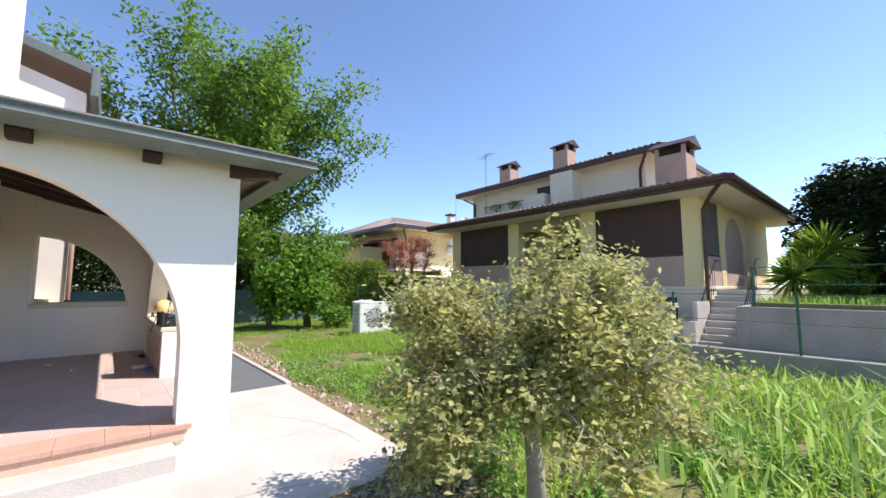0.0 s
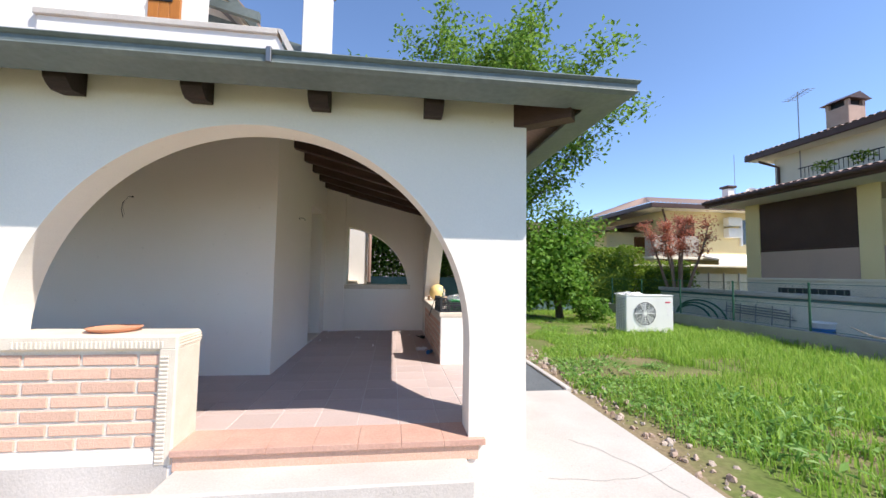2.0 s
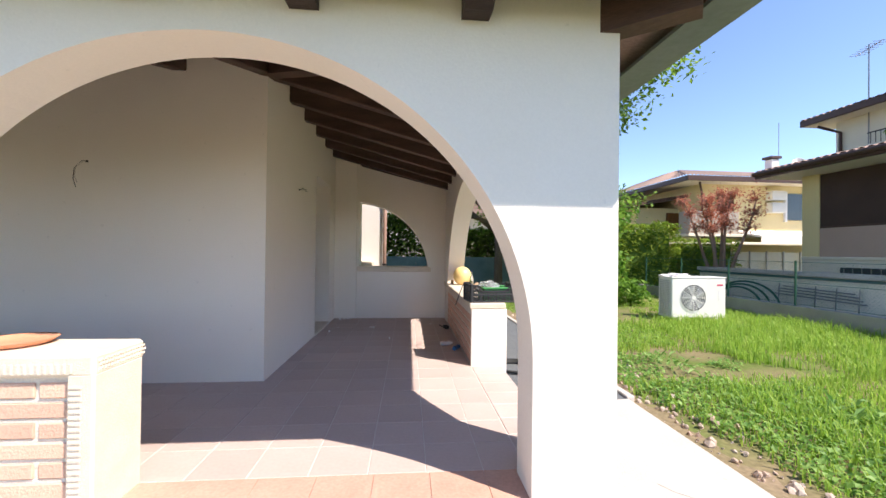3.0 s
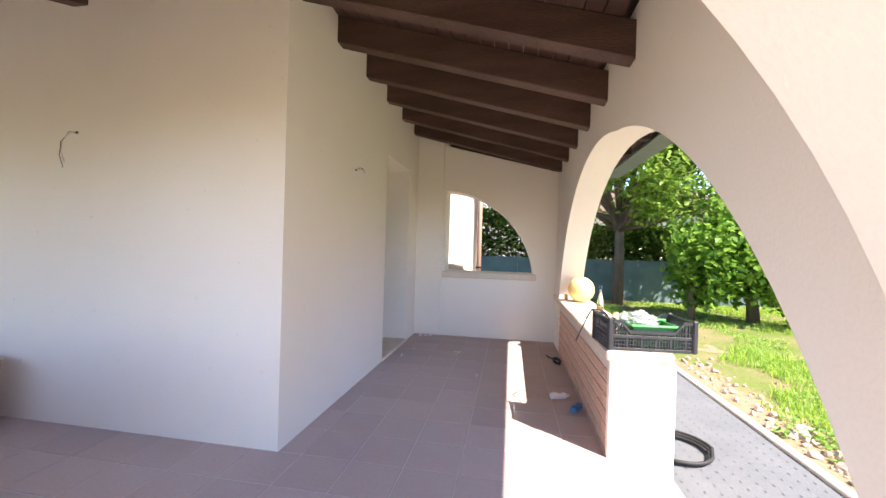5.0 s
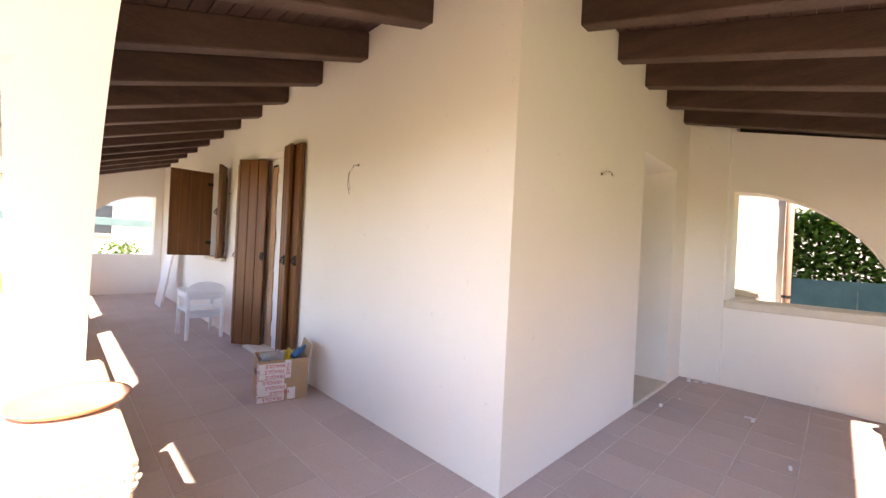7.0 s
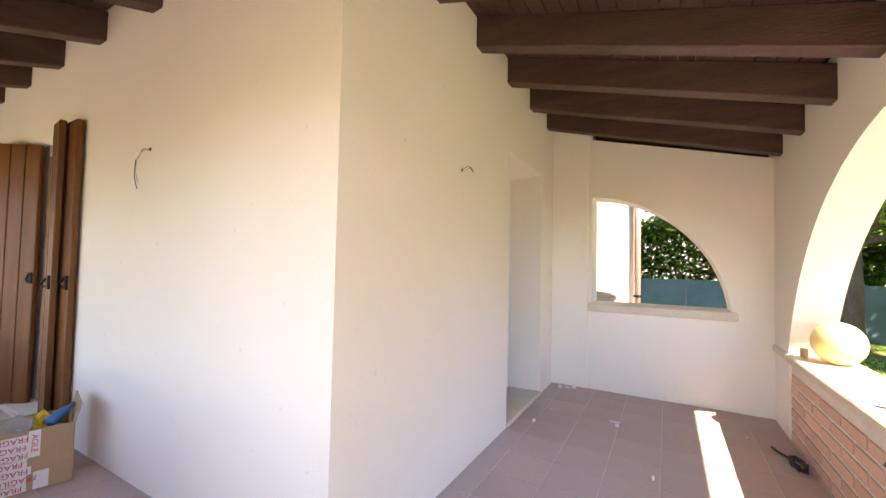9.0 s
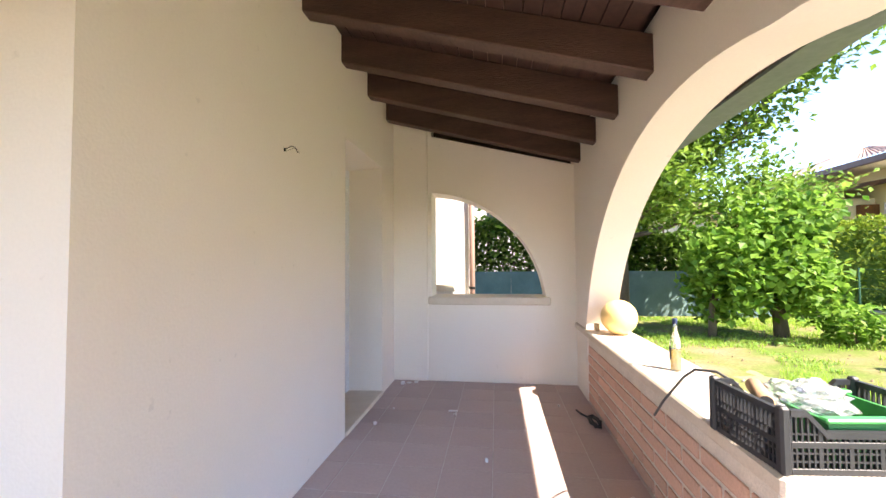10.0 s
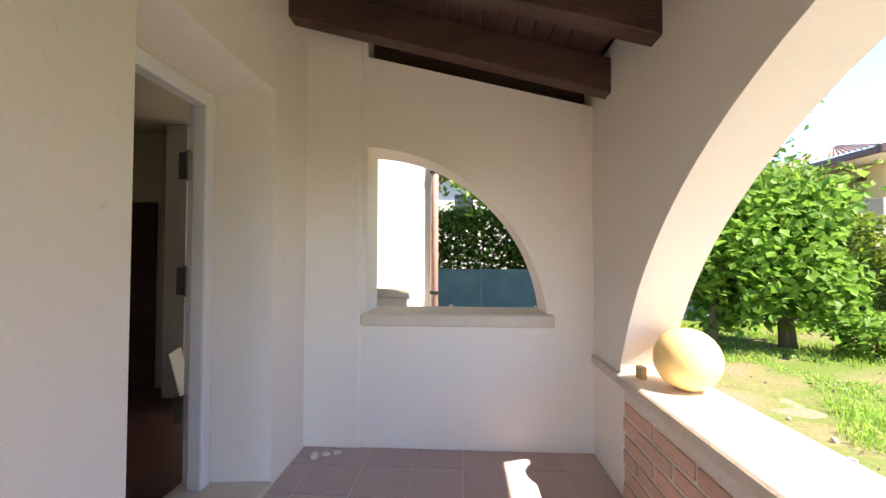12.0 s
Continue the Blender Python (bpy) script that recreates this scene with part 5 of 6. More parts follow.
# lawn, weeds and tall grass
def blades(name, label, places, height, width, mat, seed, lean=0.35, stuff=True, bend=0.4):
    r = np.random.RandomState(seed)
    p = np.asarray(places, float)
    n = len(p)
    a = r.rand(n) * math.tau
    h = (height * (0.5 + r.rand(n)))[:, None]
    d = np.stack([np.cos(a), np.sin(a), 0 * a], 1)
    s = np.stack([-np.sin(a), np.cos(a), 0 * a], 1) * width
    ln = (lean * r.rand(n))[:, None]
    mid = p + d * h * ln * 0.45 + (0, 0, 1) * h * 0.6
    tip = p + d * h * (ln + bend * r.rand(n)[:, None]) + (0, 0, 1) * h * (1 - 0.5 * ln)
    v = np.stack([p - s, p + s, mid + s * 0.8, mid - s * 0.8, tip], 1).reshape(-1, 3)
    i = (np.arange(n) * 5)[:, None]
    f = (i + (0, 1, 2, 3)).tolist() + (i + (3, 2, 4)).tolist()
    ob = raw(name, v.tolist(), f, mat)
    return tagged(ob, label, "grass", kind="stuff")


def field(n, seed, x0, x1, y0, y1, bare):
    r = np.random.RandomState(seed)
    out = []
    while len(out) < n:
        x, y = x0 + (x1 - x0) * r.rand(), y0 + (y1 - y0) * r.rand()
        k = noise.noise((x * 0.55, y * 0.55, 1.7)) + 0.5 * noise.noise((x * 1.7, y * 1.7, 4.0))
        if k > bare(x, y):
            out.append((x, y, GLOW - 0.02))
    return out


def bare_front(x, y):
    return -0.9 + 1.7 * max(0.0, 1 - (x - 2.5) / 0.85) + (0.8 if y > 8.0 and x < 6.4 else 0.0) + (0.55 if y > 13 else 0)


blades("lawn_grass", "short bright green lawn grass", field(34000, 61, 2.55, 10.0, 2.6, 19.6, bare_front), 0.13, 0.007, LEAF_GRASS, 62)
blades("lawn_grass", "longer bright green lawn grass", field(14000, 63, 3.6, 10.0, 4.5, 12.5, lambda x, y: -0.3 + (1.2 if y > 7.5 and x < 5.3 else 0)), 0.22, 0.007, LEAF_GRASS, 64)
blades("lawn_grass", "short bright green lawn grass", field(9000, 65, -6, 3.0, 14.5, 20.0, lambda x, y: -0.1), 0.14, 0.008, LEAF_GRASS, 66)
r = np.random.RandomState(67)
cl = np.array(field(9000, 68, 2.6, 6.2, 1.0, 9.2, lambda x, y: -0.35 + 1.3 * max(0.0, 1 - (x - 2.45) / 0.75) + (0.5 if x > 5 else 0)))
cl[:, 2] += 0.02 + 0.11 * r.rand(len(cl))
tagged(leaf_cloud("clover", cl, 0.055, LEAF_CLOVER, None, 69, aspect=0.8, up=1.5), "low broad-leaved weeds along the paving", "weeds", kind="stuff")
for k, (x, y, s) in enumerate(((4.2, 5.6, 0.17), (4.9, 6.0, 0.15), (4.5, 6.5, 0.14), (3.6, 4.9, 0.13), (5.4, 5.3, 0.15), (6.0, 6.6, 0.14), (3.9, 8.4, 0.12))):
    wd = thing("weed", "broad-leaved green weed in the lawn", "weed", (x, y, GLOW), k * 50, "broad-leaved weeds")
    rs = np.random.RandomState(80 + k)
    q = rs.normal(size=(46, 3)) * (0.16, 0.16, 0.05) + (0, 0, 0.12)
    leaf_cloud("leaves", np.c_[q[:, :2], np.abs(q[:, 2])], s, LEAF_CLOVER, wd, 90 + k, aspect=0.35, up=1.0)
r = np.random.RandomState(71)
tp = np.stack([3.2 + 5.0 * r.rand(560), -1.6 + 3.4 * r.rand(560), np.full(560, GLOW - 0.02)], 1)
tp = tp[(tp[:, 0] - 3.2) * 0.55 + 1.55 - tp[:, 1] > 0]
tp = tp[np.array([noise.noise((a * 1.1, b * 1.1, 9)) > -0.2 for a, b, _ in tp])]
blades("tall_grass", "tall pale green reed-like grass", tp, 0.56, 0.024, LEAF_TALL, 72, 0.5, bend=0.55)
tp = field(7000, 73, 2.6, 9.9, -2.5, 3.2, lambda x, y: -0.4)
blades("rough_grass", "rough green grass and weeds", tp, 0.26, 0.010, LEAF_GRASS, 74, 0.6)
cl = np.array(field(5200, 70, 2.3, 5.4, 0.3, 3.6, lambda x, y: -0.2))
cl[:, 2] += 0.02 + 0.16 * np.random.RandomState(70).rand(len(cl))
tagged(leaf_cloud("clover", cl, 0.06, LEAF_CLOVER, None, 71, aspect=0.75, up=1.2), "low broad-leaved weeds round the bush", "weeds", kind="stuff")
r = np.random.RandomState(75)
lit = np.array(field(5200, 76, 1.6, 4.2, 0.2, 3.6, lambda x, y: -0.4)) + (0, 0, 0.03)
tagged(leaf_cloud("leaf_litter", lit, 0.06, LEAF_DRY, None, 77, up=2), "dry fallen leaves under the bush", "litter", kind="stuff")
r = random.Random(15)
rub = bmesh.new()
for k in range(520):
    y = r.uniform(2.7, 13.5)
    x = 2.53 + abs(r.gauss(0, 0.27)) + (0.15 if y > 7.5 else 0)
    s = (0.008 + 0.042 * r.random() ** 2.2) * (1.5 if 8 < y < 9.5 else 1)
    m = Matrix.LocRotScale((x, y, GLOW + s * 0.4), Euler((r.random() * 3, r.random() * 3, r.random() * 3)), (s, s * r.uniform(0.6, 1.2), s * r.uniform(0.5, 0.9)))
    bmesh.ops.create_icosphere(rub, subdivisions=1, radius=1, matrix=m)
for v in rub.verts:
    v.co += Vector((r.uniform(-1, 1), r.uniform(-1, 1), r.uniform(-1, 1))) * 0.008
tagged(part("rubble", rub, RUBBLE), "broken stones and brick bits along the paving edge", "rubble", kind="stuff")
structure(raw("soil_strip", [(2.43 + (0 if i % 2 == 0 else 0.72 + 0.3 * noise.noise((i * 0.37, 2, 0)) + (0.9 if i > 34 else 0) + (0.12 if i % 4 == 1 else 0)), 2.6 + 0.32 * (i // 2), GLOW + 0.016 - (0.0 if i % 2 == 0 else 0.05)) for i in range(106)],
    [(2 * i, 2 * i + 1, 2 * i + 3, 2 * i + 2) for i in range(52)], SOIL), "strip of dry bare soil beside the paving", "soil")
blades("lawn_grass", "thin short grass over bare earth", field(15000, 165, 2.9, 10.0, 7.8, 19.8, lambda x, y: 0.02), 0.10, 0.006, LEAF_GRASS, 166, 0.6)
tagged(leaf_cloud("clover", np.array(field(5200, 167, 2.9, 9.9, 8.0, 19.6, lambda x, y: 0.1)) + (0, 0, 0.05), 0.06, LEAF_CLOVER, None, 168, aspect=0.8, up=1.5), "low broad-leaved weeds in the worn lawn", "weeds", kind="stuff")
r = np.random.RandomState(169)
cv, cf = [], []
for x, y, _ in field(900, 170, 2.7, 9.5, 7.5, 19.0, lambda x, y: -0.6):
    k = 0.012 + 0.035 * r.rand() ** 3
    i, turn = len(cv), r.rand() * 6
    ring = [(x + k * (0.7 + 0.6 * r.rand()) * math.cos(turn + q * 1.257), y + k * (0.7 + 0.6 * r.rand()) * math.sin(turn + q * 1.257), GLOW - 0.02 + 0.05 * noise.noise((x * 0.6, y * 0.6, 3))) for q in range(5)]
    cv += ring + [(x + 0.2 * k, y, ring[0][2] + k * (0.8 + 0.5 * r.rand()) + 0.015)]
    cf += [(i + q, i + (q + 1) % 5, i + 5) for q in range(5)]
tagged(raw("earth_clods", cv, cf, SOIL), "small clods of dry earth in the worn lawn", "soil", kind="stuff")

# ---------------------------------------------------------------- air conditioner outside
AC_WHITE = material("white enamelled metal", (0.78, 0.77, 0.73), 0.4, second=(0.72, 0.71, 0.67), scale=3, fine=30, bump=0.03, grain=0.02, spec=0.5)
ac = thing("air_conditioner", "white outdoor air conditioner unit standing on the grass", "air conditioner", (7.45, 12.5, GLOW))
AW, AD, AH = 1.50, 0.55, 1.04
part("casing", box(-AW / 2, AW / 2, 0, AD, 0.09, 0.09 + AH, 0.025, seg=2), AC_WHITE, ac)
part("top_lid", box(-AW / 2 - 0.012, AW / 2 + 0.012, -0.012, AD + 0.012, 0.09 + AH, 0.12 + AH, 0.01), AC_WHITE, ac)
# solid dark disc, the shade behind the grille put into its colour
part("fan_shade_disc", tube([(-0.16, -0.004, 0.62), (-0.16, 0.02, 0.62)], 0.345, 40), material("dark fan shadow", (0.10, 0.11, 0.12), 0.6, scale=4, fine=30), ac)
for k in range(7):
    rad = 0.05 + k * 0.049
    ring = [(-0.16 + rad * math.cos(i * math.tau / 36), -0.02, 0.62 + rad * math.sin(i * math.tau / 36)) for i in range(37)]
    part("grille_ring", tube(ring, 0.006, 5), AC_WHITE, ac)
for k in range(12):
    a = k * math.tau / 12
    part("grille_rib", tube([(-0.16 + 0.06 * math.cos(a), -0.022, 0.62 + 0.06 * math.sin(a)), (-0.16 + 0.35 * math.cos(a), -0.022, 0.62 + 0.35 * math.sin(a))], 0.007, 5), AC_WHITE, ac)
part("hub", tube([(-0.16, -0.03, 0.62), (-0.16, -0.012, 0.62)], 0.06, 20), AC_WHITE, ac)
for k in range(5):
    a0 = k * math.tau / 5
    vs = [(-0.16 + rr_ * math.cos(a0 + t), yy, 0.62 + rr_ * math.sin(a0 + t)) for rr_, t, yy in ((0.06, 0, 0.012), (0.32, 0.15, 0.004), (0.32, 0.85, -0.002), (0.06, 0.6, 0.004))]
    part("fan_blade", prism([(v[0], v[2]) for v in vs], "y", -0.010, -0.004), material("grey fan plastic", (0.34, 0.35, 0.36), 0.5, bump=0) if k == 0 else bpy.data.materials["grey fan plastic"], ac)
part("badge", box(0.50, 0.66, -0.006, 0.005, 0.93, 0.97), RED, ac, "small red badge")
part("label", box(0.54, 0.64, -0.005, 0.005, 0.55, 0.80), PAPER, ac)
for k in range(20):
    z = 0.17 + k * 0.046
    part("coil_fin", box(-AW / 2 - 0.012, -AW / 2 + 0.01, 0.05, AD - 0.05, z, z + 0.016), METAL, ac)
for k in range(5):
    y = 0.06 + k * 0.105
    part("coil_fin", box(-AW / 2 - 0.016, -AW / 2 + 0.01, y, y + 0.015, 0.15, 1.1), AC_WHITE, ac)
for x in (-0.5, 0.5):
    part("foot", box(x - 0.09, x + 0.09, -0.05, AD + 0.05, -0.03, 0.092, 0.01), AC_WHITE, ac)
cov = thing("plastic_cover", "crumpled white plastic sheet on the air conditioner", "sheet", (7.03, 12.8, GLOW + 0.12 + AH))
part("sheet", crumple(21, (0.36, 0.26, 0.07), 4, 0.5), PAPER, cov)

# ---------------------------------------------------------------- boundary fence
FX = 10.1
GREENWIRE = material("green coated wire", (0.03, 0.10, 0.06), 0.5, second=(0.04, 0.13, 0.08), scale=4, fine=30)
fb = structure(part("fence_wall", box(FX - 0.1, FX + 0.1, -8, 19.4, GLOW - 0.1, 0.05, 0.012), GREYCON), "low grey concrete wall under the wire fence", "wall")
fence = thing("fence", "green wire mesh fence with green posts", "fence", (FX, 0, 0))
for k in range(12):
    y = 18.95 - 2.18 * k
    part("post", tube([(0, y, 0.0), (0, y, 1.24)], 0.026, 8), GREENWIRE, fence)
for z in (0.10, 0.65, 1.20):
    part("tension_wire", tube([(0, -5.2, z), (0, 18.95, z)], 0.006, 4), GREENWIRE, fence)
mv, mf = [], []
step, th = 0.085, 0.0015
for sgn in (1, -1):
    y = -6.4
    while y < 20:
        a, b = (y, 0.08), (y + sgn * 1.13, 1.21)
        lo, hi = -5.2, 18.95
        if lo <= min(a[0], b[0]) and max(a[0], b[0]) <= hi:
            i = len(mv)
            mv += [(0.004 * sgn, a[0] - th, a[1]), (0.004 * sgn, a[0] + th, a[1]), (0.004 * sgn, b[0] + th, b[1]), (0.004 * sgn, b[0] - th, b[1])]
            mf.append((i, i + 1, i + 2, i + 3))
        y += step
tagged(raw("wire_mesh", mv, mf, GREENWIRE, fence), kind="stuff")


# ---------------------------------------------------------------- the houses around
YELLOW = material("pale yellow render", (0.78, 0.66, 0.38), 0.9, second=(0.73, 0.61, 0.34), scale=1.2, fine=40, bump=0.1, grain=0.03)
CREAM = material("cream render", (0.78, 0.72, 0.60), 0.9, second=(0.72, 0.66, 0.54), scale=1.2, fine=40, bump=0.1, grain=0.03)
PINK = material("pinkish brown render", (0.50, 0.37, 0.31), 0.9, second=(0.45, 0.33, 0.28), scale=1.2, fine=40, bump=0.1, grain=0.03)
SCREEN = material("dark brown blind", (0.055, 0.030, 0.026), 0.55, second=(0.07, 0.04, 0.034), scale=2, fine=50, bump=0.1)
FASCIA = material("dark brown metal edge", (0.075, 0.040, 0.032), 0.45, second=(0.09, 0.05, 0.04), scale=3, fine=30)
CHIM = material("pinkish chimney brick", (0.50, 0.36, 0.29), 0.9, second=(0.44, 0.31, 0.25), scale=3, fine=30, bump=0.3)
WGLASS = bpy.data.materials["dark window glass"]


def tiled_slope(name, corners, mat, parent, pitch=0.24):
    """A roof slope of round tile rows running from the lower edge (first two corners) to the upper edge (last two)."""
    a, b, c, d = [Vector(p) for p in corners]
    n = max(2, int((b - a).length / pitch))
    nrm = (b - a).cross(d - a).normalized()
    if nrm.z < 0:
        nrm = -nrm
    v, f = [], []
    m = 6
    for i in range(n * m + 1):
        u = i / (n * m)
        h = 0.055 * abs(math.sin(math.pi * i / m))
        for k in range(9):
            w = k / 8
            lo, hi = a.lerp(b, u), d.lerp(c, u)
            v.append(tuple(lo.lerp(hi, w) + nrm * (h + (0.02 if k % 2 else 0.0))))
    for i in range(n * m):
        for k in range(8):
            q = i * 9 + k
            f.append((q, q + 9, q + 10, q + 1))
    return raw(name, v, f, mat, parent)


def chimney(host, x, y, z, w, h):
    c = part("chimney", box(x - w / 2, x + w / 2, y - w / 2, y + w / 2, z, z + h, 0.02), CHIM, host)
    part("chimney_collar", box(x - w * 0.36, x + w * 0.36, y - w * 0.36, y + w * 0.36, z + h, z + h + w * 0.28), BLACKIRON, c)
    for sx in (-1, 1):
        for sy in (-1, 1):
            part("chimney_pier", box(x + sx * w * 0.42 - 0.06, x + sx * w * 0.42 + 0.06, y + sy * w * 0.42 - 0.06, y + sy * w * 0.42 + 0.06, z + h, z + h + w * 0.28), CHIM, c)
    part("chimney_roof", prism([(x - w * 0.66, z + h + w * 0.28), (x + w * 0.66, z + h + w * 0.28), (x, z + h + w * 0.62)], "y", y - w * 0.66, y + w * 0.66), FASCIA, c)
    return c


# the large neighbouring house with a raised ground floor
nb = thing("neighbour_house", "pale yellow two-storey house with brown blinds and tiled roofs", "house")
X0, Y0, Y1, XB = 14.2, 4.2, 16.0, 24.0
BZ, EZ2 = 1.25, 4.25
part("base", box(X0, XB, Y0, Y1, GLOW - 0.1, BZ), CREAM, nb)
part("back_wall", box(X0 + 2.2, XB, Y0 + 2.2, Y1, BZ, 5.4), YELLOW, nb)
part("floor_band", box(X0 - 0.04, XB, Y0 - 0.04, Y1, BZ, BZ + 0.10, 0.01), CREAM, nb)
for y0, y1 in ((4.2, 4.75), (7.75, 8.4), (11.5, 12.1), (15.4, 16.0)):
    part("pillar", box(X0, X0 + 0.5, y0, y1, BZ + 0.1, EZ2 + 0.05, 0.01), YELLOW, nb)
for x0, x1 in ((16.2, 16.7), (19.6, 20.2)):
    part("pillar", box(x0, x1, Y0, Y0 + 0.5, BZ + 0.1, EZ2 + 0.05, 0.01), YELLOW, nb)
for y0, y1 in ((4.75, 7.75), (8.4, 11.5), (12.1, 15.4)):
    part("parapet", box(X0 + 0.02, X0 + 0.2, y0, y1, BZ + 0.1, 2.35, 0.01), PINK, nb)
part("parapet", box(X0 + 0.5, 16.2, Y0 + 0.02, Y0 + 0.2, BZ + 0.1, 2.35, 0.01), PINK, nb)
for y0, y1 in ((4.76, 7.74), (12.11, 15.39)):
    bl = part("blind", box(X0 + 0.03, X0 + 0.07, y0, y1, 2.36, 4.22, 0.004), SCREEN, nb, "dark brown closed blind")
    part("blind_bar", box(X0 + 0.01, X0 + 0.09, y0, y1, 2.34, 2.40, 0.008), FASCIA, bl)
part("blind", box(X0 + 0.52, 16.19, Y0 + 0.05, Y0 + 0.08, 2.40, 4.2, 0.004), material("grey slatted blind", (0.12, 0.11, 0.11), 0.6, scale=2, fine=30), nb, "grey slatted blind")
# half raised blind and arched window in the middle bay
part("blind", box(X0 + 0.03, X0 + 0.07, 8.41, 11.49, 3.75, 4.22, 0.004), material("tan slatted blind", (0.30, 0.24, 0.15), 0.7, scale=2, fine=60), nb, "tan half-raised blind")
arch_o = [(8.9, 1.4), (11.1, 1.4), (11.1, 2.5)] + [(10.0 + 1.1 * math.cos(a), 2.5 + 1.1 * math.sin(a)) for a in [math.pi * i / 14 for i in range(1, 14)]] + [(8.9, 2.5)]
aw = part("window", prism(arch_o, "x", X0 + 2.12, X0 + 2.19), WGLASS, nb, "dark arched window")
part("window_frame", box(X0 + 2.08, X0 + 2.14, 9.96, 10.04, 1.4, 3.5), FASCIA, aw)
part("window_frame", box(X0 + 2.08, X0 + 2.14, 8.9, 11.1, 2.44, 2.52), FASCIA, aw)
arch_o = [(17.0, 1.35), (19.3, 1.35), (19.3, 2.8)] + [(18.15 + 1.15 * math.cos(a), 2.8 + 1.15 * math.sin(a)) for a in [math.pi * i / 14 for i in range(1, 14)]] + [(17.0, 2.8)]
part("south_wall", box(16.7, XB, Y0 + 0.06, Y0 + 0.36, BZ + 0.1, EZ2, 0.01), YELLOW, nb)
# no recess: the arch's shade is a flat face in the PINK colour
part("south_arch_shade", prism(arch_o, "y", Y0 + 0.05, Y0 + 0.07), PINK, nb)
# the wall is closed; dark panels behind the bars stand for shaded openings
for y0 in (5.0, 8.7, 12.4):
    lat = part("cellar_grille", box(X0 - 0.03, X0 + 0.02, y0, y0 + 2.3, -0.1, 1.0), material("painted cellar shade", (0.05, 0.055, 0.06), 0.7, scale=2, fine=30) if y0 == 5.0 else bpy.data.materials["painted cellar shade"], nb)
    for k in range(9):
        part("grille_bar", tube([(X0 - 0.045, y0 + 0.13 + k * 0.255, -0.1), (X0 - 0.045, y0 + 0.13 + k * 0.255, 1.0)], 0.014, 5), METAL, lat)
# lower roof
LX, LY = 13.0, 3.1
part("soffit", prism([(LX + 0.1, LY + 0.1), (XB + 1, LY + 0.1), (XB + 1, Y1 + 0.6), (LX + 0.1, Y1 + 0.6)], "z", EZ2, EZ2 + 0.05), CREAM, nb)
part("fascia", box(LX - 0.03, LX + 0.10, LY - 0.03, Y1 + 0.7, EZ2, EZ2 + 0.26, 0.02), FASCIA, nb)
part("fascia", box(LX + 0.101, XB + 1, LY - 0.03, LY + 0.10, EZ2, EZ2 + 0.26, 0.02), FASCIA, nb)
part("gutter", tube([(LX - 0.07, LY - 0.07, EZ2 + 0.17), (LX - 0.07, Y1 + 0.7, EZ2 + 0.17)], 0.085, 8), FASCIA, nb)
part("gutter", tube([(LX - 0.07, LY - 0.07, EZ2 + 0.17), (XB + 1, LY - 0.07, EZ2 + 0.17)], 0.085, 8), FASCIA, nb)
tiled_slope("roof_tiles", ((LX, LY, EZ2 + 0.26), (LX, Y1 + 0.7, EZ2 + 0.26), (17.0, Y1 + 0.7, 5.35), (17.0, LY + 4, 5.35)), ROOFTILE, nb)
tiled_slope("roof_tiles", ((LX, LY, EZ2 + 0.26), (XB + 1, LY, EZ2 + 0.26), (XB + 1, LY + 4, 5.35), (17.0, LY + 4, 5.35)), ROOFTILE, nb)
# upper storey
UX, UY0, UY1, UZ = 17.0, 6.9, 17.2, 6.75
part("upper_wall", box(UX, XB, UY0, UY1, 4.6, UZ), CREAM, nb)
part("upper_soffit", box(UX - 0.75, XB + 0.8, UY0 - 0.9, UY1 + 0.7, UZ, UZ + 0.07), CREAM, nb)
part("upper_fascia", box(UX - 0.8, UX - 0.68, UY0 - 0.95, UY1 + 0.75, UZ, UZ + 0.25, 0.02), FASCIA, nb)
part("upper_fascia", box(UX - 0.679, XB + 0.8, UY0 - 0.95, UY0 - 0.83, UZ, UZ + 0.25, 0.02), FASCIA, nb)
tiled_slope("upper_roof_tiles", ((UX - 0.78, UY0 - 0.95, UZ + 0.25), (UX - 0.78, UY1 + 0.75, UZ + 0.25), (XB - 3, UY1 + 0.75, 8.0), (XB - 3, UY0 - 0.95, 8.0)), ROOFTILE, nb)
part("upper_window", box(UX - 0.02, UX + 0.05, 11.2, 12.4, 5.2, 6.5, 0.01), WGLASS, nb)
part("projecting_wall", box(UX - 0.9, UX, 9.8, 11.0, 4.9, UZ), CREAM, nb)
bal = part("balcony", box(UX - 1.0, UX - 0.85, 12.6, 15.4, 4.9, 5.35, 0.01), CREAM, nb)
for k in range(18):
    part("baluster", tube([(UX - 0.93, 12.75 + k * 0.15, 5.35), (UX - 0.93, 12.75 + k * 0.15, 5.75)], 0.012, 5), BLACKIRON, bal)
part("handrail", tube([(UX - 0.93, 12.6, 5.76), (UX - 0.93, 15.4, 5.76)], 0.022, 6), BLACKIRON, bal)
part("balcony_block", box(UX - 1.05, UX - 0.5, 11.3, 12.5, 4.9, 5.9, 0.01), CREAM, nb)
for k in range(2):
    leaf_cloud("balcony_flowers", blob_leaves(160, 110 + k, (UX - 1.0, 13.2 + k * 1.2, 5.62), (0.2, 0.4, 0.2), 0.7, 0.4), 0.12, LEAF_LAUREL, bal, 111)
chimney(nb, 17.6, 11.1, 7.1, 0.85, 1.15)
chimney(nb, 17.6, 14.8, 7.0, 0.80, 1.1)
chimney(nb, 15.0, 5.1, 4.9, 1.0, 1.0)
part("vent", tube([(18.0, 8.9, 7.1), (18.0, 8.9, 7.75)], 0.12, 8), BLACKIRON, nb)
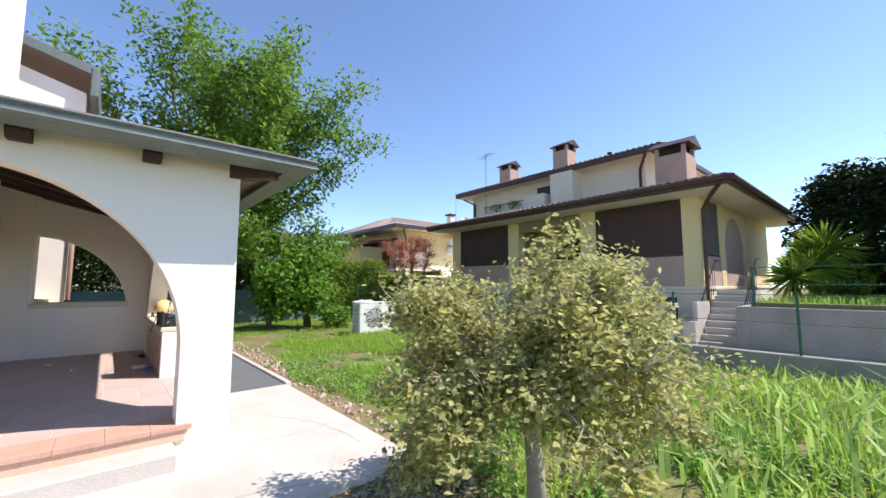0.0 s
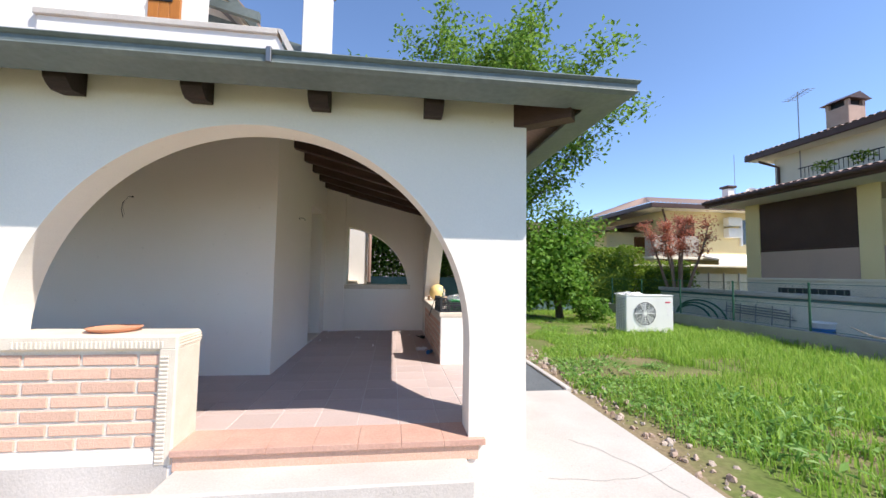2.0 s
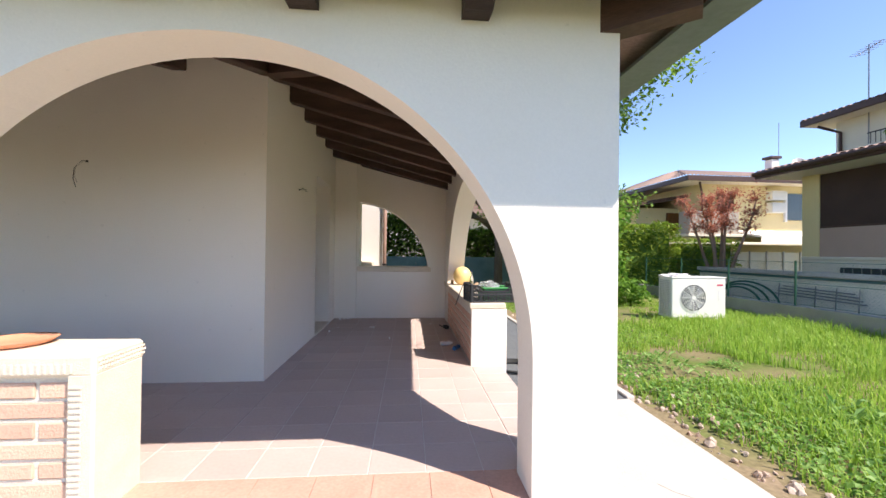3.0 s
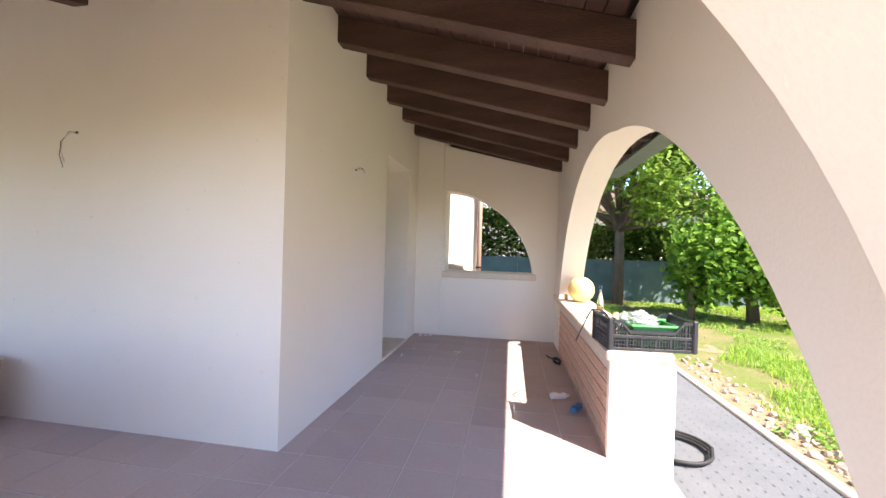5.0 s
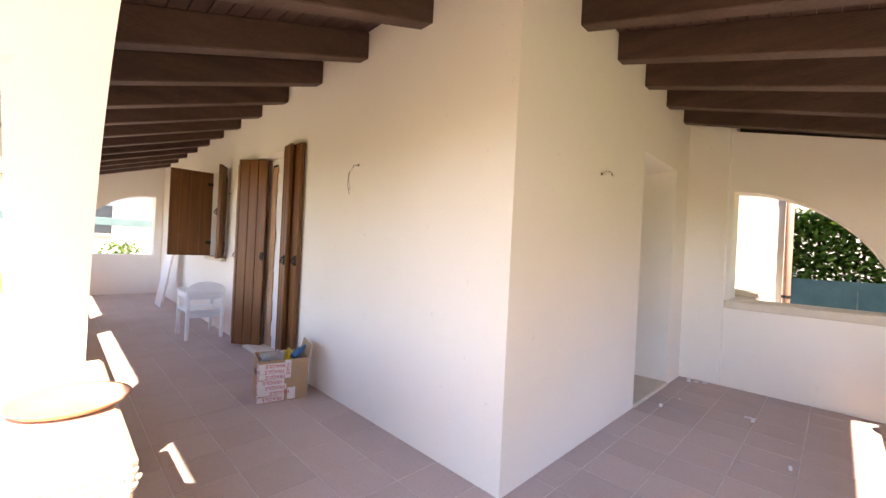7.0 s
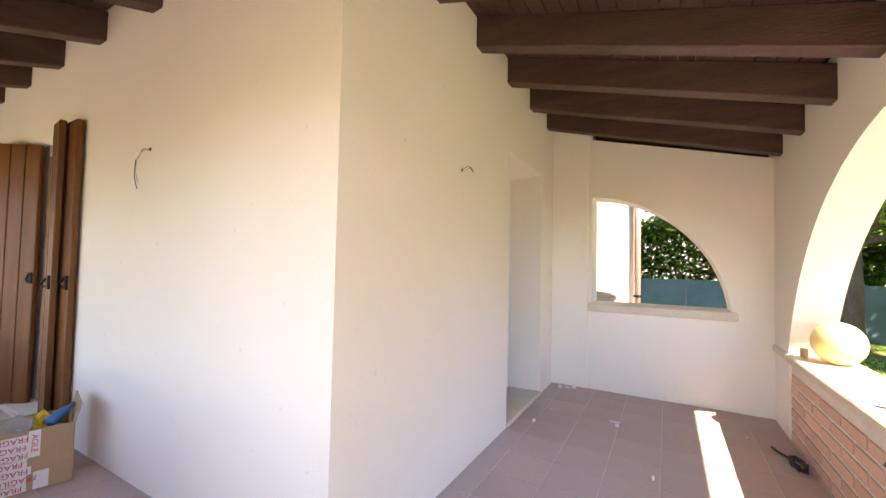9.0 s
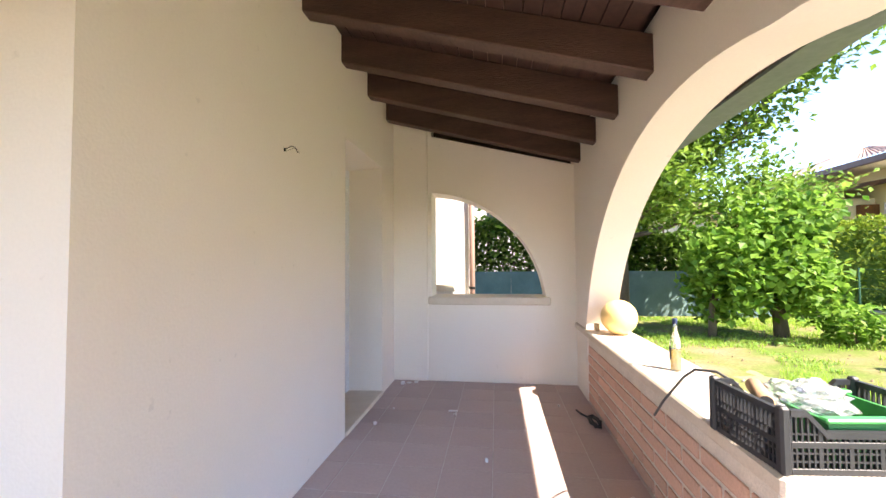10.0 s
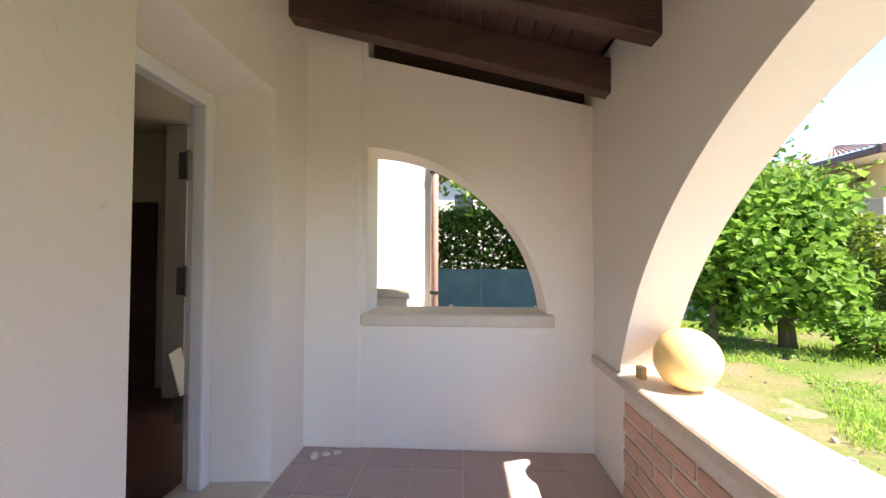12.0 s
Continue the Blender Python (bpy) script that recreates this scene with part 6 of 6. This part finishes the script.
for pts in ([(X0 - 0.05, 4.1, -0.3), (X0 - 0.05, 4.1, 3.8), (X0 - 0.4, 3.8, 4.1), (LX - 0.05, LY + 0.2, 4.3)], [(UX - 0.05, UY1 - 0.2, 4.8), (UX - 0.05, UY1 - 0.2, 6.3), (UX - 0.72, UY1 + 0.1, 6.6)], [(UX - 0.05, 7.1, 5.3), (UX - 0.05, 7.1, 6.3), (UX - 0.72, 6.6, 6.7)]):
    part("downpipe", tube(pts, 0.06, 8), FASCIA, nb)
an = part("antenna", tube([(16.9, 16.0, 5.4), (16.9, 16.0, 9.3)], 0.022, 6), METAL, nb)
part("antenna_boom", tube([(16.7, 15.4, 9.15), (17.1, 16.6, 9.15)], 0.014, 5), METAL, an)
for k in range(7):
    y = 15.45 + k * 0.18
    part("antenna_rod", tube([(16.5 + 0.066 * k * 0.9, y + 0.12, 9.15), (16.95 + 0.066 * k * 0.9, y - 0.12, 9.15)], 0.009, 4), METAL, an)

# stairs, retaining wall and raised lawn in front of that house
stairs = thing("garden_stairs", "pale stone garden stairs up to the raised house", "stairs")
for k in range(9):
    part("stair_step", box(12.9 + k * 0.24, 15.4, 3.05, 4.05, GLOW + k * 0.18, GLOW + (k + 1) * 0.18, 0.008), CONCRETE, stairs)
part("cheek", prism([(12.7, GLOW), (12.95, GLOW), (12.95, 0.35), (12.7, 0.35)], "y", 4.06, 4.4), CONCRETE, stairs)
part("cheek", box(12.95, 14.1, 4.06, 4.19, GLOW, 0.9, 0.01), CONCRETE, stairs)
for y in (3.02, 4.08):
    part("rail", tube([(13.2, y, 0.75), (15.0, y, 2.2), (15.6, y, 2.2)], 0.02, 6), BLACKIRON, stairs)
    for k in range(9):
        x = 13.2 + k * 0.2
        part("rail_post", tube([(x, y, GLOW + 0.18 * (1 + (x - 12.9) / 0.24)), (x, y, 0.75 + (x - 13.2) * 0.80)], 0.010, 5), BLACKIRON, stairs)
structure(part("retaining_wall", box(12.2, 30, 2.7, 2.98, GLOW - 0.1, 0.85, 0.01), GREYCON), "grey concrete retaining wall of the raised lawn", "wall")
structure(part("retaining_wall_west", box(12.2, 12.45, -10, 2.7, GLOW - 0.1, 0.85, 0.01), GREYCON), "grey concrete retaining wall of the raised lawn", "wall")
structure(part("raised_lawn", box(12.45, 30, -10, 2.7, 0.3, 0.95), GRASS), "raised bright green lawn", "lawn")
r = np.random.RandomState(121)
p = np.stack([12.5 + 12 * r.rand(9000), -6 + 8.6 * r.rand(9000), np.full(9000, 0.94)], 1)
blades("lawn_grass", "bright green grass of the raised lawn", p, 0.16, 0.012, LEAF_GRASS, 122)
fence2 = thing("fence", "green wire mesh fence round the raised lawn", "fence", (12.3, 0, 0.85))
for k in range(5):
    part("post", tube([(0, 2.6 - 2.4 * k, 0), (0, 2.6 - 2.4 * k, 1.0)], 0.026, 8), GREENWIRE, fence2)
for z in (0.1, 0.55, 0.98):
    part("tension_wire", tube([(0, -7, z), (0, 2.6, z)], 0.007, 4), GREENWIRE, fence2)
for k, (x, y, h, s) in enumerate(((17.6, 2.0, 1.0, 1.05), (18.8, 1.7, 1.7, 1.15), (16.6, 2.3, 0.7, 0.85))):
    yc = thing("yucca", "spiky green yucca plant on the raised lawn", "plant", (x, y, 0.94), k * 40, "yuccas on the raised lawn")
    part("trunk", tube([(0, 0, -0.02), (0.1, 0, h * 0.5), (0.05, 0.1, h)], 0.11, 7), BARK, yc)
    rs = np.random.RandomState(130 + k)
    d = rs.normal(size=(170, 3)) * (1, 1, 0.8) + (0, 0, 0.25)
    d /= np.linalg.norm(d, axis=1, keepdims=True)
    sd = np.cross(d, (0, 0, 1.0))
    sd /= np.linalg.norm(sd, axis=1, keepdims=True) + 1e-6
    o = np.array((0.05, 0.1, h)) + d * 0.05
    tipv = o + d * s + (0, 0, -0.12)
    v = np.stack([o - sd * 0.03, o + sd * 0.03, o + d * s * 0.55 + sd * 0.035, tipv, o + d * s * 0.55 - sd * 0.035], 1).reshape(-1, 3)
    i = (np.arange(170) * 5)[:, None]
    raw("leaves", v.tolist(), (i + (0, 1, 2, 3, 4)).tolist(), LEAF_LAUREL, yc)
for k, (x, y, s) in enumerate(((19.4, 1.4, 0.8), (20.6, 0.6, 1.0), (21.6, 1.8, 1.1), (17.0, 1.2, 0.35))):
    sh = thing("shrub", "rounded green shrub on the raised lawn", "shrub", (x, y, 0.94), k * 60, "shrubs on the raised lawn")
    leaf_cloud("crown", blob_leaves(900, 150 + k, (0, 0, s * 0.8), (s, s, s * 0.85), 0.5, 0.35), 0.16, (LEAF_LAUREL, LEAF_HEDGE, LEAF_VINE, LEAF_HEDGE)[k], sh, 154 + k)
    part("stem", tube([(0, 0, -0.05), (0, 0, s * 0.8)], 0.05, 6), BARK, sh)
def conifer(at, size, seed):
    """Dark evergreen with an uneven rounded crown."""
    cf = thing("conifer", "large dark evergreen tree at the edge of the raised lawn", "tree", at, group="evergreens by the raised lawn")
    part("trunk", tube([(0, 0, -0.1), (0, 0, 5.0 * size)], 0.2, 8, taper=[0.28, 0.1]), BARK, cf)
    pts = np.concatenate([blob_leaves(11000, seed, (0, 0, 2.7 * size), (2.5 * size, 2.5 * size, 2.9 * size), 0.5, 0.35), blob_leaves(2500, seed + 1, (0.2, 0.4, 4.5 * size), (1.6 * size, 1.6 * size, 1.4 * size), 0.5, 0.4)])
    leaf_cloud("crown", pts, 0.26, LEAF_CONIFER, cf, seed + 2, aspect=0.5)


conifer((20.2, -3.2, 0.94), 1.42, 141)
conifer((21.6, 0.8, 0.94), 0.86, 145)

# driveway wall behind the fence, with things lying there
dw = structure(part("driveway_wall", box(12.6, 12.85, 4.6, 19.0, GLOW - 0.1, 0.72, 0.01), CREAM), "cream driveway wall behind the fence", "wall")
part("coping", box(12.5, 12.95, 4.55, 19.05, 0.72, 0.86, 0.012), CONCRETE, dw)
part("band", box(12.57, 12.6, 4.6, 19.0, 0.62, 0.70), NET, dw, "dark green stripe under the coping")
structure(part("driveway", box(10.25, 12.6, -8, 19.2, GLOW - 0.2, GLOW + 0.05), CONCRETE), "pale concrete driveway behind the fence", "driveway")
bk = thing("bucket", "white and blue plastic paint bucket behind the fence", "bucket", (11.3, 10.9, GLOW + 0.05))
part("pail", lathe([(0.20, 0.0), (0.22, 0.02), (0.25, 0.48), (0.27, 0.49), (0.27, 0.52), (0.24, 0.52), (0.21, 0.06), (0.0001, 0.05)], 24), AC_WHITE, bk, smooth=True)
part("print", lathe([(0.2285, 0.14), (0.2315, 0.14), (0.2445, 0.36), (0.2415, 0.36)], 24), BLUEPLASTIC, bk)
bars = thing("metal_frames", "stack of thin metal frames against the driveway wall", "frames", (12.45, 14.2, GLOW + 0.05))
for k in range(4):
    part("bar", tube([(0, -1.6 + 0.1 * k, 0.35 + 0.09 * k), (0, 1.1 - 0.1 * k, 0.42 + 0.09 * k)], 0.022, 6), METAL, bars)
for k in range(5):
    part("bar", tube([(0, -1.4 + 0.6 * k, 0.0), (0.05, -1.4 + 0.6 * k, 0.75)], 0.02, 6), METAL, bars)
tub = thing("blue_roll", "rolled blue plastic sheet behind the fence", "roll", (11.2, 17.6, GLOW + 0.05), 10)
part("roll", tube([(-0.9, 0, 0.24), (0, 0.02, 0.25), (0.9, 0, 0.23)], 0.24, 16), BLUEPLASTIC, tub, smooth=True)
hb = thing("hose", "orange garden hose on the blue roll", "hose", (11.2, 17.6, GLOW + 0.05))
part("coil", tube([(-0.6 + 0.08 * i, 0.12 * math.sin(i * 1.3), 0.50 + 0.03 * math.cos(i * 2.1)) for i in range(18)], 0.03, 6), material("orange hose", (0.75, 0.33, 0.05), 0.5, scale=3, fine=30), hb, smooth=True)
gb2 = thing("green_arch_frame", "green hooped garden frame behind the fence", "frame", (12.2, 16.2, GLOW + 0.05))
for k in range(3):
    part("hoop", tube([(0.0 - 0.15 * k, (1.3 - 0.2 * k) * math.cos(math.pi * i / 16), (0.75 - 0.1 * k) * math.sin(math.pi * i / 16)) for i in range(17)], 0.035, 6), GREENWIRE, gb2)

# the yellow house behind the hedge
yh = thing("yellow_house", "yellow two-storey house with brown shutters and tiled roof", "house")
part("wall", box(17.0, 28.0, 24.5, 34.0, GLOW, 5.55), YELLOW, yh)
part("wall", box(14.2, 17.0, 26.5, 34.0, GLOW, 4.3), YELLOW, yh)
part("soffit", box(15.3, 28.8, 23.3, 35.0, 5.55, 5.62), CREAM, yh)
for lim in ((15.2, 28.9, 23.2, 23.32, 5.5, 5.78), (15.2, 15.32, 23.32, 35, 5.5, 5.78)):
    part("fascia", box(*lim, 0.02), FASCIA, yh)
tiled_slope("roof_tiles", ((15.2, 23.2, 5.78), (28.9, 23.2, 5.78), (26.0, 28.5, 7.2), (18.5, 28.5, 7.2)), ROOFTILE, yh)
tiled_slope("roof_tiles", ((15.2, 35.0, 5.78), (15.2, 23.2, 5.78), (18.5, 28.5, 7.2), (18.5, 30.0, 7.2)), ROOFTILE, yh)
part("low_roof", prism([(13.4, 4.25), (17.0, 4.9), (17.0, 5.1), (13.4, 4.45)], "y", 25.6, 34.5), FASCIA, yh)
b2 = part("balcony", box(15.6, 18.6, 23.6, 24.5, 2.55, 3.85, 0.02), material("grey-brown balcony render", (0.42, 0.37, 0.32), 0.9, scale=2, fine=30), yh)
part("balcony_slab", box(15.4, 23.5, 23.4, 24.5, 2.40, 2.56, 0.02), CREAM, b2)
part("shutter", box(18.0, 19.0, 24.40, 24.5, 3.3, 5.0, 0.01), SHUTTER, yh)
part("shutter", box(16.2, 17.1, 26.3, 26.5, 2.9, 4.0, 0.01), SHUTTER, yh)
part("window", box(22.35, 23.6, 24.42, 24.5, 3.5, 5.1, 0.02), WGLASS, yh)
part("window_frame", box(22.25, 22.4, 24.36, 24.5, 3.4, 5.2, 0.01), WHITEPAINT, yh)
part("air_conditioner", box(21.1, 22.0, 24.05, 24.5, 3.9, 4.5, 0.03), AC_WHITE, yh)
part("air_conditioner", box(21.1, 22.0, 24.05, 24.5, 4.65, 5.2, 0.03), AC_WHITE, yh)
# dark slab on the closed wall, standing in for the shaded doorway
part("door_opening", box(17.4, 18.6, 24.44, 24.5, 0.2, 2.3, 0.01), SCREEN, yh)
part("awning", prism([(22.4, 2.35), (24.5, 2.75), (24.5, 2.85), (22.4, 2.45)], "x", 18.8, 27.5), WHITE, yh)
part("awning_valance", box(18.8, 27.5, 22.36, 22.40, 2.05, 2.44), WHITE, yh)
part("chimney_pot", box(22.4, 22.9, 25.4, 25.9, 6.2, 7.4, 0.02), WHITE, yh)
part("chimney_top", box(22.3, 23.0, 25.3, 26.0, 7.45, 7.6, 0.02), FASCIA, yh)
part("downpipe", tube([(17.0, 24.42, 0), (17.0, 24.42, 5.0), (16.2, 23.6, 5.45)], 0.06, 8), FASCIA, yh)
part("mast", tube([(24.5, 27, 6.8), (24.5, 27, 10.3)], 0.02, 5), METAL, yh)
ds2 = part("dish_aerial", lathe([(0.02, 0), (0.25, 0.05), (0.4, 0.14), (0.41, 0.14), (0.25, 0.04), (0.02, -0.02)], 20), WHITE, yh)
ds2.matrix_basis = pose(23.8, 25.0, 7.0, 70, 0, -20)
fwl = structure(part("white_fence", box(13.0, 27.0, 22.2, 22.3, GLOW, 1.55, 0.01), AC_WHITE), "white panel fence before the yellow house", "fence")
for k in range(15):
    part("panel_post", box(13.0 + k * 0.98, 13.06 + k * 0.98, 22.16, 22.2, GLOW, 1.6), METAL, fwl)
part("canopy", prism([(21.0, 1.9), (22.5, 2.0), (22.5, 2.08), (21.0, 1.98)], "x", 12.5, 22.5), CREAM, fwl)

# pale buildings and plants in the distance
def far_house(x, y, w, d, h, wall, label, turn=0):
    t = thing("distant_house", label, "house", (x, y, GLOW), turn)
    part("wall", box(-w / 2, w / 2, -d / 2, d / 2, -0.1, h), wall, t)
    bm = prism([(-w / 2 - 0.6, h), (w / 2 + 0.6, h), (w / 2 - 2.0, h + 1.5), (-w / 2 + 2.0, h + 1.5)], "y", -d / 2 - 0.6, d / 2 + 0.6)
    part("roof", bm, ROOFTILE, t)
    for k in range(3):
        win = part("window", box(-w / 2 + 1.0 + k * w / 3, -w / 2 + 2.0 + k * w / 3, -d / 2 - 0.04, -d / 2 + 0.02, h - 2.2, h - 0.9, 0.02), WGLASS, t)
        part("sill", box(-w / 2 + 0.9 + k * w / 3, -w / 2 + 2.1 + k * w / 3, -d / 2 - 0.12, -d / 2, h - 2.3, h - 2.2), STONE, win)
    return t


far_house(8.0, 38, 12, 9, 4.6, CREAM, "distant cream house with a low tiled roof")
far_house(-4.0, 33, 13, 8, 6.2, WHITE, "distant white house behind the hedge")
far_house(24, 60, 14, 10, 6.0, CREAM, "distant cream house with a low tiled roof")
far_house(-30, 7.0, 12, 12, 4.0, WHITE, "distant white house beyond the porch end", 90)
sn = structure(part("shade_net_west", box(-20.05, -20.0, 0.5, 14, 1.75, 2.05, 0.02), NET), "green net strip beyond the porch end", "net")
for y in (0.6, 4.0, 8.0, 12.0):
    part("post", tube([(-20.02, y, GLOW), (-20.02, y, 2.1)], 0.03, 6), METAL, sn)
fb2 = thing("shrub", "small dark shrub beyond the porch end", "shrub", (-19.0, 6.9, GLOW))
leaf_cloud("crown", blob_leaves(500, 161, (0, 0, 0.9), (0.7, 0.7, 0.6), 0.6, 0.4), 0.18, LEAF_HEDGE, fb2, 162)
part("stem", tube([(0, 0, -0.05), (0, 0, 0.9)], 0.04, 6), BARK, fb2)
structure(part("yard_west", box(-40, -13.0, -6, 3.41, GLOW - 0.2, GLOW - 0.02), CONCRETE), "pale paving beyond the porch end", "paving")

# ---------------------------------------------------------------- from plan units to metres
for me in bpy.data.meshes:
    me.transform(Matrix.Scale(U, 4))
for ob in scene.objects:
    if ob.type in {"MESH", "EMPTY"}:
        ob.location *= U
